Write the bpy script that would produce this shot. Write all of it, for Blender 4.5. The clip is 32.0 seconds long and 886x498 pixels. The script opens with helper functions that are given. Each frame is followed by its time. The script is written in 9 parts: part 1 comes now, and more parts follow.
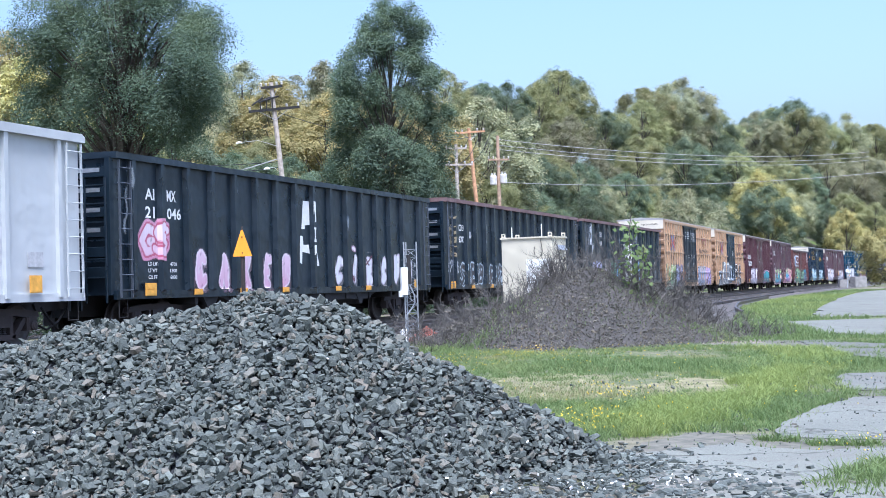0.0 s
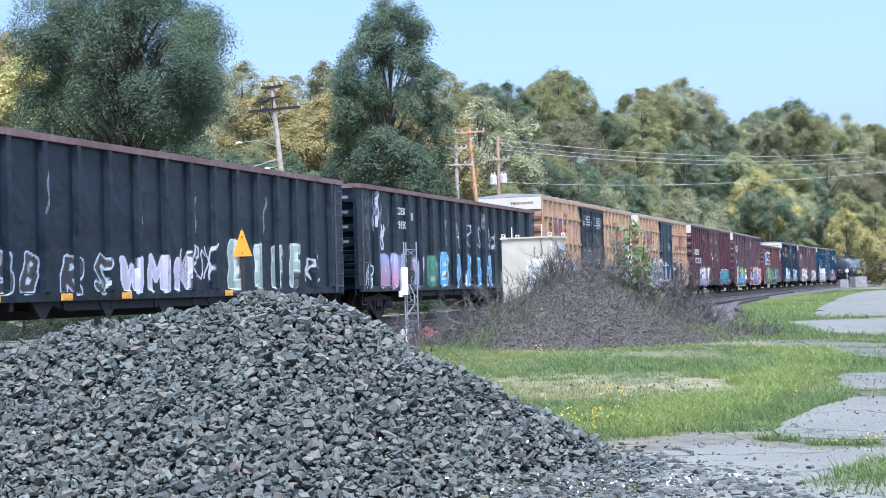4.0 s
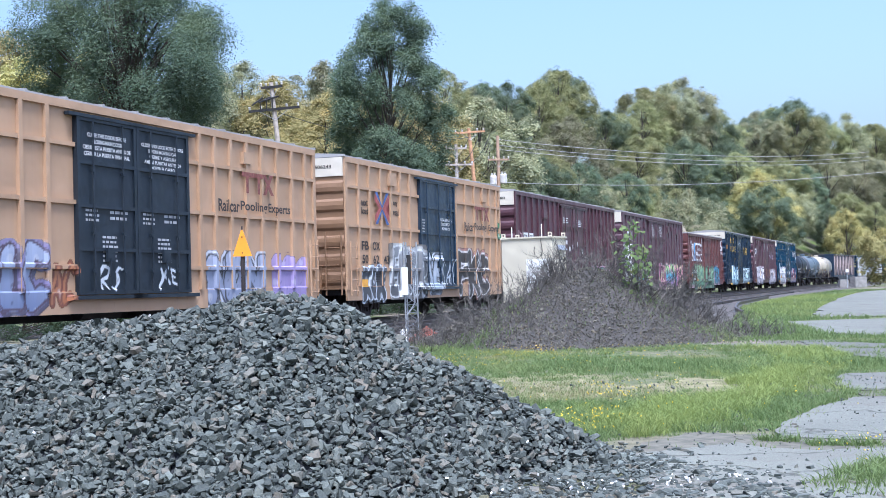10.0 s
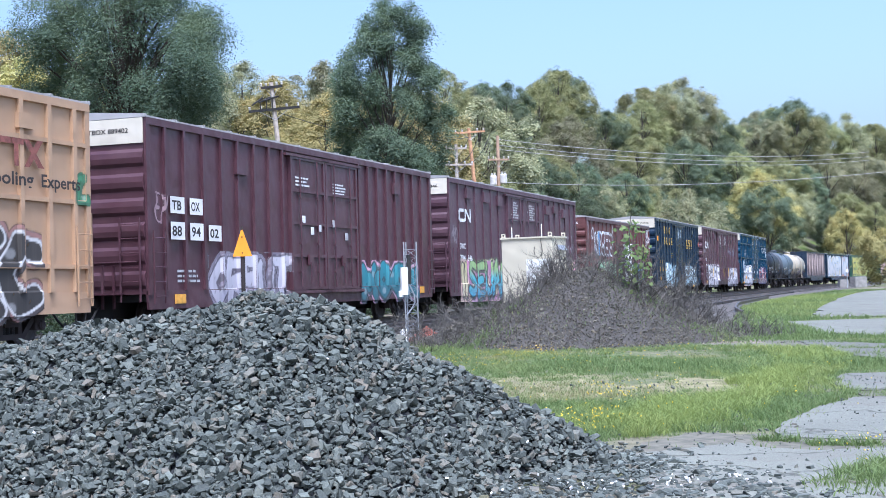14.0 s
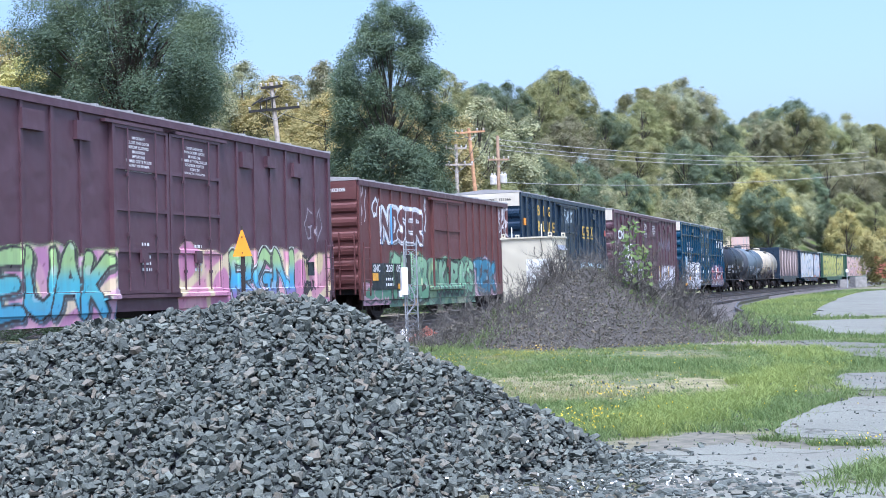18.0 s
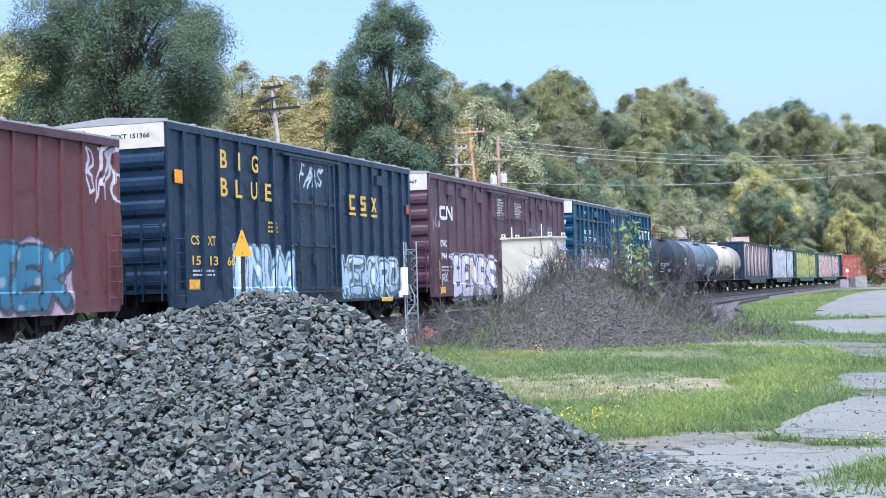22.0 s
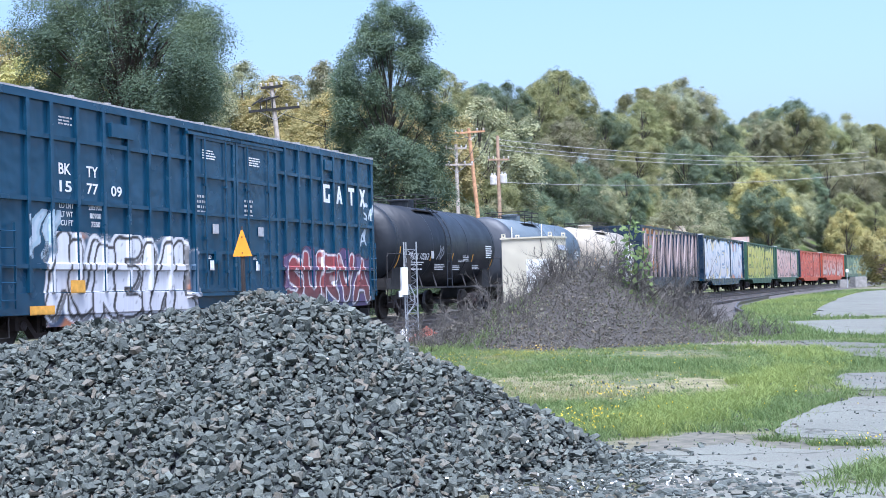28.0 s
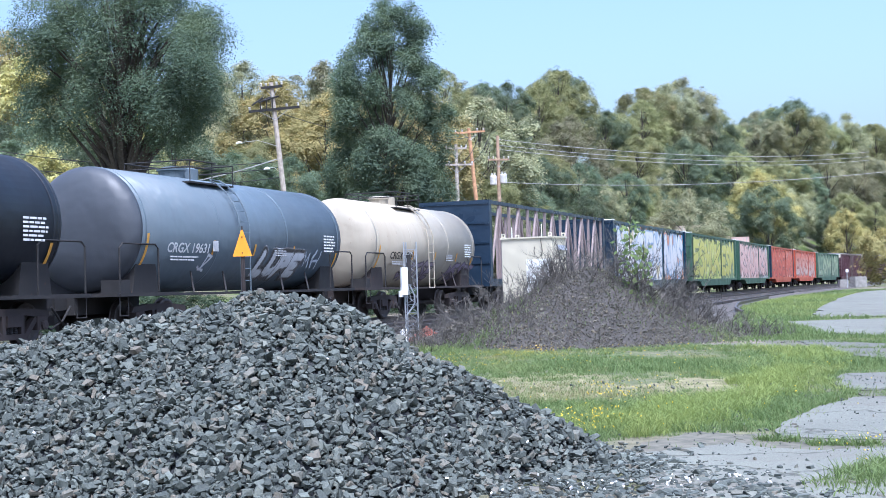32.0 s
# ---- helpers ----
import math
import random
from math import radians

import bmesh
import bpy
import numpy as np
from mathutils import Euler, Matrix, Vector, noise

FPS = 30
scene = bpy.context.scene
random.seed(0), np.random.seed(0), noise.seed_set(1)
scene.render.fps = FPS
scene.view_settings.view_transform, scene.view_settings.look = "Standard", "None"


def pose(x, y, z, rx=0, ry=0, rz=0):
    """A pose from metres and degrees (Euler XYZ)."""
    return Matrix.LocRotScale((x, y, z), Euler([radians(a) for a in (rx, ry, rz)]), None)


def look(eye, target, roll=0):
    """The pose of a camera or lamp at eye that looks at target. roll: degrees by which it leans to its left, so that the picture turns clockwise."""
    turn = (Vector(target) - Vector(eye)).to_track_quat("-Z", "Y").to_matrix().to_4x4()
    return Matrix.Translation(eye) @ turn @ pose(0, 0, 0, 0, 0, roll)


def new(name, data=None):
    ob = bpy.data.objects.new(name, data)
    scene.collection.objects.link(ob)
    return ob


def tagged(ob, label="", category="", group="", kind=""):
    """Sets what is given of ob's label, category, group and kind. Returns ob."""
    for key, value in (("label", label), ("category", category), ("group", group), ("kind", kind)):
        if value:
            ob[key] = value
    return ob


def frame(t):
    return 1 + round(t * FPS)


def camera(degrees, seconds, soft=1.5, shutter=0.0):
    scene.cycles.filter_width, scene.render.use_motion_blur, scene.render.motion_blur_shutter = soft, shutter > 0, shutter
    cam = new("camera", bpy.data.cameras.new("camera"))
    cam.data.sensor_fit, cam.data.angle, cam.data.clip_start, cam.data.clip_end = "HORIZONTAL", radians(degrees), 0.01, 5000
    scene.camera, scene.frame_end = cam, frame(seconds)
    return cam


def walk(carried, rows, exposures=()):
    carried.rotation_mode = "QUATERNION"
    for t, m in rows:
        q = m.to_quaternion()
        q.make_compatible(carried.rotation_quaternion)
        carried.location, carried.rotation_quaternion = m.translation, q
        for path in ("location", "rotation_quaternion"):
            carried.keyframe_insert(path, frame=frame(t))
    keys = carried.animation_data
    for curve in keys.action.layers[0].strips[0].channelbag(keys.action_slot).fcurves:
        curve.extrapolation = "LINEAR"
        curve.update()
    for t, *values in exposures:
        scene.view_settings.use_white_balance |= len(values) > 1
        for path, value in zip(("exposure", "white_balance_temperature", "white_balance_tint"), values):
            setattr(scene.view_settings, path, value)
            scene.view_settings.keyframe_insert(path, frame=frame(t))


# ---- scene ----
# A freight train rolls by behind heaps of ballast; the camera stands still.
cam = camera(35.83, 32.0, soft=0.65)
EYE = (0.0, 0.0, 0.96)
VIEW = look(EYE, (0.0, 100.0, 0.96 + 100.0 * math.tan(0.0288)), -1.616)
walk(cam, [(0.0, VIEW), (32.0, VIEW)], exposures=[(0.0, 0.90, 5150, 15), (6.0, 0.88, 5150, 15), (11.0, 0.83, 5150, 15), (14.0, 0.84, 5150, 15), (19.0, 0.88, 5150, 15), (32.0, 0.90, 5150, 15)])

# ---- light: hazy late sun behind the camera, softened by thin haze, and a clear sky ----
SUN_DIR = Vector((0.08, -0.39, 0.92)).normalized()
world = bpy.data.worlds.new("world")
scene.world = world
world.use_nodes = True
wt = world.node_tree
sky = wt.nodes.new("ShaderNodeTexSky")
sky.sky_type, sky.sun_disc = "NISHITA", False
sky.sun_elevation = math.asin(SUN_DIR.z)
sky.sun_rotation = math.atan2(SUN_DIR.x, SUN_DIR.y)
sky.air_density, sky.dust_density, sky.ozone_density = 1.1, 4.6, 0.5
bg = wt.nodes["Background"]
bg.inputs["Strength"].default_value = 0.160
wt.links.new(sky.outputs[0], bg.inputs["Color"])
sun = new("sun", bpy.data.lights.new("sun", "SUN"))
sun.data.energy, sun.data.angle, sun.data.color = 3.45, radians(18), (1.0, 0.965, 0.90)
sun.matrix_world = look(SUN_DIR * 200, (0, 0, 0))


# ---- materials ----
def lin(h):
    """Linear colour from a hex code."""
    c = [int(h[i:i + 2], 16) / 255 for i in (0, 2, 4)]
    return tuple((v / 12.92 if v <= 0.04045 else ((v + 0.055) / 1.055) ** 2.4) for v in c)


class Nodes:
    def __init__(self, name):
        self.mat = bpy.data.materials.new(name)
        self.mat.use_nodes = True
        self.t = self.mat.node_tree
        self.p = self.t.nodes["Principled BSDF"]
        self.out = self.t.nodes["Material Output"]

    def n(self, kind, **kw):
        nd = self.t.nodes.new("ShaderNode" + kind)
        for k, v in kw.items():
            nd.inputs[k.replace("_", " ")].default_value = v
        return nd

    def link(self, a, b):
        self.t.links.new(a, b)

    def coords(self, scale=(1, 1, 1)):
        c, m, info, add = self.n("TexCoord"), self.n("Mapping"), self.n("ObjectInfo"), self.n("VectorMath")
        # every object takes its wear from a place of its own
        shift = self.n("CombineXYZ")
        for k, far in enumerate((61.0, 43.0, 29.0)):
            self.link(self.math("MULTIPLY", info.outputs["Random"], far), shift.inputs[k])
        self.link(c.outputs["Object"], add.inputs[0])
        self.link(shift.outputs[0], add.inputs[1])
        self.link(add.outputs[0], m.inputs["Vector"])
        m.inputs["Scale"].default_value = scale
        return m.outputs[0]

    def noise(self, scale, detail=4.0, stretch=(1, 1, 1), rough=0.6):
        nd = self.n("TexNoise", Scale=scale, Detail=detail, Roughness=rough)
        self.link(self.coords(stretch), nd.inputs["Vector"])
        return nd.outputs["Fac"]

    def ramp(self, fac, stops):
        r = self.n("ValToRGB")
        el = r.color_ramp.elements
        while len(el) < len(stops):
            el.new(0.5)
        for e, (pos, col) in zip(el, stops):
            e.position, e.color = pos, (*col, 1) if len(col) == 3 else col
        self.link(fac, r.inputs["Fac"])
        return r.outputs["Color"]

    def step(self, fac, lo, hi):
        m = self.n("MapRange", From_Min=lo, From_Max=hi)
        self.link(fac, m.inputs["Value"])
        return m.outputs["Result"]

    def mix(self, fac, a, b, blend="MIX"):
        m = self.t.nodes.new("ShaderNodeMix")
        m.data_type, m.blend_type = "RGBA", blend
        for v, i in ((fac, 0), (a, 6), (b, 7)):
            if hasattr(v, "is_linked"):
                self.link(v, m.inputs[i])
            else:
                m.inputs[i].default_value = v if i == 0 else (*v[:3], 1)
        return m.outputs[2]

    def math(self, op, a, b=0.0):
        m = self.t.nodes.new("ShaderNodeMath")
        m.operation = op
        for v, i in ((a, 0), (b, 1)):
            if hasattr(v, "is_linked"):
                self.link(v, m.inputs[i])
            else:
                m.inputs[i].default_value = v
        return m.outputs[0]

    def bump(self, height, strength=0.3, dist=0.02):
        b = self.n("Bump", Strength=strength, Distance=dist)
        self.link(height, b.inputs["Height"])
        self.link(b.outputs[0], self.p.inputs["Normal"])

    def done(self, colour=None, rough=None, metal=0.0, spec=None):
        if colour is not None:
            if hasattr(colour, "is_linked"):
                self.link(colour, self.p.inputs["Base Color"])
            else:
                self.p.inputs["Base Color"].default_value = (*colour[:3], 1)
        if rough is not None:
            if hasattr(rough, "is_linked"):
                self.link(rough, self.p.inputs["Roughness"])
            else:
                self.p.inputs["Roughness"].default_value = rough
        self.p.inputs["Metallic"].default_value = metal
        if spec is not None:
            self.p.inputs["Specular IOR Level"].default_value = spec
        return self.mat


def painted(name, colour, dirt=0.5, rust=0.25, rough=0.5, dust=(0.16, 0.13, 0.10)):
    """Weathered paint on steel: vertical streaks, road dust from below, rust freckles, dents."""
    g = Nodes(name)
    streak = g.step(g.noise(1.0, 6, (5.0, 5.0, 0.35)), 0.50, 0.78)
    blotch = g.step(g.noise(0.7, 4), 0.38, 0.75)
    grime = g.math("MULTIPLY", g.math("ADD", streak, blotch), 0.45 * dirt)
    c = g.mix(grime, colour, dust)
    fade = g.step(g.noise(0.35, 3), 0.3, 0.7)
    c = g.mix(g.math("MULTIPLY", fade, 0.22), c, tuple(min(1, v * 1.7 + 0.03) for v in colour))
    spots = g.step(g.noise(6.0, 8, (1, 1, 0.5), 0.75), 0.66 - 0.10 * rust, 0.72)
    c = g.mix(g.math("MULTIPLY", spots, min(1, rust * 2)), c, (0.11, 0.045, 0.022))
    g.bump(g.math("ADD", g.noise(1.3, 2), g.math("MULTIPLY", g.noise(40, 3), 0.03)), 0.55, 0.10)
    return g.done(c, g.math("ADD", g.math("MULTIPLY", blotch, 0.2), rough - 0.1), spec=0.4)


def plain(name, colour, rough=0.6, metal=0.0, vary=0.25, scale=8.0):
    g = Nodes(name)
    f = g.noise(scale, 5)
    c = g.ramp(f, [(0.3, tuple(v * (1 - vary) for v in colour)), (0.7, tuple(min(1, v * (1 + vary)) for v in colour))])
    g.bump(g.noise(scale * 6, 4), 0.15, 0.01)
    return g.done(c, rough, metal)


def stone(name, dark, mid, light, warm, bump=0.5):
    """Broken rock: each piece has a tone of its own, a few rusty or pale ones."""
    g = Nodes(name)
    geo = g.n("NewGeometry")
    r = geo.outputs["Random Per Island"]
    c = g.ramp(r, [(0.0, dark), (0.35, mid), (0.75, light), (0.90, warm), (0.965, tuple(min(1, v * 1.45) for v in light))])
    f = g.noise(22, 6)
    c = g.mix(g.math("MULTIPLY", g.step(f, 0.40, 0.70), 0.45), c, tuple(v * 1.5 for v in mid))
    c = g.mix(0.3, c, g.ramp(g.noise(90, 4), [(0.3, dark), (0.7, light)]))
    g.bump(g.noise(45, 6), bump, 0.012)
    return g.done(c, 0.8)


def foliage(name, mid, light, dry=None, spread=0.5, dry_share=0.0):
    """Leaves: each differs a little, whole boughs drift in hue, and some boughs have begun to turn."""
    g = Nodes(name)
    geo, info = g.n("NewGeometry"), g.n("ObjectInfo")
    c = g.ramp(geo.outputs["Random Per Island"], [(0.0, tuple(0.82 * v for v in mid)), (0.5, mid), (1.0, tuple(0.4 * a + 0.6 * b for a, b in zip(mid, light)))])
    c = g.mix(g.math("MULTIPLY", g.step(g.noise(0.45, 3), 0.50, 0.66), 0.55), c, light)
    if dry:
        c = g.mix(g.math("MULTIPLY", g.step(g.noise(0.8, 3), 0.62 - 0.3 * dry_share, 0.76 - 0.3 * dry_share), 0.8), c, dry)
    hsv = g.n("HueSaturation")
    g.link(g.math("ADD", g.math("MULTIPLY", info.outputs["Random"], 0.05 * spread), 0.5 - 0.025 * spread), hsv.inputs["Hue"])
    g.link(g.math("ADD", g.math("MULTIPLY", info.outputs["Random"], 0.7 * spread), 1.0 - 0.35 * spread), hsv.inputs["Value"])
    g.link(c, hsv.inputs["Color"])
    g.done(hsv.outputs[0], 0.65, spec=0.15)
    tr = g.n("BsdfTranslucent")
    g.link(g.mix(0.3, hsv.outputs[0], (0.20, 0.24, 0.04)), tr.inputs["Color"])
    mixs = g.n("MixShader", Fac=0.42)
    g.link(g.p.outputs[0], mixs.inputs[1])
    g.link(tr.outputs[0], mixs.inputs[2])
    g.link(mixs.outputs[0], g.out.inputs["Surface"])
    return g.mat


def spray():
    """Spray paint: colour and cover come from the piece's own paint layer."""
    g = Nodes("spray_paint")
    a = g.t.nodes.new("ShaderNodeAttribute")
    a.attribute_name = "paint"
    c = g.mix(g.math("ADD", g.math("MULTIPLY", g.step(g.noise(1.0, 6, (6, 6, 0.4)), 0.45, 0.8), 0.22), 0.26), a.outputs["Color"], (0.13, 0.115, 0.10))
    g.done(c, 0.55)
    tb, ms = g.n("BsdfTransparent"), g.n("MixShader")
    g.link(a.outputs["Alpha"], ms.inputs[0])
    g.link(tb.outputs[0], ms.inputs[1])
    g.link(g.p.outputs[0], ms.inputs[2])
    g.link(ms.outputs[0], g.out.inputs["Surface"])
    return g.mat


def ground_material():
    g = Nodes("soil_and_turf")
    big = g.step(g.noise(0.22, 5), 0.38, 0.62)
    fine = g.noise(5.0, 8)
    soil = g.ramp(fine, [(0.3, (0.09, 0.075, 0.06)), (0.55, (0.19, 0.16, 0.125)), (0.75, (0.30, 0.26, 0.20))])
    turf = g.ramp(g.noise(9.0, 6), [(0.3, (0.05, 0.08, 0.022)), (0.6, (0.12, 0.16, 0.045)), (0.8, (0.24, 0.23, 0.09))])
    g.bump(g.noise(18, 8), 0.6, 0.05)
    return g.done(g.mix(big, soil, turf), 0.95, spec=0.2)


def asphalt_material():
    g = Nodes("old_asphalt")
    big = g.noise(0.35, 5)
    c = g.ramp(big, [(0.3, (0.092, 0.096, 0.075)), (0.55, (0.143, 0.150, 0.117)), (0.75, (0.193, 0.202, 0.158))])
    c = g.mix(0.45, c, g.ramp(g.noise(70, 5), [(0.35, (0.11, 0.11, 0.105)), (0.65, (0.275, 0.275, 0.232))]))
    c = g.mix(g.math("MULTIPLY", g.step(g.noise(1.1, 6, (0.5, 2, 1)), 0.50, 0.70), 0.7), c, (0.13, 0.11, 0.09))
    c = g.mix(g.step(g.noise(14, 6), 0.60, 0.68), c, (0.10, 0.09, 0.08))
    v = g.t.nodes.new("ShaderNodeTexVoronoi")
    v.feature = "DISTANCE_TO_EDGE"
    v.inputs["Scale"].default_value = 0.55
    warp = g.n("VectorMath")
    wn = g.n("TexNoise", Scale=1.5, Detail=5.0)
    g.link(g.coords(), warp.inputs[0])
    g.link(g.coords(), wn.inputs["Vector"])
    g.link(wn.outputs["Color"], warp.inputs[1])
    g.link(warp.outputs[0], v.inputs["Vector"])
    crack = g.step(v.outputs["Distance"], 0.012, 0.0)
    c = g.mix(g.math("MULTIPLY", crack, 0.8), c, (0.04, 0.038, 0.03))
    g.bump(g.math("ADD", g.noise(110, 5), g.math("MULTIPLY", crack, -2.0)), 0.4, 0.012)
    return g.done(c, 0.85, spec=0.3)


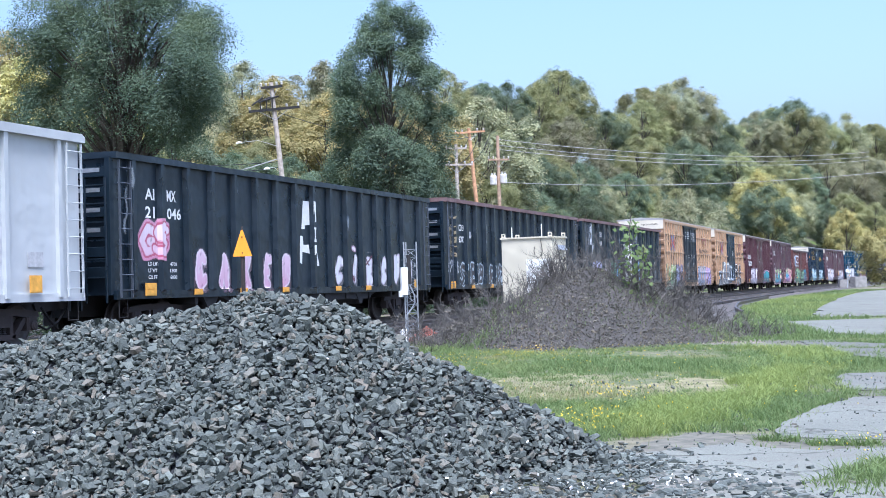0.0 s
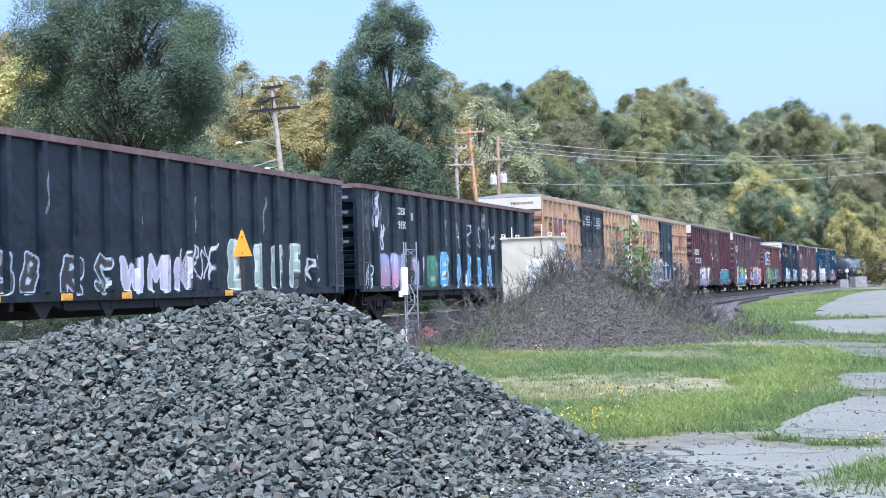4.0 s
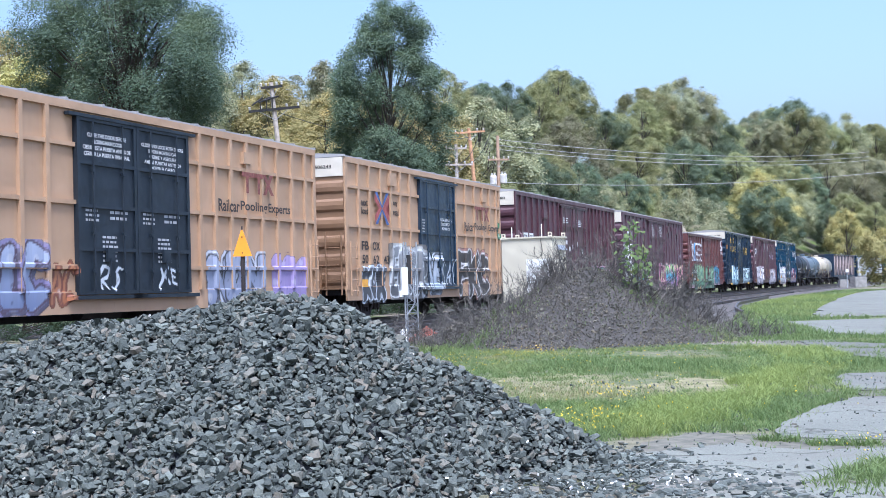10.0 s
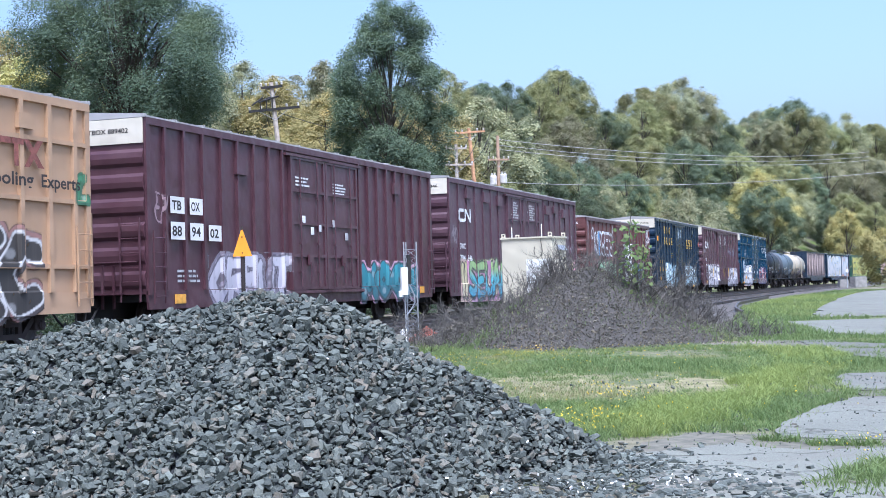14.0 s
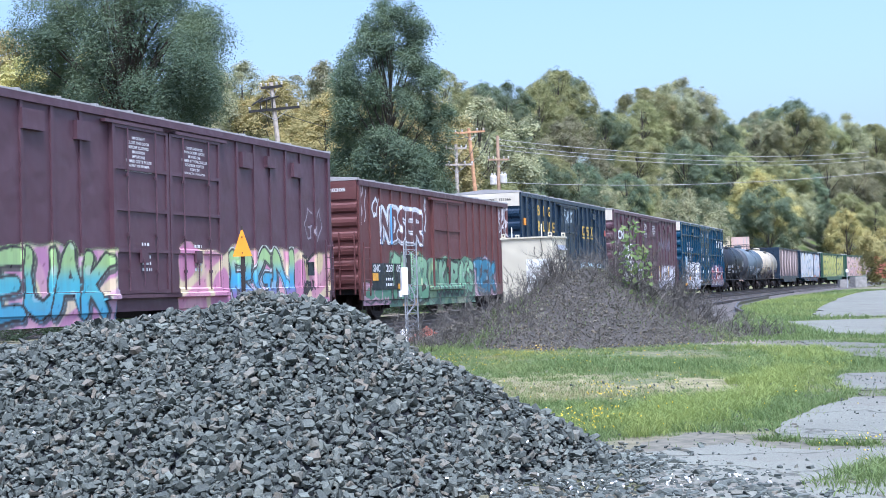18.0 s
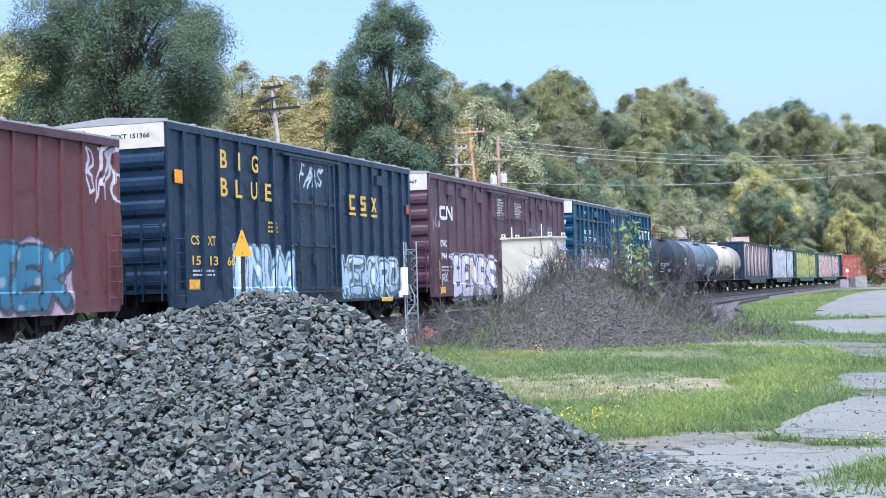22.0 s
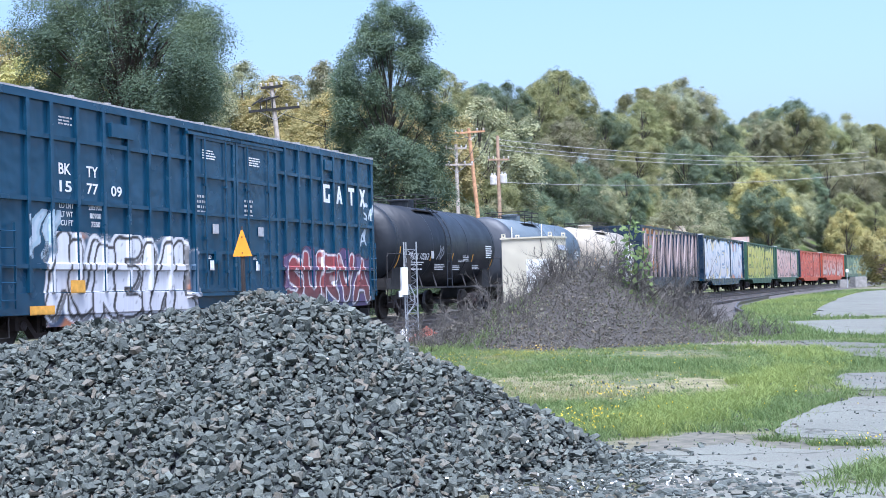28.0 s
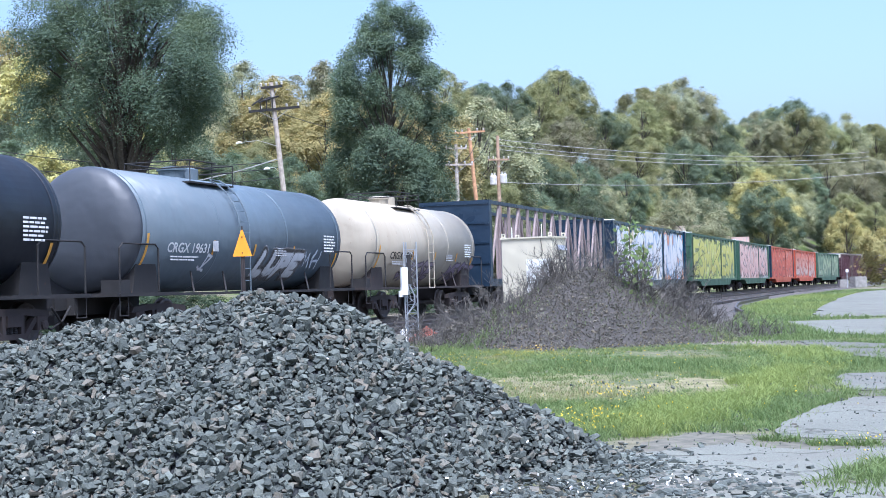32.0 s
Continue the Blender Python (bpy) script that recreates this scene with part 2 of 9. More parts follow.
M = {
    "ground": ground_material(),
    "asphalt": asphalt_material(),
    "ballast": stone("fresh_ballast", (0.022, 0.0275, 0.0245), (0.046, 0.054, 0.047), (0.125, 0.138, 0.118), (0.165, 0.132, 0.095), 0.6),
    # near-black, so that the gaps between the stones look shaded
    "mound": plain("gap_shade", (0.022, 0.024, 0.026), 0.95, vary=0.4, scale=30),
    "old_ballast": stone("dusty_ballast", (0.036, 0.033, 0.026), (0.074, 0.068, 0.053), (0.145, 0.132, 0.100), (0.170, 0.132, 0.080), 0.4),
    "old_mound": plain("dusty_fines", (0.055, 0.049, 0.044), 0.95, vary=0.4, scale=20),
    "bed": stone("track_ballast", (0.03, 0.028, 0.027), (0.06, 0.056, 0.052), (0.10, 0.092, 0.085), (0.09, 0.065, 0.05)),
    "bed_base": plain("track_bed", (0.050, 0.045, 0.042), 0.95, vary=0.45, scale=14),
    "sleeper": plain("creosoted_wood", (0.055, 0.045, 0.038), 0.85, vary=0.4, scale=6),
    "rail": plain("rail_steel", (0.12, 0.10, 0.09), 0.45, 0.6, scale=3),
    "galvblack": painted("worn_ladder_paint", (0.055, 0.065, 0.080), 0.4, 0.2, 0.45, (0.12, 0.12, 0.13)),
    "black": painted("black_paint", (0.006, 0.013, 0.021), 0.20, 0.08, 0.36, (0.038, 0.050, 0.062)),
    "rusttop": painted("rusty_chord", (0.13, 0.072, 0.066), 0.8, 0.4, 0.75, (0.27, 0.235, 0.23)),
    "under": painted("underframe_grime", (0.018, 0.017, 0.017), 0.5, 0.4, 0.8, (0.05, 0.042, 0.036)),
    "truck": painted("cast_steel_grime", (0.034, 0.026, 0.024), 0.6, 0.5, 0.8, (0.05, 0.038, 0.033)),
    "wheel": plain("wheel_steel", (0.07, 0.06, 0.055), 0.55, 0.5),
    "tread": plain("bright_tread", (0.55, 0.53, 0.50), 0.3, 0.9, 0.1),
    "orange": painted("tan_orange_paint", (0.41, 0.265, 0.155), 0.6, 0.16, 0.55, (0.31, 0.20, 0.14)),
    # the tan paint darkened for shade on the car ends, with heavier dirt
    "shadedorange": painted("shaded_end_orange", (0.22, 0.13, 0.07), 0.8, 0.12, 0.5, (0.24, 0.145, 0.09)),
    "maroon": painted("maroon_paint", (0.072, 0.031, 0.040), 0.5, 0.18, 0.40, (0.11, 0.065, 0.065)),
    "brown": painted("faded_brown_paint", (0.080, 0.040, 0.052), 0.45, 0.10, 0.45, (0.10, 0.07, 0.08)),
    "redbrown": painted("red_oxide_paint", (0.108, 0.039, 0.037), 0.5, 0.3, 0.55, (0.12, 0.06, 0.05)),
    "navy": painted("dark_blue_paint", (0.010, 0.024, 0.046), 0.25, 0.12, 0.36, (0.04, 0.05, 0.06)),
    "doorblack": painted("black_door_paint", (0.010, 0.016, 0.024), 0.2, 0.1, 0.5, (0.04, 0.045, 0.05)),
    "blue": painted("blue_paint", (0.006, 0.042, 0.085), 0.35, 0.08, 0.26, (0.030, 0.070, 0.105)),
    "grey": painted("light_grey_paint", (0.43, 0.45, 0.45), 0.35, 0.12, 0.5, (0.38, 0.35, 0.31)),
    "tankblack": painted("tank_black", (0.009, 0.012, 0.017), 0.3, 0.03, 0.50, (0.024, 0.028, 0.036)),
    # darker than tankgrey: the shade on the tank heads, put into their colour
    "tankhead": painted("shaded_tank_head", (0.050, 0.056, 0.066), 0.4, 0.12, 0.55, (0.06, 0.06, 0.065)),
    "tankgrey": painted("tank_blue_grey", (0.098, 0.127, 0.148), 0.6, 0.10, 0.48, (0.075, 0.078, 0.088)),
    "tankcream": painted("tank_cream", (0.36, 0.320, 0.245), 0.5, 0.35, 0.5, (0.27, 0.20, 0.13)),
    "roof": painted("galvanized_roof", (0.33, 0.32, 0.31), 0.6, 0.3, 0.6, (0.28, 0.25, 0.23)),
    "white": painted("white_paint", (0.74, 0.73, 0.70), 0.25, 0.06, 0.5, (0.45, 0.42, 0.38)),
    "endwhite": painted("cream_white_paint", (0.60, 0.54, 0.43), 0.45, 0.08, 0.5, (0.42, 0.36, 0.28)),
    "letter": plain("white_lettering", (0.72, 0.72, 0.70), 0.6, vary=0.08),
    "darkletter": plain("black_lettering", (0.035, 0.028, 0.024), 0.6, vary=0.2),
    "yellowletter": plain("yellow_lettering", (0.66, 0.42, 0.07), 0.6, vary=0.12),
    "bars": plain("small_print", (0.42, 0.42, 0.42), 0.6, vary=0.2),
    "orangesign": plain("orange_sign", (0.86, 0.32, 0.012), 0.5, vary=0.05),
    "placard": plain("yellow_placard", (0.70, 0.36, 0.05), 0.6, vary=0.2),
    "logored": plain("faded_red", (0.34, 0.085, 0.075), 0.6, vary=0.4),
    "logoblue": plain("faded_blue", (0.085, 0.125, 0.29), 0.6, vary=0.35),
    "logodull": plain("worn_maroon", (0.22, 0.075, 0.055), 0.6, vary=0.4),
    "galv": plain("galvanized_steel", (0.42, 0.43, 0.44), 0.45, 0.7, 0.15),
    "cabinet": painted("cream_cabinet_paint", (0.53, 0.485, 0.365), 0.15, 0.03, 0.5, (0.46, 0.40, 0.30)),
    "cabinetwhite": painted("white_cabinet_door", (0.74, 0.735, 0.68), 0.1, 0.02, 0.45, (0.6, 0.55, 0.5)),
    "pole": plain("weathered_pole", (0.42, 0.36, 0.30), 0.9, vary=0.3, scale=4),
    "polebrown": plain("brown_pole", (0.40, 0.27, 0.18), 0.9, vary=0.3, scale=4),
    # brown pole with the warm sunlight on it put into the colour
    "polewarm": plain("sunlit_pole", (0.55, 0.30, 0.16), 0.9, vary=0.25, scale=4),
    "wire": plain("cable", (0.03, 0.03, 0.03), 0.6),
    "wirelight": plain("pale_cable", (0.36, 0.35, 0.33), 0.5),
    "insulator": plain("porcelain", (0.55, 0.52, 0.48), 0.3),
    "bark": plain("bark", (0.075, 0.062, 0.050), 0.95, vary=0.45, scale=10),
    "leaf_dark": foliage("leaf_dark", (0.140, 0.185, 0.130), (0.250, 0.290, 0.170), (0.34, 0.30, 0.15), 0.7, 0.0),
    "leaf_shade": foliage("leaf_shade", (0.125, 0.178, 0.128), (0.235, 0.285, 0.170), spread=0.0),
    # leaf green darkened to hold the shade behind the train
    "leaf_scrub": foliage("leaf_scrub", (0.055, 0.085, 0.055), (0.095, 0.13, 0.075), spread=0.3),
    "leaf_mid": foliage("leaf_mid", (0.300, 0.315, 0.160), (0.470, 0.445, 0.210), (0.54, 0.45, 0.20), 0.7, 0.08),
    # bright gold: warm low sunlight painted into the leaves
    "leaf_gold": foliage("leaf_gold", (0.450, 0.410, 0.180), (0.590, 0.515, 0.235), (0.68, 0.53, 0.20), 0.6, 0.25),
    "leaf_olive": foliage("leaf_olive", (0.310, 0.315, 0.200), (0.490, 0.455, 0.270), (0.55, 0.45, 0.26), 0.7, 0.08),
    "grass": foliage("grass", (0.150, 0.215, 0.085), (0.245, 0.305, 0.115), (0.36, 0.33, 0.16), 0.0, 0.18),
    "yellow_grass": foliage("yellow_grass", (0.245, 0.310, 0.095), (0.37, 0.41, 0.13), (0.44, 0.40, 0.17), 0.0, 0.1),
    "dry_grass": foliage("dry_grass", (0.36, 0.32, 0.19), (0.47, 0.42, 0.27), (0.26, 0.29, 0.13), 0.0, 0.25),
    "flower": plain("yellow_petals", (0.85, 0.60, 0.02), 0.6, vary=0.1),
    "soil": plain("bare_soil", (0.118, 0.110, 0.082), 0.95, vary=0.45, scale=9),
    "gravel": plain("weedy_gravel", (0.105, 0.104, 0.083), 0.95, vary=0.5, scale=14),
    "dryturf": plain("dry_turf", (0.19, 0.17, 0.085), 0.95, vary=0.5, scale=4),
    "shoulder": plain("cindery_shoulder", (0.080, 0.070, 0.062), 0.95, vary=0.5, scale=7),
    "chips": plain("white_quartz", (0.66, 0.64, 0.60), 0.8, vary=0.2, scale=30),
    "twig": plain("dry_stems", (0.092, 0.084, 0.072), 0.9, vary=0.5, scale=3),
    "rubble": plain("pale_rubble", (0.24, 0.20, 0.16), 0.9, vary=0.4, scale=20),
    "concrete": plain("concrete", (0.26, 0.245, 0.225), 0.9, vary=0.25, scale=3),
    "redweed": plain("red_gravel", (0.30, 0.095, 0.065), 0.9, vary=0.35, scale=10),
    "spray": spray(),
}


# ---- mesh helpers ----
class Geo:
    """Collects simple solids into one mesh."""

    def __init__(self):
        self.v, self.f = [], []

    def add(self, verts, faces):
        o = len(self.v)
        self.v += [tuple(p) for p in verts]
        self.f += [tuple(i + o for i in f) for f in faces]
        return self

    def box(self, x0, x1, y0, y1, z0, z1, c=0.0):
        """A box; c chamfers its four long upright edges in plan."""
        if c:
            ring = [(x0 + c, y0), (x1 - c, y0), (x1, y0 + c), (x1, y1 - c), (x1 - c, y1), (x0 + c, y1), (x0, y1 - c), (x0, y0 + c)]
        else:
            ring = [(x0, y0), (x1, y0), (x1, y1), (x0, y1)]
        n = len(ring)
        v = [(x, y, z0) for x, y in ring] + [(x, y, z1) for x, y in ring]
        f = [tuple(range(n - 1, -1, -1)), tuple(range(n, 2 * n))]
        f += [(i, (i + 1) % n, n + (i + 1) % n, n + i) for i in range(n)]
        return self.add(v, f)

    def tube(self, p, q, r, r2=None, n=6):
        p, q = Vector(p), Vector(q)
        d = (q - p).normalized()
        a = d.orthogonal().normalized()
        b = d.cross(a)
        r2 = r if r2 is None else r2
        v = []
        for c, s in ((p, r), (q, r2)):
            v += [c + (a * math.cos(k * math.tau / n) + b * math.sin(k * math.tau / n)) * s for k in range(n)]
        f = [(k, (k + 1) % n, n + (k + 1) % n, n + k) for k in range(n)]
        f += [tuple(range(n - 1, -1, -1)), tuple(range(n, 2 * n))]
        return self.add(v, f)

    def pipe(self, pts, r, n=6):
        pts = [Vector(p) for p in pts]
        v = []
        for j, p in enumerate(pts):
            d = (pts[min(j + 1, len(pts) - 1)] - pts[max(j - 1, 0)]).normalized()
            ref = Vector((0, 0, 1)) if abs(d.z) < 0.8 else Vector((0.1, 1, 0))
            a = d.cross(ref).normalized()
            b = d.cross(a)
            v += [p + (a * math.cos(k * math.tau / n) + b * math.sin(k * math.tau / n)) * r for k in range(n)]
        f = [(j * n + k, j * n + (k + 1) % n, (j + 1) * n + (k + 1) % n, (j + 1) * n + k) for j in range(len(pts) - 1) for k in range(n)]
        f += [tuple(range(n - 1, -1, -1)), tuple(range((len(pts) - 1) * n, len(pts) * n))]
        return self.add(v, f)

    def prism(self, outline, y0, y1):
        """An outline in x and z, drawn out from y0 to y1."""
        n = len(outline)
        v = [(x, y0, z) for x, z in outline] + [(x, y1, z) for x, z in outline]
        f = [tuple(range(n)), tuple(range(2 * n - 1, n - 1, -1))] + [((i + 1) % n, i, n + i, n + (i + 1) % n) for i in range(n)]
        return self.add(v, f)

    def lathe(self, prof, n=24, axis="y", at=(0, 0, 0)):
        """A profile of (along, radius) turned round an axis."""
        v = []
        for a, r in prof:
            for k in range(n):
                c, s = math.cos(k * math.tau / n) * r, math.sin(k * math.tau / n) * r
                p = {"x": (a, c, s), "y": (c, a, s), "z": (c, s, a)}[axis]
                v.append((p[0] + at[0], p[1] + at[1], p[2] + at[2]))
        f = []
        for i in range(len(prof) - 1):
            for k in range(n):
                f.append((i * n + k, i * n + (k + 1) % n, (i + 1) * n + (k + 1) % n, (i + 1) * n + k))
        f += [tuple(range(n - 1, -1, -1)), tuple(range((len(prof) - 1) * n, len(prof) * n))]
        return self.add(v, f)

    def mesh(self, name, smooth=False):
        me = bpy.data.meshes.new(name)
        me.from_pydata(self.v, [], self.f)
        bm = bmesh.new()
        bm.from_mesh(me)
        bmesh.ops.recalc_face_normals(bm, faces=bm.faces)
        bm.to_mesh(me)
        bm.free()
        if smooth:
            me.polygons.foreach_set("use_smooth", [True] * len(me.polygons))
        return me


def part(name, geo, material, parent=None, label="", at=None, smooth=False):
    """Links a mesh as one object, under a thing or a part."""
    me = geo.mesh(name, smooth) if isinstance(geo, Geo) else geo
    if not me.materials:
        me.materials.append(M[material])
    ob = new(name, me)
    if parent is not None:
        ob.parent = parent
    if at is not None:
        ob.location = at
    if label:
        tagged(ob, label)
    return ob


def thing(name, m, label, category, group="", kind=""):
    ob = new(name)
    ob.empty_display_size = 0.2
    ob.matrix_basis = m
    return tagged(ob, label, category, group, kind)


def array_mesh(name, verts, faces, material):
    """A mesh from numpy arrays, all faces with the same number of corners."""
    me = bpy.data.meshes.new(name)
    k = faces.shape[1]
    me.vertices.add(len(verts))
    me.vertices.foreach_set("co", np.ascontiguousarray(verts, dtype=np.float32).ravel())
    me.loops.add(faces.size)
    me.loops.foreach_set("vertex_index", np.ascontiguousarray(faces, dtype=np.int32).ravel())
    me.polygons.add(len(faces))
    me.polygons.foreach_set("loop_start", np.arange(0, faces.size, k, dtype=np.int32))
    me.update(calc_edges=True)
    me.validate()
    me.shade_flat()
    me.materials.append(M[material])
    return me


# ---- the plan: the train's track, straight and then curving away to the right ----
K_AT = [-40, 0, 30, 60, 90, 120, 150, 180, 220, 300, 340]
K_IS = [-0.0002, 0.0004, 0.0, -0.0002, 0.0001, 0.001, 0.0018, 0.0026, 0.0033, 0.0033, 0.0]
S_GRID = np.arange(-330.0, 520.0, 1.0)
k_ = np.interp(S_GRID, K_AT, K_IS) * (S_GRID > -45)
I0 = 330
h_ = np.concatenate([[0], np.cumsum((k_[1:] + k_[:-1]) / 2)])
H_GRID = h_ - h_[I0] + 0.347
x_ = np.concatenate([[0], np.cumsum((np.sin(H_GRID[1:]) + np.sin(H_GRID[:-1])) / 2)])
y_ = np.concatenate([[0], np.cumsum((np.cos(H_GRID[1:]) + np.cos(H_GRID[:-1])) / 2)])
X_GRID = x_ - x_[I0] + 3.112 - 1.58 * np.cos(H_GRID)
Y_GRID = y_ - y_[I0] + 57.80 + 1.58 * np.sin(H_GRID)


def on_track(s, lat=0.0, z=0.0):
    """The place at s metres along the track, lat metres to its right."""
    h = np.interp(s, S_GRID, H_GRID)
    return Vector((np.interp(s, S_GRID, X_GRID) + lat * math.cos(h), np.interp(s, S_GRID, Y_GRID) - lat * math.sin(h), z))


def track_coords(x, y):
    """Along and across the track, for arrays of places."""
    x, y = np.atleast_1d(x), np.atleast_1d(y)
    gx, gy, gh, gs = X_GRID[::4], Y_GRID[::4], H_GRID[::4], S_GRID[::4]
    out_s, out_l = np.empty(len(x)), np.empty(len(x))
    for a in range(0, len(x), 4000):
        dx, dy = x[a:a + 4000, None] - gx, y[a:a + 4000, None] - gy
        i = np.argmin(dx * dx + dy * dy, 1)
        j = np.arange(len(i))
        h = gh[i]
        out_s[a:a + 4000] = gs[i] + dx[j, i] * np.sin(h) + dy[j, i] * np.cos(h)
        out_l[a:a + 4000] = dx[j, i] * np.cos(h) - dy[j, i] * np.sin(h)
    return out_s, out_l


# the train surges a little on its slack
SURGE = {1: -0.1, 9: 0.15, 10: -0.14, 11: 0.08, 17: -0.17, 18: 0.1, 19: 0.15, 20: -0.13, 21: 0.15, 22: -0.13, 23: 0.03, 24: -0.15, 25: 0.1, 28: 0.1, 29: -0.08}


def travelled(t):
    surge = np.interp(t, range(33), [SURGE.get(k, 0.0) for k in range(33)])
    return 7.189 * (t - 12) + 0.0043 * (t - 12) ** 2 + float(surge)


def car_pose(s, length, t):
    """The pose of a car whose front end is at s at 12 s: it stands on its two trucks."""
    a, b = s - travelled(t) + 2.2, s - travelled(t) + length - 2.2
    p, q = on_track(a), on_track(b)
    ang = math.degrees(math.atan2(q.y - p.y, q.x - p.x))
    o = p - (q - p).normalized() * 2.2
    return pose(o.x, o.y, 0.0, 0, 0, ang)


def ground_z(x, y):
    s, lat = track_coords(x, y)
    x, y = np.atleast_1d(x), np.atleast_1d(y)
    z = np.full(len(x), -0.10)
    bed = np.clip((10.5 - lat) / 2.5, 0, 1) * np.clip((lat + 5) / 2, 0, 1)
    z -= 0.16 * bed
    left = np.clip(-lat - 5, 0, None)
    slope = np.interp(s, [0, 30, 90, 400], [0.02, 0.10, 0.5, 0.5])
    z += np.minimum(np.clip(left - 3, 0, None) * slope, 24.0)
    far = np.clip((lat - 40) / 60, 0, 1) * np.clip((y - 60) / 100, 0, 1)
    return z + far * 3.0


def gz(x, y):
    return float(ground_z(np.array([x]), np.array([y]))[0])


# ---- ground ----
def build_ground():
    def graded(lo, hi, near, grow):
        out, v, st = [0.0], 0.0, near
        while v < hi:
            v += st
            st = min(st * grow, 260)
            out.append(v)
        out2, v, st = [], 0.0, near
        while v > lo:
            v -= st
            st = min(st * grow, 260)
            out2.append(v)
        return np.array(out2[::-1] + out)
    xs, ys = graded(-2500, 2500, 0.6, 1.06) + 2.0, graded(-2500, 2500, 0.6, 1.045) + 12.0
    gx, gy = np.meshgrid(xs, ys)
    z = ground_z(gx.ravel(), gy.ravel())
    rng = np.random.default_rng(3)
    z += rng.normal(0, 0.008, len(z))
    v = np.stack([gx.ravel(), gy.ravel(), z], 1)
    nx, ny = len(xs), len(ys)
    i = np.arange(nx * ny).reshape(ny, nx)
    f = np.stack([i[:-1, :-1], i[:-1, 1:], i[1:, 1:], i[1:, :-1]], -1).reshape(-1, 4)
    ob = new("ground", array_mesh("ground", v, f, "ground"))
    tagged(ob, "bare soil and patchy turf round a rail yard", "ground", kind="structure")


def wobbly(outline, step, amount, seed):
    """An outline with broken, uneven edges."""
    rng = random.Random(seed)
    pts = []
    for (x0, y0), (x1, y1) in zip(outline, outline[1:] + outline[:1]):
        n = max(1, int(math.hypot(x1 - x0, y1 - y0) / step))
        for k in range(n):
            a = amount * (0 if k == 0 else 1)
            pts.append((x0 + (x1 - x0) * k / n + rng.uniform(-a, a), y0 + (y1 - y0) * k / n + rng.uniform(-a, a)))
    return pts


def slab(outline, z, thick, seed, step=0.25, amount=0.08):
    pts = wobbly(wobbly(outline, step, amount, seed), step * 0.3, amount * 0.3, seed + 1)
    bm = bmesh.new()
    top = [bm.verts.new((x, y, z)) for x, y in pts]
    low = [bm.verts.new((x, y, z - thick)) for x, y in pts]
    n = len(pts)
    bm.faces.new(top)
    for i in range(n):
        bm.faces.new((low[i], low[(i + 1) % n], top[(i + 1) % n], top[i]))
    bmesh.ops.triangulate(bm, faces=[f for f in bm.faces if len(f.verts) > 4])
    bmesh.ops.recalc_face_normals(bm, faces=bm.faces)
    me = bpy.data.meshes.new("asphalt")
    bm.to_mesh(me)
    bm.free()
    me.materials.append(M["asphalt"])
    return me


# broken yard paving: slabs parted by strips of grass
SLABS = [
    [(1.11, 8.29), (1.46, 8.5), (1.83, 8.75), (1.95, 8.41), (2.22, 8.22), (2.9, 8.2), (7.0, 8.2), (7.0, 2.0), (0.4, 2.0), (0.37, 4.2), (1.02, 7.16)],
    [(2.22, 9.34), (2.39, 9.84), (2.63, 10.34), (2.99, 11.07), (3.49, 11.82), (4.2, 11.9), (9.0, 12.1), (9.0, 8.75), (3.03, 8.62), (2.52, 8.77), (2.19, 8.99)],
    [(4.01, 14.14), (4.3, 14.77), (5.24, 14.84), (9.0, 15.2), (9.0, 12.5), (4.34, 12.35), (3.75, 12.51), (3.74, 12.94)],
    [(5.83, 22.77), (6.29, 22.92), (6.6, 21.4), (7.4, 19.8), (9.5, 19.0), (9.5, 16.2), (6.4, 15.8), (5.34, 16.51), (5.45, 18.45), (5.64, 20.87)],
    [(8.24, 33.24), (9.38, 33.63), (14, 34.2), (24, 35), (24, 23.5), (10, 22.8), (7.6, 24.2), (7.19, 25.99), (7.61, 28.57), (7.78, 30.62)],
    [(12.13, 44.84), (14.32, 52.0), (18.4, 64.56), (24.27, 82.19), (30.48, 98.42), (37, 106), (60, 112), (50, 60), (24, 36.4), (10.78, 36.0), (9.6, 36.3)],
]


def build_paving():
    road = thing("pavement", pose(0, 0, 0), "cracked grey asphalt slabs with grass in the joints", "pavement", kind="structure")
    for i, o in enumerate(SLABS):
        me = slab(o, -0.068 - 0.001 * i, 0.12, 40 + i, 0.3 if i < 4 else 1.0, 0.07 if i < 4 else 0.25)
        if i == 3:
            me.materials[0] = M["gravel"]
        part("asphalt_slab" if i != 3 else "gravel_patch", me, "asphalt" if i != 3 else "gravel", road, "" if i != 3 else "crumbled slab turned to weedy gravel")


def strip(s0, s1, prof, name, material, step=2.0):
    """A strip along the track; prof is a list of (across, height)."""
    ss = np.arange(s0, s1 + step, step)
    v = []
    for s in ss:
        v += [tuple(on_track(s, a, z)) for a, z in prof]
    k = len(prof)
    i = np.arange(len(ss) * k).reshape(-1, k)
    f = np.stack([i[:-1, :-1], i[1:, :-1], i[1:, 1:], i[:-1, 1:]], -1).reshape(-1, 4)
    return array_mesh(name, np.array(v), f, material)


EDGE_S, EDGE_L = [-60, -36, -31, -27, -22, -9.5, -2, 18, 37, 72, 130], [8.6, 8.8, 9.6, 12.5, 13.5, 12.0, 11.1, 10.0, 8.9, 9.4, 9.4]


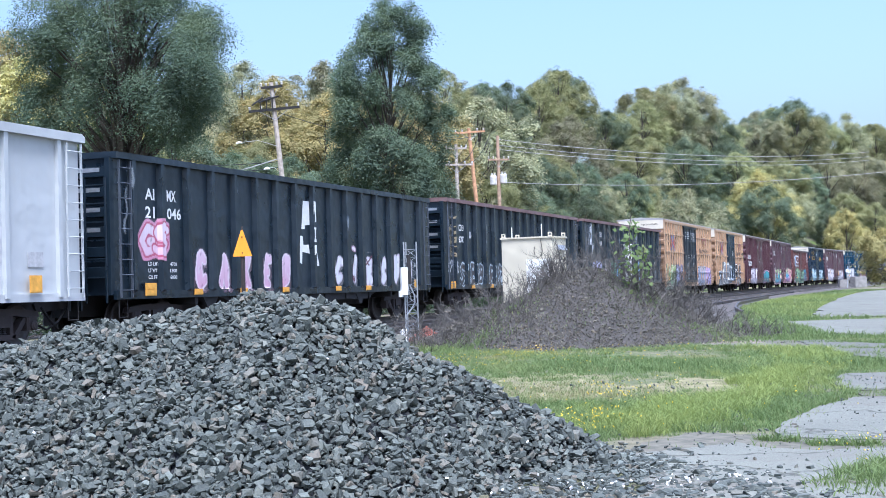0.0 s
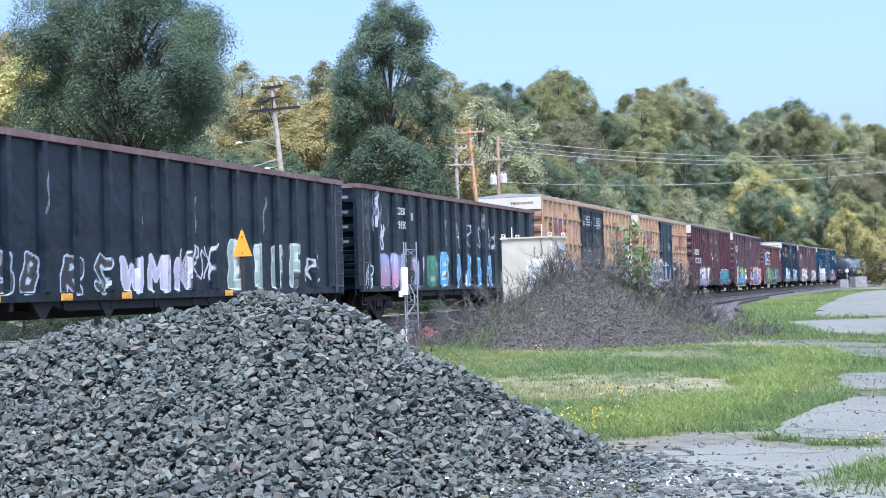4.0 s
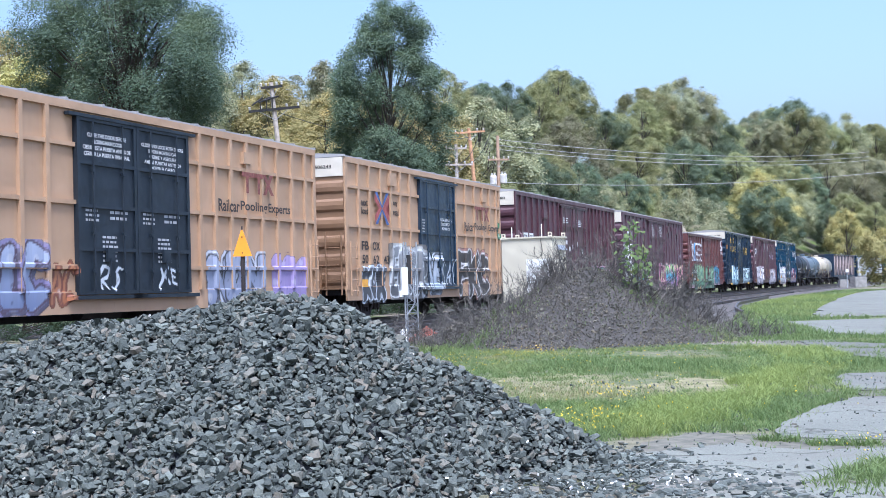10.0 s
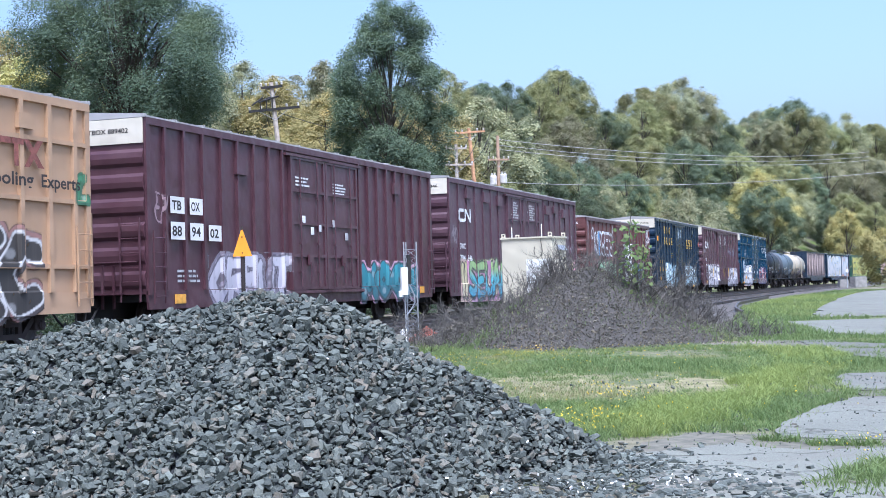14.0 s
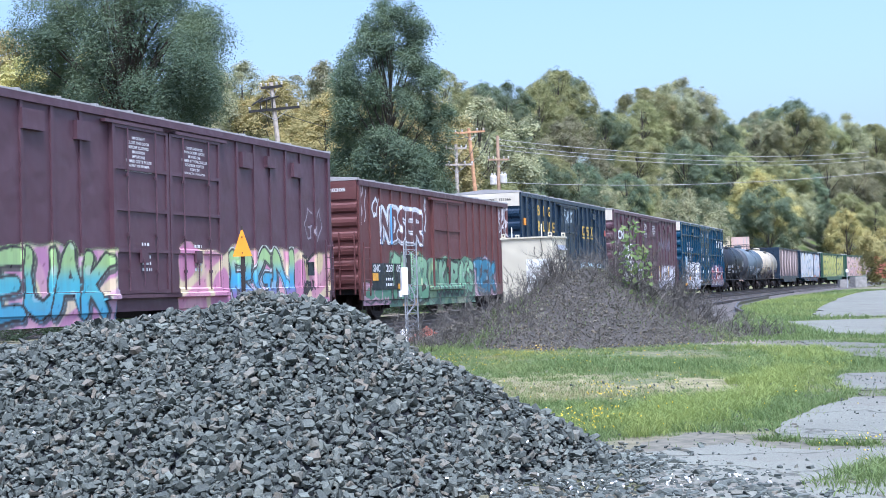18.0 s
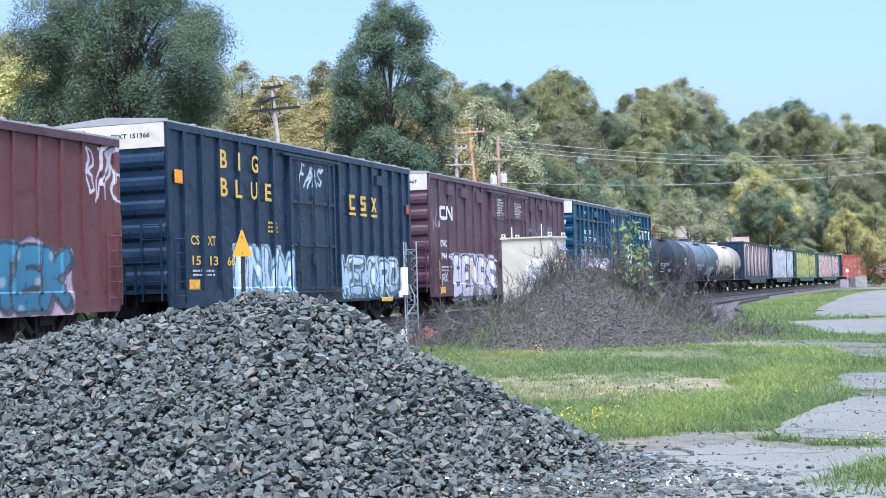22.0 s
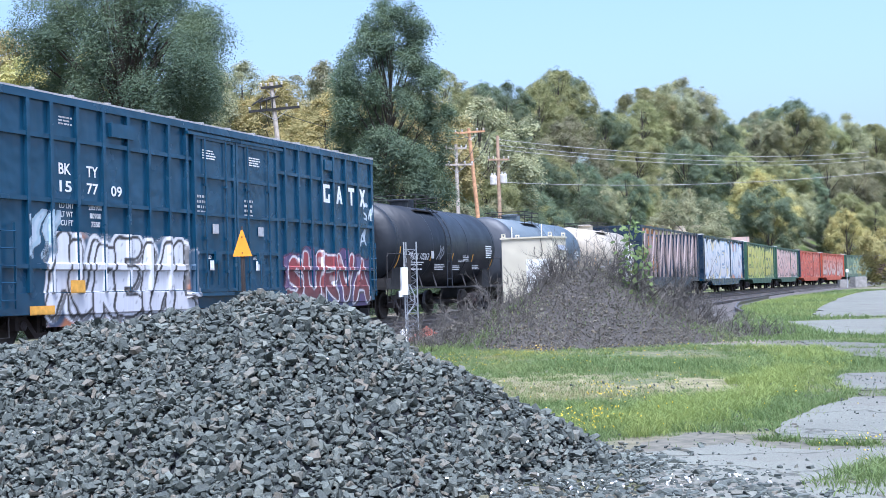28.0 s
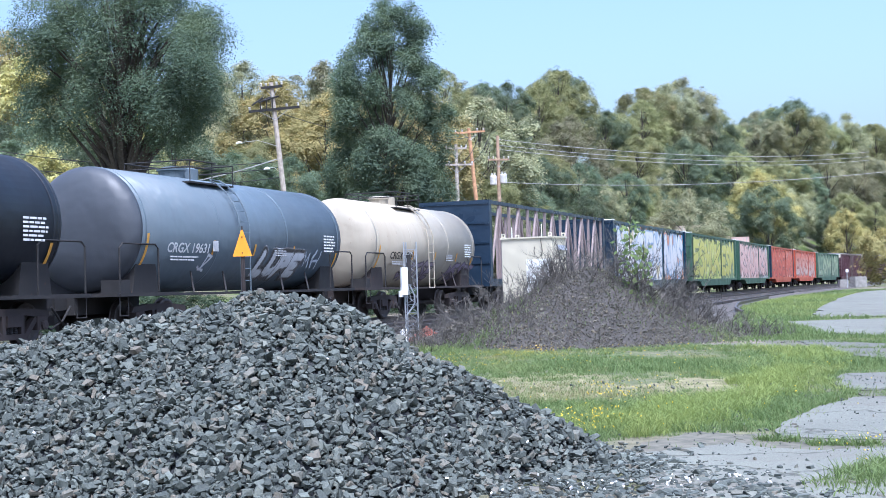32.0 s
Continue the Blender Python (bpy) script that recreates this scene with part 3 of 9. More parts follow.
def build_bare_ground():
    """Cinders beside the second track, and bare soil where nothing grows."""
    v, ss = [], np.arange(-60, 131, 1.0)
    rng = np.random.default_rng(31)
    for s in ss:
        e = np.interp(s, EDGE_S, EDGE_L) + rng.normal(0, 0.18)
        for a, z in ((6.0, -0.27), (8.0, -0.22), (e - 1.2, -0.085), (e, -0.07), (e + 0.3, -0.16)):
            v.append(tuple(on_track(s, a, z)))
    i = np.arange(len(v)).reshape(-1, 5)
    f = np.stack([i[:-1, :-1], i[1:, :-1], i[1:, 1:], i[:-1, 1:]], -1).reshape(-1, 4)
    ob = new("track_shoulder", array_mesh("track_shoulder", np.array(v), f, "shoulder"))
    tagged(ob, "dark cinders and trodden soil beside the track", "ground", kind="structure")
    me = slab([(-0.6, 13.2), (0.8, 12.7), (2.2, 13.0), (3.3, 13.4), (3.4, 14.8), (2.6, 16.1), (1.0, 16.5), (-0.3, 16.4), (-1.0, 15.0)], -0.096, 0.06, 91, 0.3, 0.16)
    me.materials.clear()
    me.materials.append(M["dryturf"])
    tagged(new("dry_turf", me), "patch of thin straw-coloured turf", "ground", kind="structure")
    for k, o in enumerate(([(1.75, 8.7), (1.9, 8.35), (2.3, 8.1), (4.5, 8.1), (4.5, 8.85), (2.6, 8.85), (2.2, 9.0), (2.1, 9.3), (1.9, 9.2)], [(3.7, 11.8), (9.0, 11.9), (9.0, 12.7), (3.7, 12.6)], [(1.0, 8.5), (1.25, 8.95), (1.75, 9.5), (2.1, 9.15), (2.0, 8.85), (1.9, 8.4), (1.4, 8.0), (1.1, 8.0)], [(3.6, 23.2), (4.6, 24.0), (5.5, 24.4), (6.0, 22.6), (5.7, 20.6), (5.0, 21.2), (4.4, 22.0)])):
        me = slab(o, -0.0765 - 0.0015 * k, 0.06, 70 + k, 0.2, 0.09)
        me.materials.clear()
        me.materials.append(M["soil"])
        tagged(new("bare_soil", me), "patch of bare grey-brown soil", "ground", kind="structure")


def rail_mesh(places):
    """A rail with head, web and foot along a line of places (top of the head at z)."""
    prof = [(-0.07, -0.17), (-0.07, -0.155), (-0.012, -0.135), (-0.012, -0.045), (-0.036, -0.035), (-0.036, -0.004), (-0.028, 0.0),
            (0.028, 0.0), (0.036, -0.004), (0.036, -0.035), (0.012, -0.045), (0.012, -0.135), (0.07, -0.155), (0.07, -0.17)]
    v, k = [], len(prof)
    for j, p in enumerate(places):
        d = places[min(j + 1, len(places) - 1)] - places[max(j - 1, 0)]
        d.normalize()
        r = Vector((d.y, -d.x, 0))
        v += [tuple(p + r * a + Vector((0, 0, z))) for a, z in prof]
    i = np.arange(len(places) * k).reshape(-1, k)
    f = np.stack([i[:-1, :-1], i[1:, :-1], i[1:, 1:], i[:-1, 1:]], -1).reshape(-1, 4)
    return array_mesh("rail", np.array(v), f, "rail")


def rocks(rng, kinds=14):
    """Shapes of broken stone, as (verts, triangles)."""
    out = []
    for k in range(kinds):
        bm = bmesh.new()
        if k % 3 == 0:
            # a split block: a box with its corners pulled about, one or two knocked off
            pts = np.array([(a, b, c) for a in (-1, 1) for b in (-1, 1) for c in (-1, 1)], float) * rng.uniform(0.45, 1.0, (8, 3))
            pts = pts * np.array([0.95, rng.uniform(0.5, 0.8), rng.uniform(0.3, 0.55)])
            if k % 2:
                pts = pts[rng.permutation(8)[:7]]
        else:
            # a chipped lump: a skewed block that has lost some corners
            pts = []
            for a in (-1, 1):
                for b in (-1, 1):
                    for c in (-1, 1):
                        q = np.array([a, b, c]) * rng.uniform(0.62, 0.95, 3)
                        if rng.uniform() < 0.5:
                            for ax in rng.permutation(3)[:2]:
                                r = q.copy()
                                r[ax] *= rng.uniform(0.25, 0.7)
                                pts.append(r)
                        else:
                            pts.append(q)
            pts = np.array(pts)
            pts[:, 0] += rng.normal(0, 0.3) * pts[:, 2] + rng.normal(0, 0.25) * pts[:, 1]
            pts = pts * np.array([1.05, rng.uniform(0.55, 0.9), rng.uniform(0.36, 0.66)])
        for p in pts:
            bm.verts.new(p)
        r = bmesh.ops.convex_hull(bm, input=bm.verts)
        bmesh.ops.delete(bm, geom=[g for g in r["geom_interior"] if isinstance(g, bmesh.types.BMVert)], context="VERTS")
        bmesh.ops.triangulate(bm, faces=bm.faces)
        bm.verts.index_update()
        out.append((np.array([tuple(v.co) for v in bm.verts]), np.array([[v.index for v in f.verts] for f in bm.faces])))
        bm.free()
    return out


def scatter(name, centres, sizes, rng, material, kinds=14, slope=None, tilt=0.55):
    """One mesh of many stones, each turned its own way, or lying on a slope that faces the yard."""
    shapes = rocks(rng, kinds)
    V, F, off = [], [], 0
    pick = rng.integers(0, kinds, len(centres))
    for k in range(kinds):
        idx = np.nonzero(pick == k)[0]
        if not len(idx):
            continue
        v, f = shapes[k]
        q = rng.normal(size=(len(idx), 4))
        q /= np.linalg.norm(q, axis=1)[:, None]
        if slope is not None:
            yaw, th, ph, a = rng.uniform(0, math.pi, len(idx)), rng.normal(0, tilt, len(idx)) / 2, rng.uniform(0, math.tau, len(idx)), slope[idx] / 2
            # the turn about the upright axis first, then a random tilt, then the slope
            u = np.stack([np.cos(th) * np.cos(yaw), np.sin(th) * np.cos(ph - yaw), np.sin(th) * np.sin(ph - yaw), np.cos(th) * np.sin(yaw)], 1)
            ca, sa = np.cos(a), np.sin(a)
            q = np.stack([ca * u[:, 0] - sa * u[:, 1], ca * u[:, 1] + sa * u[:, 0], ca * u[:, 2] - sa * u[:, 3], ca * u[:, 3] + sa * u[:, 2]], 1)
        w, x, y, z = q.T
        R = np.stack([1 - 2 * (y * y + z * z), 2 * (x * y - z * w), 2 * (x * z + y * w), 2 * (x * y + z * w), 1 - 2 * (x * x + z * z), 2 * (y * z - x * w),
                      2 * (x * z - y * w), 2 * (y * z + x * w), 1 - 2 * (x * x + y * y)], 1).reshape(-1, 3, 3)
        P = np.einsum("nij,vj->nvi", R, v) * sizes[idx][:, None, None] + centres[idx][:, None, :]
        V.append(P.reshape(-1, 3))
        F.append((f[None] + (np.arange(len(idx)) * len(v))[:, None, None] + off).reshape(-1, 3))
        off += len(idx) * len(v)
    return array_mesh(name, np.concatenate(V), np.concatenate(F), material)


def build_tracks():
    # beyond the track the dark strip runs on, standing in for the train's shade
    bed = new("ballast_bed", strip(-120, 60, [(-13.0, 0.02), (-6.0, -0.05), (-3.4, -0.22), (-2.2, -0.20), (2.0, -0.19), (6.3, -0.19), (7.8, -0.25)], "ballast_bed", "bed_base"))
    tagged(bed, "dark grimy ballast bed under two rail tracks, widened behind as shade", "ballast", kind="structure")
    far = new("ballast_bed", strip(60, 330, [(-3.4, -0.40), (-2.2, -0.20), (2.0, -0.19), (6.3, -0.19), (7.8, -0.25)], "ballast_bed", "bed_base"))
    tagged(far, "dark ballast bed curving away under the tracks", "ballast", kind="structure")
    rng = np.random.default_rng(8)
    s, lat = rng.uniform(-30, 110, 9000), rng.uniform(-2.0, 7.4, 9000)
    c = np.array([tuple(on_track(a, b, -0.185)) for a, b in zip(s, lat)])
    st = new("track_ballast", scatter("track_ballast", c, rng.uniform(0.03, 0.07, 9000), rng, "bed", 6))
    tagged(st, "dark loose stones between the sleepers", "ballast", kind="stuff")
    for lat0, label in ((0.0, "main track carrying the train, worn steel rails"), (4.1, "empty second track with dull rusty rails")):
        tr = thing("railway_track", pose(0, 0, 0), label, "railway track", "parallel tracks")
        for a in (-0.7535, 0.7535):
            part("rail", rail_mesh([on_track(q, lat0 + a) for q in np.arange(-130, 340, 3.0)]), "rail", tr)
        g = Geo()
        for q in np.arange(-45, 150, 0.55):
            h = np.interp(q, S_GRID, H_GRID)
            u, w = Vector((math.sin(h), math.cos(h), 0)), Vector((math.cos(h), -math.sin(h), 0))
            o = on_track(q, lat0, -0.17)
            v = [o + u * a + w * b + Vector((0, 0, z)) for z in (-0.12, 0.0) for a, b in ((-0.11, -1.3), (0.11, -1.3), (0.11, 1.3), (-0.11, 1.3))]
            g.add(v, [(4, 5, 6, 7), (0, 1, 5, 4), (1, 2, 6, 5), (2, 3, 7, 6), (3, 0, 4, 7)])
        tagged(part("sleepers", g, "sleeper", tr), kind="stuff")
    sid = thing("siding_rail", pose(0, 0, 0), "rusty stub rail half sunk in grass", "railway track")
    part("rail", rail_mesh([on_track(q, 9.0 - 0.027 * (q - 4), 0.02) for q in np.arange(-20, 52, 2.0)]), "rail", sid)
    hook = [Vector(p) for p in ((9.25, 42.6, 0.02), (9.33, 43.6, 0.06), (9.6, 45.3, 0.09), (10.09, 47.45, 0.10), (10.8, 50.7, 0.10), (11.81, 55.0, 0.10), (14.2, 63.2, 0.08), (17.5, 74.0, 0.06))]
    tagged(part("bent_rail", rail_mesh(hook), "wirelight", sid), "pale bent rail end")


# ---- heaps of stone ----
RX = [-5.2, -4.2, -2.6, -1.93, -1.6, -1.35, -1.1, -0.8, -0.28, 0.05, 0.38, 0.71, 1.1, 1.5]
RZ = [0.35, 0.60, 0.72, 0.79, 0.85, 0.93, 0.965, 0.92, 0.71, 0.50, 0.29, 0.10, -0.04, -0.12]


def heap_z(x, y):
    """The fresh heap: a ridge with slopes at the angle of rest."""
    r = np.interp(x, RX, RZ)
    front = np.clip(8.0 + 0.10 * np.sin(x * 2.1) - y, -9, 9)
    d = np.sqrt(front ** 2 + 0.04) - 0.2
    z = r - np.where(front > 0, 0.68, 0.72) * d + 0.03 * np.sin(x * 5 + y * 3) + 0.02 * np.sin(x * 11 - y * 7)
    return np.maximum(z, -0.14)


def build_heap():
    ob = thing("gravel_pile", pose(0, 0, 0), "big heap of freshly broken blue-grey ballast stone", "gravel pile", kind="stuff")
    xs, ys = np.arange(-5.2, 1.7, 0.1), np.arange(5.4, 10.6, 0.1)
    gx, gy = np.meshgrid(xs, ys)
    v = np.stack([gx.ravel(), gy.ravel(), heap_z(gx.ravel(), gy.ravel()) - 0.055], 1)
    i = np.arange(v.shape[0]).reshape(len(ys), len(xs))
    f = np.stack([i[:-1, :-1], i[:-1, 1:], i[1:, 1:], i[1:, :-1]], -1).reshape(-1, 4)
    # this sheet's dark colour is the shade deep between the stones
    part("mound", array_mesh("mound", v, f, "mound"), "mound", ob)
    rng = np.random.default_rng(5)
    n = 54000
    x, y = rng.uniform(-4.6, 1.45, n), rng.uniform(5.9, 9.1, n)
    keep = heap_z(x, y) > -0.11
    x, y = x[keep], y[keep]
    size = np.clip(rng.lognormal(math.log(0.0195), 0.32, len(x)), 0.009, 0.038)
    z = heap_z(x, y) - 0.012 + rng.uniform(-1.5, 0.75, len(x)) * size
    part("stones", scatter("stones", np.stack([x, y, z], 1), size, rng, "ballast", 30, np.where(y < 8.0, 0.35, -0.35), 1.0), "ballast", ob)
    # the spill at the foot of the heap
    n = 6000
    x, y = rng.uniform(0.2, 2.1, n), rng.uniform(5.9, 8.95, n)
    dens = np.exp(-np.clip(x - (1.0 + 0.34 * (8.4 - y)), 0, 9) * 6.0) * (heap_z(x, y) < 0.02)
    keep = rng.uniform(size=n) < dens
    x, y = x[keep], y[keep]
    size = np.clip(rng.lognormal(math.log(0.0140), 0.42, len(x)), 0.005, 0.032)
    sp = new("gravel_spill", scatter("gravel_spill", np.stack([x, y, -0.075 + 0.35 * size], 1), size, rng, "ballast", 12, np.zeros(len(x)), 0.4))
    tagged(sp, "loose ballast stones spilled over the asphalt", "gravel", kind="stuff")
    n = 46
    x = np.concatenate([rng.normal(1.05, 0.36, n), rng.uniform(-2.2, 0.5, 16)])
    y = np.concatenate([rng.normal(7.0, 0.14, n), rng.uniform(6.7, 7.8, 16)])
    x, y = np.append(x, -1.70), np.append(y, 7.9)
    z = np.maximum(heap_z(x, y) + 0.018, -0.05)
    ch = new("white_chips", scatter("white_chips", np.stack([x, y, z], 1), rng.uniform(0.005, 0.013, len(x)), rng, "chips", 8))
    tagged(ch, "few white quartz stones among the grey ballast", "gravel", kind="stuff")


def old_heap_z(x, y):
    cx, cy = 2.55, 25.0
    d = np.hypot((x - cx) / 1.0, (y - cy) / 1.0)
    r = np.interp(d, [0, 0.4, 0.8, 1.27, 1.75, 2.2, 2.7, 3.1], [1.22, 1.16, 1.00, 0.74, 0.46, 0.20, -0.02, -0.16])
    d2 = np.hypot((x - 0.9) / 1.15, (y - 25.0))
    r2 = np.interp(d2, [0, 0.8, 1.4, 2.0], [0.34, 0.2, -0.02, -0.16])
    d3 = np.hypot((x - 4.3) / 1.2, (y - 25.2))
    r3 = np.interp(d3, [0, 0.6, 1.2, 1.6], [0.12, 0.06, -0.06, -0.16])
    return np.maximum(np.maximum(r, r2), r3) + 0.04 * np.sin(x * 3.1 + y) + 0.03 * np.sin(x * 7 - y * 5)


def stems(rng, bases, heights, lean, r0, branches, material, name, curve=0.3):
    """Dry stems: thin bent stalks that fork; three-sided."""
    V, F = [], []

    def stalk(p, d, length, r, depth):
        pts, seg = [p], 4
        for k in range(seg):
            d = d + rng.normal(0, curve * 0.35, 3) + np.array([0, 0, -0.05 * k * curve])
            d /= np.linalg.norm(d)
            pts.append(pts[-1] + d * length / seg)
        o = len(V)
        a = np.cross(d, [0.3, 0.5, 0.8])
        a /= np.linalg.norm(a)
        b = np.cross(d, a)
        for k, q in enumerate(pts):
            rr = r * (1 - 0.75 * k / seg)
            for j in range(3):
                V.append(q + (a * math.cos(j * 2.094) + b * math.sin(j * 2.094)) * rr)
        for k in range(seg):
            for j in range(3):
                F.append((o + k * 3 + j, o + k * 3 + (j + 1) % 3, o + k * 3 + 3 + (j + 1) % 3, o + k * 3 + 3 + j))
        if depth:
            for k in range(rng.integers(2, 5)):
                i = rng.integers(1, seg)
                dd = d + rng.normal(0, 0.65, 3)
                stalk(pts[i], dd / np.linalg.norm(dd), length * rng.uniform(0.3, 0.6), r * 0.6, depth - 1)

    for p, h in zip(bases, heights):
        d = np.array([rng.normal(0, lean), rng.normal(0, lean), 1.0])
        stalk(p, d / np.linalg.norm(d), h, r0 * rng.uniform(0.7, 1.3), branches)
    return array_mesh(name, np.array(V), np.array(F), material)


def build_old_heap():
    ob = thing("overgrown_gravel_pile", pose(0, 0, 0), "older brown gravel heap overgrown with dry weeds", "gravel pile", kind="stuff")
    xs, ys = np.arange(-1.8, 6.6, 0.12), np.arange(21.6, 28.6, 0.12)
    gx, gy = np.meshgrid(xs, ys)
    v = np.stack([gx.ravel(), gy.ravel(), old_heap_z(gx.ravel(), gy.ravel()) - 0.02], 1)
    i = np.arange(v.shape[0]).reshape(len(ys), len(xs))
    f = np.stack([i[:-1, :-1], i[:-1, 1:], i[1:, 1:], i[1:, :-1]], -1).reshape(-1, 4)
    part("mound", array_mesh("mound", v, f, "old_mound"), "old_mound", ob)
    rng = np.random.default_rng(6)
    n = 42000
    x, y = rng.uniform(-1.6, 6.4, n), rng.uniform(21.8, 26.6, n)
    z = old_heap_z(x, y)
    k = z > -0.11
    x, y, z = x[k], y[k], z[k]
    size = np.clip(rng.lognormal(math.log(0.0120), 0.40, len(x)), 0.006, 0.034)
    part("stones", scatter("stones", np.stack([x, y, z + rng.uniform(-0.4, 0.5, len(x)) * size], 1), size, rng, "old_ballast", 10), "old_ballast", ob)
    # dry weeds: low over the left flank, a thicket on the right shoulder, some on the crown
    B, Hh = [], []
    for cx, cy, sx, sy, n, h in ((0.35, 24.3, 0.6, 0.5, 105, 0.62), (-0.3, 24.2, 0.5, 0.5, 60, 0.55), (2.0, 25.0, 0.25, 0.4, 90, 0.55), (1.25, 24.2, 0.4, 0.4, 60, 0.30), (3.6, 24.7, 0.6, 0.5, 150, 0.8), (2.2, 25.9, 0.7, 0.4, 80, 0.62), (4.7, 24.6, 0.5, 0.5, 120, 0.5), (5.5, 25.4, 0.5, 0.6, 70, 0.4), (2.4, 23.9, 1.3, 0.6, 110, 0.30)):
        px, py = rng.normal(cx, sx, n), rng.normal(cy, sy, n)
        B += list(np.stack([px, py, np.maximum(old_heap_z(px, py), -0.12) - 0.02], 1))
        Hh += list(rng.uniform(0.5, 1.25, n) * h)
    w = new("dry_weeds", stems(rng, B, Hh, 0.5, 0.008, 2, "twig", "dry_weeds"))
    tagged(w, "tangle of dry brown weed stems on the heap", "weeds", kind="stuff")
    # low green weeds creeping up the flanks and along the foot
    P = []
    for cx, cy, sx, sy, n, h in ((0.3, 23.4, 0.4, 0.3, 900, 0.07), (-0.4, 23.2, 0.4, 0.3, 900, 0.10), (1.1, 24.3, 0.3, 0.3, 500, 0.06), (3.5, 24.4, 0.4, 0.4, 500, 0.06), (4.8, 23.5, 0.35, 0.25, 700, 0.06), (2.6, 23.2, 1.2, 0.3, 300, 0.04)):
        px, py = rng.normal(cx, sx, n), rng.normal(cy, sy, n)
        P.append(np.stack([px, py, np.maximum(old_heap_z(px, py), -0.12) - 0.01, h * rng.lognormal(0, 0.35, n)], 1))
    P = np.concatenate(P)
    ob = new("green_weeds", blades(rng, P[:, 0], P[:, 1], P[:, 2], P[:, 3], rng.uniform(0.006, 0.014, len(P)), "grass", "green_weeds", 0.5))
    tagged(ob, "low green weeds on the flanks of the old heap", "weeds", kind="stuff")


# ---- grass ----
def blades(rng, x, y, z, height, width, material, name, lean=0.35):
    """Grass blades: two-piece bent strips."""
    n = len(x)
    a = rng.uniform(0, math.tau, n)
    dx, dy = np.cos(a), np.sin(a)
    b = rng.uniform(0, math.tau, n)
    l1 = rng.uniform(0.05, lean, n) * height
    l2 = l1 + rng.uniform(0.1, lean * 2.2, n) * height
    base = np.stack([x, y, z], 1)
    side = np.stack([dx, dy, np.zeros(n)], 1) * width[:, None] * 0.5
    mid = base + np.stack([np.cos(b) * l1, np.sin(b) * l1, height * 0.6], 1)
    tip = base + np.stack([np.cos(b) * l2, np.sin(b) * l2, height * rng.uniform(0.75, 1.0, n)], 1)
    V = np.stack([base - side, base + side, mid + side * 0.8, mid - side * 0.8, tip + side * 0.08, tip - side * 0.08], 1).reshape(-1, 3)
    o = np.arange(n)[:, None] * 6
    F = np.concatenate([o + np.array([[0, 1, 2, 3]]), o + np.array([[3, 2, 4, 5]])])
    return array_mesh(name, V, F, material)


def inside(px, py, poly):
    res = np.zeros(len(px), bool)
    for (x0, y0), (x1, y1) in zip(poly, poly[1:] + poly[:1]):
        c = ((y0 > py) != (y1 > py)) & (px < (x1 - x0) * (py - y0) / (y1 - y0 + 1e-9) + x0)
        res ^= c
    return res


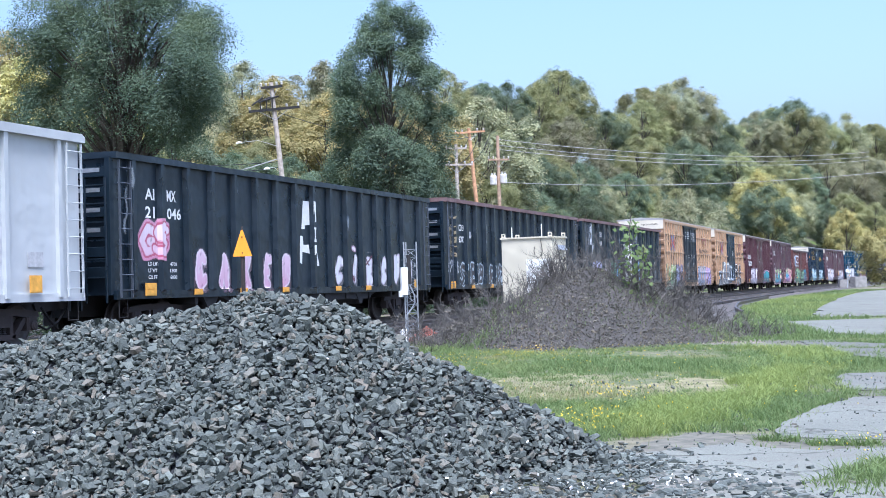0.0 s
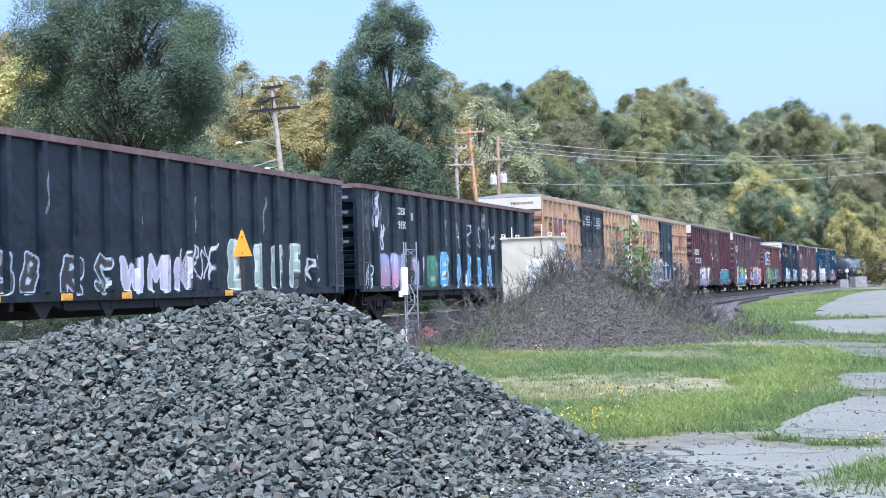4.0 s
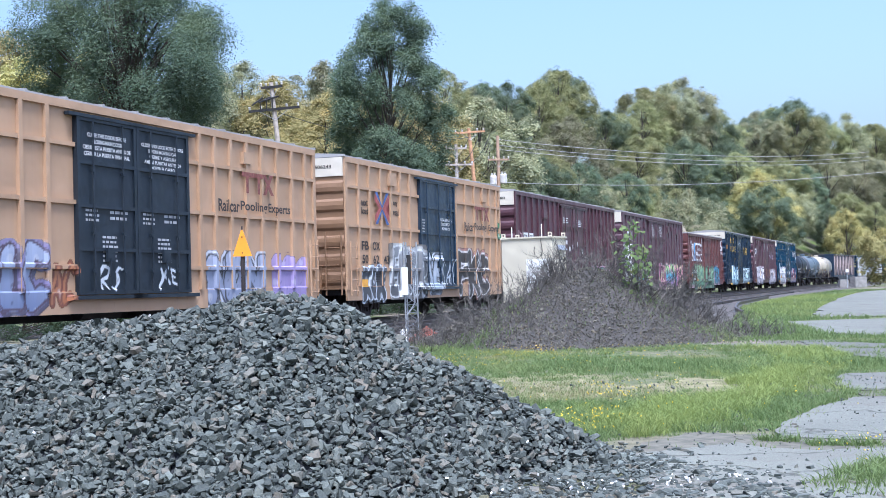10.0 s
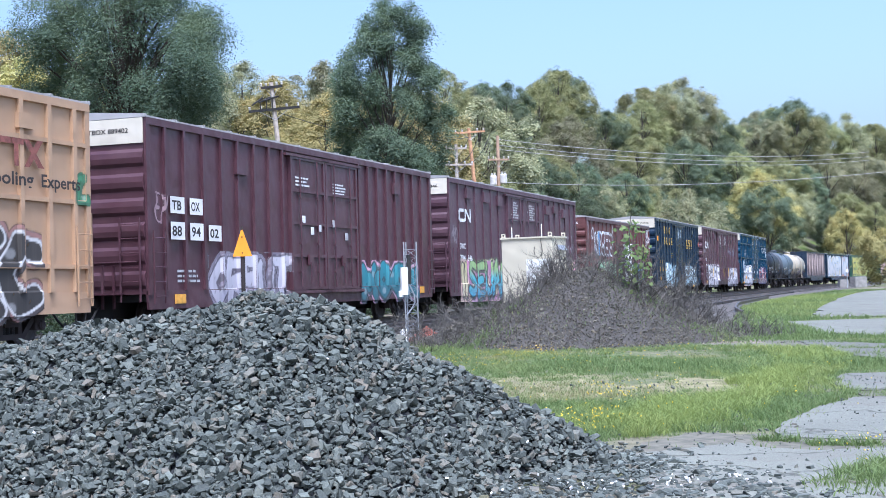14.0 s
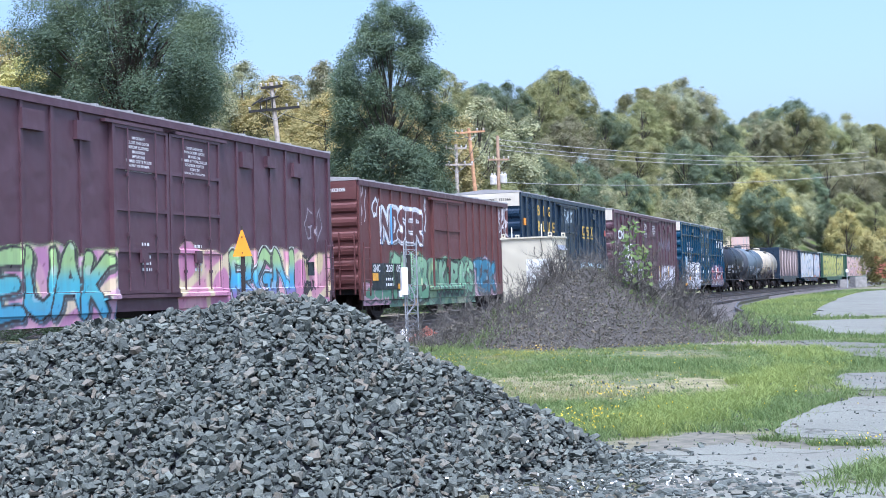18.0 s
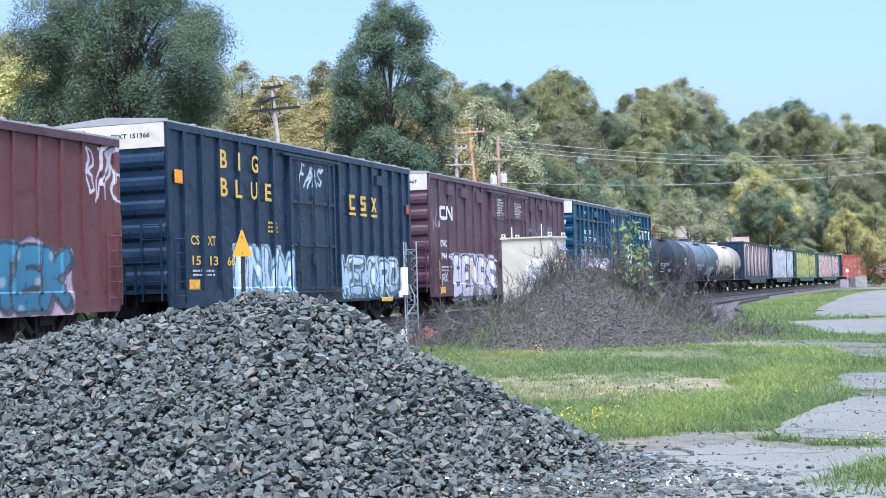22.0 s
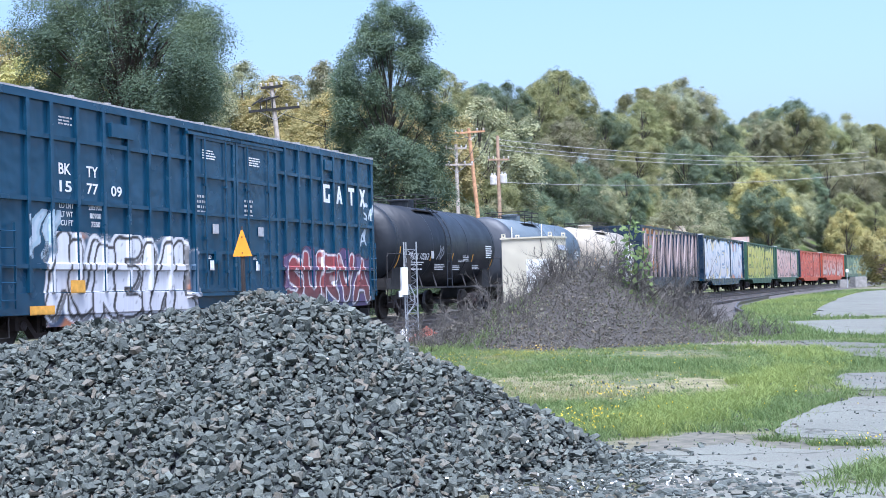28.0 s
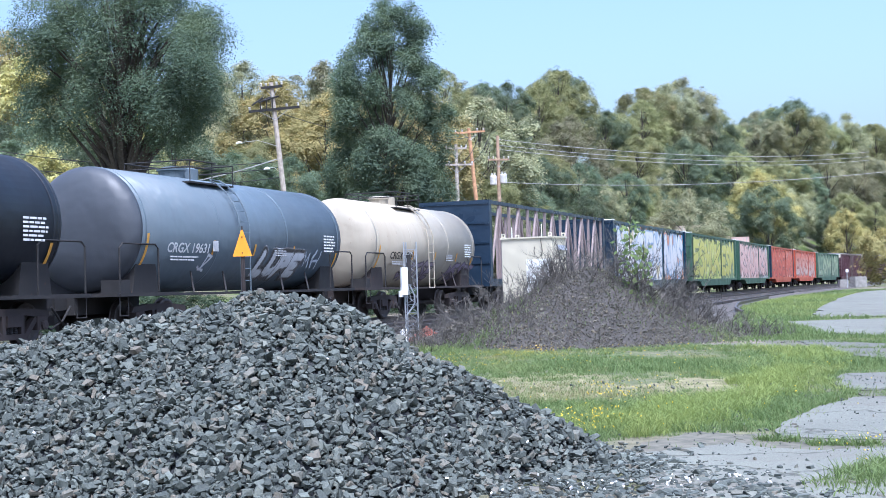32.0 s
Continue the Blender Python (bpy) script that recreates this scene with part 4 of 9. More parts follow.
def build_grass():
    rng = np.random.default_rng(12)
    # the lawn between the two heaps and out to the paving: fine turf that grows in clumps
    n = 420000
    y = 8.2 + 16.5 * rng.uniform(size=n) ** 1.25
    x = rng.uniform(-1.2, 6.6, n) * (0.35 + y / 20)
    pull = rng.uniform(size=n) < 0.6
    cell = 0.16 + 0.006 * y
    jit = np.sin(np.floor(x / cell) * 12.99 + np.floor(y / cell) * 78.23) * 43758.5
    jit -= np.floor(jit)
    jit2 = np.sin(np.floor(x / cell) * 39.35 + np.floor(y / cell) * 11.13) * 24634.6
    jit2 -= np.floor(jit2)
    x = np.where(pull, (np.floor(x / cell) + 0.2 + 0.6 * jit) * cell + rng.normal(0, 0.22, n) * cell, x)
    y = np.where(pull, (np.floor(y / cell) + 0.2 + 0.6 * jit2) * cell + rng.normal(0, 0.22, n) * cell, y)
    keep = (x > -0.9 - 0.02 * y) & (heap_z(x, y) < -0.05) & (old_heap_z(x, y) < -0.06)
    ls, ll = track_coords(x, y)
    keep &= ll > np.interp(ls, EDGE_S, EDGE_L) + 0.15 + 0.3 * np.sin(ls * 3)
    keep &= ~inside(x, y, [(3.6, 23.2), (4.6, 24.0), (5.5, 24.4), (6.0, 22.6), (5.7, 20.6), (5.0, 21.2), (4.4, 22.0)])
    for o in SLABS[:5]:
        keep &= ~inside(x, y, o)
    keep &= ~((y < 9.15 + 0.42 * (x - 1)) & (x > 0.7)) | (rng.uniform(size=n) < 0.015)
    x, y, jit, jit2 = x[keep], y[keep], jit[keep], jit2[keep]
    m = len(x)
    wave = np.sin(x * 1.7 + 1.3 * np.sin(y * 0.9)) + np.sin(y * 1.1 + x * 0.6) + rng.normal(0, 0.3, m) + 1.2 * (jit - 0.5)
    # thin dry turf in the middle
    out = np.hypot((x - 1.2) / 2.0, (y - 13.75 + 0.2 * (x - 1)) / 1.6) + 0.16 * np.sin(x * 3.1 + y) + 0.10 * np.sin(x * 8 - y * 5) + 0.25 * (jit - 0.5)
    dry = (out < 1.0) & (rng.uniform(size=m) < 0.74 - 0.40 * np.clip(out, 0, 1))
    dry |= rng.uniform(size=m) < 0.05
    # a bright yellow-green rim along the paving
    rim_x = np.interp(y, [9.2, 10.2, 11.9, 12.6, 14.4, 16.1, 19.0], [1.3, 1.75, 2.45, 3.25, 3.6, 4.4, 5.2])
    gold = ~dry & (np.abs(x - rim_x + 0.15) < 0.38 + 0.25 * jit) & (y > 9.8) & (rng.uniform(size=m) < 0.55)
    tall = 1.0 + 0.55 * gold + 0.35 * (np.abs(y - 10.3 - 0.5 * (x - 1)) < 1.2) + 0.22 * wave + 0.5 * (jit2 - 0.5)
    h = np.clip(rng.lognormal(math.log(0.042), 0.35, m) * tall, 0.012, 0.14) * np.where(dry, 0.62, 1.0)
    sparse = rng.uniform(size=m) < np.where(dry, 0.9, np.where(out < 0.9, 0.55, 0.97)) * np.where(wave < -1.2, 0.55, 1.0)
    for sel, mat, name, lab in ((~dry & ~gold & sparse, "grass", "grass", "ragged green grass in the yard"), (gold & sparse, "yellow_grass", "rim_grass", "lush yellow-green grass along the paving"), (dry & sparse, "dry_grass", "dry_grass", "dry yellow grass on thin soil")):
        w = rng.uniform(0.0022, 0.0058, sel.sum()) * (1 + y[sel] / 22)
        ob = new(name, blades(rng, x[sel], y[sel], np.full(sel.sum(), -0.11), h[sel], w, mat, name, 0.5))
        tagged(ob, lab, "grass", kind="stuff")
    # long tussocks, most of them along the paving and before the near heap
    cy = 9.4 + 7.5 * rng.uniform(size=150)
    cx = np.interp(cy, [9.2, 10.2, 11.9, 12.6, 14.4, 16.1, 19.0], [1.3, 1.75, 2.45, 3.25, 3.6, 4.4, 5.2]) - np.abs(rng.normal(0.15, 0.35, 150))
    cx, cy = np.concatenate([cx, rng.uniform(0.6, 1.8, 34)]), np.concatenate([cy, rng.uniform(9.5, 11.4, 34)])
    lush = (heap_z(cx, cy) < -0.1) & (np.hypot((cx - 1.0) / 1.75, (cy - 13.75) / 1.65) > 0.9)
    for o in SLABS[:5]:
        lush &= ~inside(cx, cy, o)
    cx, cy = cx[lush], cy[lush]
    tx, ty = np.repeat(cx, 80) + rng.normal(0, 0.045, 80 * len(cx)), np.repeat(cy, 80) + rng.normal(0, 0.055, 80 * len(cx))
    th = np.repeat(rng.uniform(0.07, 0.14, len(cx)), 80) * rng.uniform(0.6, 1.2, len(tx))
    ob = new("tussocks", blades(rng, tx, ty, np.full(len(tx), -0.11), th, rng.uniform(0.003, 0.007, len(tx)), "yellow_grass", "tussocks", 0.6))
    tagged(ob, "long arching yellow-green grass tussocks", "grass", kind="stuff")
    # joints in the paving, the corner tuft and the verge along the far track
    P = []
    for cx, cy, sx, sy, k, hh in ((2.75, 7.05, 0.28, 0.35, 2600, 0.08), (3.3, 7.3, 0.4, 0.4, 2600, 0.08),
                                  (4.9, 13.1, 0.8, 0.10, 1200, 0.06), (5.2, 16.4, 1.5, 0.35, 5000, 0.12), (7.5, 16.5, 1.5, 0.3, 1500, 0.10), (7.5, 24.0, 2.0, 0.35, 1600, 0.12), (10.5, 23.0, 2.0, 0.3, 900, 0.10),
                                  (9.0, 36.0, 3.0, 0.25, 900, 0.12), (11.2, 30.5, 0.4, 0.3, 500, 0.15), (12.5, 31.5, 0.3, 0.2, 300, 0.12), (13.0, 28.4, 0.5, 0.3, 500, 0.14),
                                  (5.6, 25.0, 0.9, 1.2, 4000, 0.14), (6.3, 27.5, 0.8, 1.5, 4000, 0.18), (7.4, 31.5, 0.9, 2.0, 5000, 0.2), (9.0, 38.0, 1.1, 2.5, 6000, 0.25), (10.6, 44.0, 1.3, 3.0, 6000, 0.28), (13.5, 52, 1.5, 4.0, 6000, 0.22), (18, 63, 2.0, 5.0, 6000, 0.22), (24, 78, 2.2, 7.0, 6000, 0.25), (31, 95, 2.5, 7, 5000, 0.3)):
        q = np.stack([rng.normal(cx, sx, k), rng.normal(cy, sy, k), np.clip(rng.lognormal(math.log(hh), 0.35, k), 0.02, 0.5)], 1)
        P.append(q)
    P = np.concatenate(P)
    along, lat = track_coords(P[:, 0], P[:, 1])
    P = P[lat > np.interp(along, EDGE_S, EDGE_L)]
    ok = np.ones(len(P), bool)
    for o in SLABS:
        ok &= ~inside(P[:, 0], P[:, 1], o)
    P = P[ok]
    # strips that have broken through the joint of the near slab
    for x0, x1, yc, k in ((2.0, 2.22, 8.9, 900), (2.24, 2.66, 8.58, 1600)):
        u = rng.uniform(size=k)
        P = np.concatenate([P, np.stack([x0 + (x1 - x0) * u, yc - 0.12 * u + rng.normal(0, 0.045, k), np.clip(rng.lognormal(math.log(0.05), 0.4, k), 0.02, 0.11)], 1)])
    # weeds in rows over the crumbled slab
    for x0, y0, x1, y1, k in ((6.0, 22.3, 7.4, 20.6, 1500), (5.55, 20.4, 7.2, 18.9, 1800), (5.5, 18.6, 7.4, 17.4, 1800), (5.5, 17.2, 8.5, 16.5, 2000), (6.4, 19.9, 8.6, 18.2, 1100)):
        u = rng.uniform(size=k)
        thick = np.sin(u * 19 + k) + np.sin(u * 41) > -0.6
        u = u[thick]
        P = np.concatenate([P, np.stack([x0 + (x1 - x0) * u + rng.normal(0, 0.10, len(u)), y0 + (y1 - y0) * u + rng.normal(0, 0.16, len(u)), np.clip(rng.lognormal(math.log(0.09), 0.4, len(u)), 0.02, 0.2)], 1)])
    # and a tuft nearer by
    k = 7200
    tx, ty = rng.normal(2.35, 0.30, k), rng.normal(7.15, 0.34, k)
    near = (tx > 1.72 + 0.70 * (ty - 6.78) + 0.05 * np.sin(ty * 17))
    P = np.concatenate([P, np.stack([tx, ty, np.clip(rng.lognormal(math.log(0.075), 0.35, k), 0.03, 0.15)], 1)[near]])
    P[:, 2] *= np.interp(P[:, 1], [0, 12, 20, 40], [1.0, 0.9, 0.6, 0.35])
    w = rng.uniform(0.003, 0.008, len(P)) * (1 + P[:, 1] / 16)
    ob = new("verge_grass", blades(rng, P[:, 0], P[:, 1], ground_z(P[:, 0], P[:, 1]) - 0.01, P[:, 2], w, "grass", "verge_grass"))
    tagged(ob, "tufts of grass in the paving joints and along the verge", "grass", kind="stuff")
    # short bright turf between the bent rail and the far paving
    k = 52000
    vy = 35.0 + 52.0 * rng.uniform(size=k) ** 1.3
    lo = np.interp(vy, [35, 42.6, 47.5, 55, 63, 74, 96], [7.9, 9.7, 10.4, 12.1, 14.5, 17.8, 24.6])
    hi = np.interp(vy, [35, 36.3, 44.8, 52, 64.6, 82.2, 98.4], [9.2, 9.6, 12.1, 14.3, 18.4, 24.3, 30.5])
    vx = lo + (hi - lo) * rng.uniform(-0.05, 1.02, k)
    lush = np.sin(vx * 1.3 + vy * 0.35) + np.sin(vy * 0.55 - vx) + rng.normal(0, 0.5, k) > -0.7
    vx, vy = vx[lush], vy[lush]
    ob = new("verge_turf", blades(rng, vx, vy, ground_z(vx, vy) - 0.01, np.clip(rng.lognormal(math.log(0.075), 0.35, len(vx)), 0.02, 0.16), rng.uniform(0.006, 0.014, len(vx)) * (0.5 + vy / 60), "yellow_grass", "verge_turf", 0.5))
    tagged(ob, "short bright yellow-green turf on the verge", "grass", kind="stuff")
    # grass creeping over the edges of the paving, and grit on it
    E = []
    for i, o in enumerate(SLABS):
        step = 0.012 if i < 3 else 0.06
        for (x0, y0), (x1, y1) in zip(o, o[1:] + o[:1]):
            k = int(min(900, math.hypot(x1 - x0, y1 - y0) / step))
            if max(y0, y1) < 7 or min(x0, x1) > 11 + y0 * 0.1:
                continue
            u = rng.uniform(size=k)
            clump = np.sin(u * 23 + i) + np.sin(u * 61 + 2 * i) > -0.3
            u = u[clump]
            E.append(np.stack([x0 + (x1 - x0) * u + rng.normal(0, 0.07, len(u)), y0 + (y1 - y0) * u + rng.normal(0, 0.09, len(u)), np.clip(rng.lognormal(math.log(0.05), 0.4, len(u)), 0.015, 0.13)], 1))
    E = np.concatenate(E)
    E = E[(heap_z(E[:, 0], E[:, 1]) < -0.12) & ((E[:, 0] > 1.9) | (E[:, 1] > 8.6))]
    E[:, 2] *= np.interp(E[:, 1], [0, 12, 30, 60], [1.0, 1.0, 0.8, 0.6])
    ob = new("edge_grass", blades(rng, E[:, 0], E[:, 1], np.full(len(E), -0.10), E[:, 2] * 0.8 + 0.02, rng.uniform(0.003, 0.006, len(E)) * (1 + E[:, 1] / 22), "grass", "edge_grass"))
    tagged(ob, "short grass creeping over the paving edges", "grass", kind="stuff")
    n = 1500
    gx, gy = rng.uniform(0.9, 6.0, n), rng.uniform(6.4, 14.5, n)
    grit = new("grit", scatter("grit", np.stack([gx, gy, np.full(n, -0.066)], 1), np.clip(rng.lognormal(math.log(0.0052), 0.5, n), 0.002, 0.022), rng, "ballast", 6))
    tagged(grit, "scattered grit on the asphalt", "gravel", kind="stuff")
    # yellow flowers
    F = []
    for cx, cy, sx, sy, k in ((1.25, 9.9, 0.25, 0.35, 16), (0.75, 9.2, 0.18, 0.2, 20), (1.7, 10.4, 0.3, 0.3, 8), (1.3, 18.4, 1.2, 0.8, 120), (0.3, 18.4, 0.5, 0.8, 90), (1.4, 20.0, 0.5, 0.3, 50), (3.2, 20.2, 0.5, 0.4, 40), (2.3, 7.2, 0.15, 0.2, 40), (1.45, 11.7, 0.16, 0.25, 60), (0.98, 9.35, 0.16, 0.15, 60), (1.25, 20.2, 0.3, 0.25, 70), (6.3, 27.0, 0.2, 0.3, 50), (6.0, 28.5, 0.3, 0.6, 60), (2.5, 13, 1.6, 3.0, 60)):
        F.append(np.stack([rng.normal(cx, sx, k), rng.normal(cy, sy, k), rng.uniform(0.0, 0.14, k)], 1))
    F = np.concatenate(F)
    keep = (heap_z(F[:, 0], F[:, 1]) < -0.05) & (old_heap_z(F[:, 0], F[:, 1]) < 0.0)
    F[:, 2] -= 0.05 * (F[:, 1] > 15)
    F = F[keep & (F[:, 1] < 21) & ((F[:, 0] > 1.7) | (F[:, 1] > 8.8))]
    size = rng.uniform(0.0036, 0.0062, len(F)) * (0.9 + F[:, 1] / 60)
    fl = new("flowers", scatter("flowers", F, size, rng, "flower", 4))
    tagged(fl, "small yellow wild flowers in the grass", "flowers", kind="stuff")


# ---- trees ----
def tree_parts(seed, height, radius, base, trunk_r, leaves, leaf, lobes=30, tilt=0.0, squash=0.95, taper=0.6, droop=0.0, clump=0.6, fork=0.2, rim=0.45, column=False, flutter=0.16):
    """Trunk with curved limbs; each limb carries a bough, and each bough many sprays of leaves on its outer side."""
    rng = np.random.default_rng(seed)
    C, Rr = [], []
    for k in range(lobes):
        u = (k + rng.uniform()) / lobes
        z = base + (height - base) * u * 0.94
        if column:
            prof = (1 - u ** 5) ** 0.6 * (0.75 + 0.25 * min(1, u * 4))
        else:
            prof = math.sin(math.pi * min(1, (0.16 + 0.84 * u)) ** taper) ** 0.75
        a = k * 2.399 + rng.uniform(-0.4, 0.4)
        rad = radius * prof * (rim + (1.06 - rim) * math.sqrt(rng.uniform()))
        C.append((math.cos(a) * rad + tilt * u, math.sin(a) * rad, z))
        Rr.append(radius * rng.uniform(0.13, 0.34) * (0.5 + 0.6 * prof))
    C.append((tilt, 0, height - radius * 0.2))
    Rr.append(radius * 0.2)
    C, Rr = np.array(C), np.array(Rr)
    g = Geo()
    pts = [Vector((0, 0, -0.3))]
    for k in range(1, 6):
        u = k / 5
        pts.append(Vector((tilt * u * 0.7 + rng.normal(0, 0.15), rng.normal(0, 0.15), (height * 0.8) * u)))
    for k in range(5):
        g.tube(pts[k], pts[k + 1], trunk_r * (1 - 0.17 * k), trunk_r * (1 - 0.17 * (k + 1)), 8)
    for n, c in enumerate(C):
        low = n % 9 == 0
        u = min(0.92, max(0.2, (c[2] - 0.35 * height * 0.5) / (height * 0.9)))
        if low:
            u = min(u, fork + 0.1 * rng.uniform())
        k = min(4, int(u * 5))
        o = pts[k].lerp(pts[k + 1], u * 5 - k)
        o.z = min(o.z, c[2] - 0.3)
        m = o.lerp(Vector(c), 0.5) + Vector((0, 0, 0.08 * height * rng.uniform(-0.3, 0.5)))
        r = trunk_r * (0.55 if low else 0.34)
        g.tube(o, m, r, r * 0.62, 6)
        g.tube(m, c, r * 0.62, trunk_r * 0.06, 5)
    # every bough breaks up into uneven twigs; sprays of leaves sit on their outer and upper sides
    mid = np.array([tilt * 0.5, 0, base + 0.40 * (height - base)])
    twigs = 5
    tc, tr = np.repeat(C, twigs, 0), np.repeat(Rr, twigs)
    d = rng.normal(size=(len(tc), 3)) + (tc - mid) / np.linalg.norm(tc - mid, axis=1)[:, None] * 0.5
    d /= np.linalg.norm(d, axis=1)[:, None]
    tc = tc + d * (tr * rng.uniform(0.3, 1.1, len(tr)))[:, None] * np.array([1, 1, squash])
    tr = tr * rng.uniform(0.35, 0.75, len(tr))
    per = 36
    share = (tr ** 2) / (tr ** 2).sum()
    pick = rng.choice(len(tc), max(1, leaves // per), p=share)
    d = rng.normal(size=(len(pick), 3))
    out = tc[pick] - mid
    out /= np.linalg.norm(out, axis=1)[:, None] + 1e-6
    d = d / np.linalg.norm(d, axis=1)[:, None] + out * 0.5 + np.array([0, 0, 0.2])
    d /= np.linalg.norm(d, axis=1)[:, None]
    sp = tc[pick] + d * (tr[pick] * rng.uniform(0.35, 1.3, len(pick)))[:, None]
    cr = clump * rng.uniform(0.4, 1.25, len(pick))
    d = d + rng.normal(0, 0.35, d.shape)
    sp, dd, cr = np.repeat(sp, per, 0), np.repeat(d, per, 0), np.repeat(cr, per)
    n = len(sp)
    # a spray is a drooping plate: wide across its own axis, thin along it
    off = rng.normal(size=(n, 3)) * (cr * 0.55)[:, None]
    axis = dd * 0.6 + np.array([0, 0, 0.8])
    axis /= np.linalg.norm(axis, axis=1)[:, None]
    along = (off * axis).sum(1)
    off -= axis * (along * 0.68)[:, None]
    sag = (off[:, 0] ** 2 + off[:, 1] ** 2) / (cr * 2.8) + droop * rng.uniform(0, 1, n) ** 2
    pos = sp + off - np.array([0, 0, 1.0]) * sag[:, None]
    nrm = axis * 0.9 + off / cr[:, None] * 0.32 + rng.normal(0, flutter, (n, 3))
    nrm /= np.linalg.norm(nrm, axis=1)[:, None]
    t = np.cross(nrm, rng.normal(size=(n, 3)))
    t /= np.linalg.norm(t, axis=1)[:, None] + 1e-9
    b = np.cross(nrm, t)
    s = (leaf * rng.uniform(0.6, 1.3, n))[:, None]
    V = np.stack([pos - t * s * 0.75, pos + b * s * 0.36 + nrm * s * 0.10, pos + t * s * 0.75, pos - b * s * 0.36 + nrm * s * 0.10], 1).reshape(-1, 3)
    F = np.arange(n * 4).reshape(-1, 4)
    return g, V, F


def make_tree(name, m, label, mat, seed, **kw):
    g, V, F = tree_parts(seed, **kw)
    ob = thing(name, m, label, "tree", "woodland trees")
    part("trunk", g, "bark", ob)
    part("crown", array_mesh("crown", V, F, mat), mat, ob)
    return ob


def build_trees():
    def at(x, y, turn=0):
        return pose(x, y, gz(x, y) - 0.1, 0, 0, turn)
    # the dark broad tree and the tall ash-like tree behind the train
    make_tree("broad_tree", at(-13.7, 60.0, 20), "broad dark green tree with low spreading limbs", "leaf_shade", 21,
              height=16.6, radius=3.75, base=8.4, trunk_r=0.40, leaves=230000, leaf=0.072, flutter=0.22, lobes=70, taper=0.95, droop=0.6, clump=0.60, fork=0.36, rim=0.5)
    make_tree("tall_tree", at(-2.75, 75.0, 75), "tall dark green tree with a narrow crown", "leaf_shade", 22,
              height=17.2, radius=3.0, base=5.4, trunk_r=0.16, leaves=190000, leaf=0.085, flutter=0.22, lobes=66, column=True, droop=0.45, clump=0.55)
    protos = []
    specs = [("leaf_mid", 17.0, 4.6, 3.5, 44), ("leaf_olive", 19.0, 5.0, 4.0, 50), ("leaf_dark", 18.0, 5.2, 3.5, 48), ("leaf_gold", 15.5, 4.4, 2.5, 46), ("leaf_olive", 15.0, 4.6, 2.0, 40), ("leaf_mid", 21.0, 5.4, 5.0, 54)]
    labels = {"leaf_mid": "green deciduous tree on the wooded slope", "leaf_olive": "grey-green deciduous tree on the wooded slope", "leaf_dark": "dark green deciduous tree on the wooded slope", "leaf_gold": "yellow-green deciduous tree, evening sun put into its leaf colour"}
    for i, (mat, h, r, b, lo) in enumerate(specs):
        g, V, F = tree_parts(60 + i, height=h, radius=r, base=b, trunk_r=0.19, leaves=60000, leaf=0.155, lobes=lo, taper=1.5, clump=0.85)
        protos.append((mat, g.mesh("trunk"), array_mesh("crown", V, F, mat)))

    def plant(i, x, y, turn, size=1.0):
        mat, tm, cm = protos[i]
        ob = thing("tree", at(x, y, turn) @ Matrix.Diagonal((size, size, size, 1)), labels[mat], "tree", "woodland trees")
        part("trunk", tm, "bark", ob)
        part("crown", cm, mat, ob)
    g, V, F = tree_parts(81, height=2.0, radius=2.1, base=0.15, trunk_r=0.06, leaves=14000, leaf=0.07, lobes=34, taper=1.0, clump=0.3)
    scrub = (g.mesh("trunk"), array_mesh("leaves", V, F, "leaf_scrub"))

    def bush_at(x, y, turn, size):
        ob = thing("shrub", at(x, y, turn) @ Matrix.Diagonal((size, size, size, 1)), "low shrub behind the track, its green darkened for shade", "shrub", "shrubs along the track")
        part("trunk", scrub[0], "bark", ob)
        part("leaves", scrub[1], "leaf_scrub", ob)
    rng = random.Random(4)
    # the wood behind the track, row upon row up the slope; the canopy's rise against the horizon, by bearing
    bear = [-0.36, -0.17, -0.14, -0.11, -0.085, -0.05, 0.007, 0.03, 0.05, 0.07, 0.09, 0.105, 0.135, 0.15, 0.17, 0.19, 0.21, 0.23, 0.255, 0.27, 0.29, 0.42]
    rise = [0.150, 0.140, 0.144, 0.150, 0.146, 0.150, 0.158, 0.157, 0.152, 0.148, 0.158, 0.147, 0.127, 0.145, 0.156, 0.132, 0.128, 0.128, 0.145, 0.120, 0.118, 0.115]
    for lat, gap, choice, low in ((-19, 8.5, (0, 2, 2, 4, 2), 0.48), (-31, 9.5, (2, 1, 0, 2, 4), 0.74), (-47, 9.5, (2, 5, 1, 2, 0), 0.98), (-62, 8.5, (2, 5, 2), 0.93)):
        s = -30 + rng.uniform(0, gap)
        while s < 340:
            p = on_track(s + rng.uniform(-2, 2), lat + rng.uniform(-3, 3))
            u = p.x / max(p.y, 1)
            near_left = p.y < 125 and u < 0.03
            yard = lat > -24 and 120 < p.y < 200
            if -0.36 < u < 0.42 and p.y > 40 and not yard and not (lat > -30 and p.y < 92):
                i = rng.choice((3, 3, 0, 4)) if near_left else rng.choice(choice)
                want = 0.96 + p.y * np.interp(u, bear, rise) * low * rng.uniform(0.95 - 0.10 * (low < 0.9), 1.05 + 0.06 * (low < 0.9)) - gz(p.x, p.y)
                size = min(1.7, max(0.4, want / specs[i][1]))
                if want > 3:
                    plant(i, p.x, p.y, rng.uniform(0, 360), size)
            s += gap * rng.uniform(0.75, 1.25)
    # undergrowth along the foot of the slope
    for k in range(26):
        if 9 < k < 21:
            continue
        p = on_track(22 + k * 5.5 + rng.uniform(-2, 2), -14.5 + rng.uniform(-1.5, 1.5))
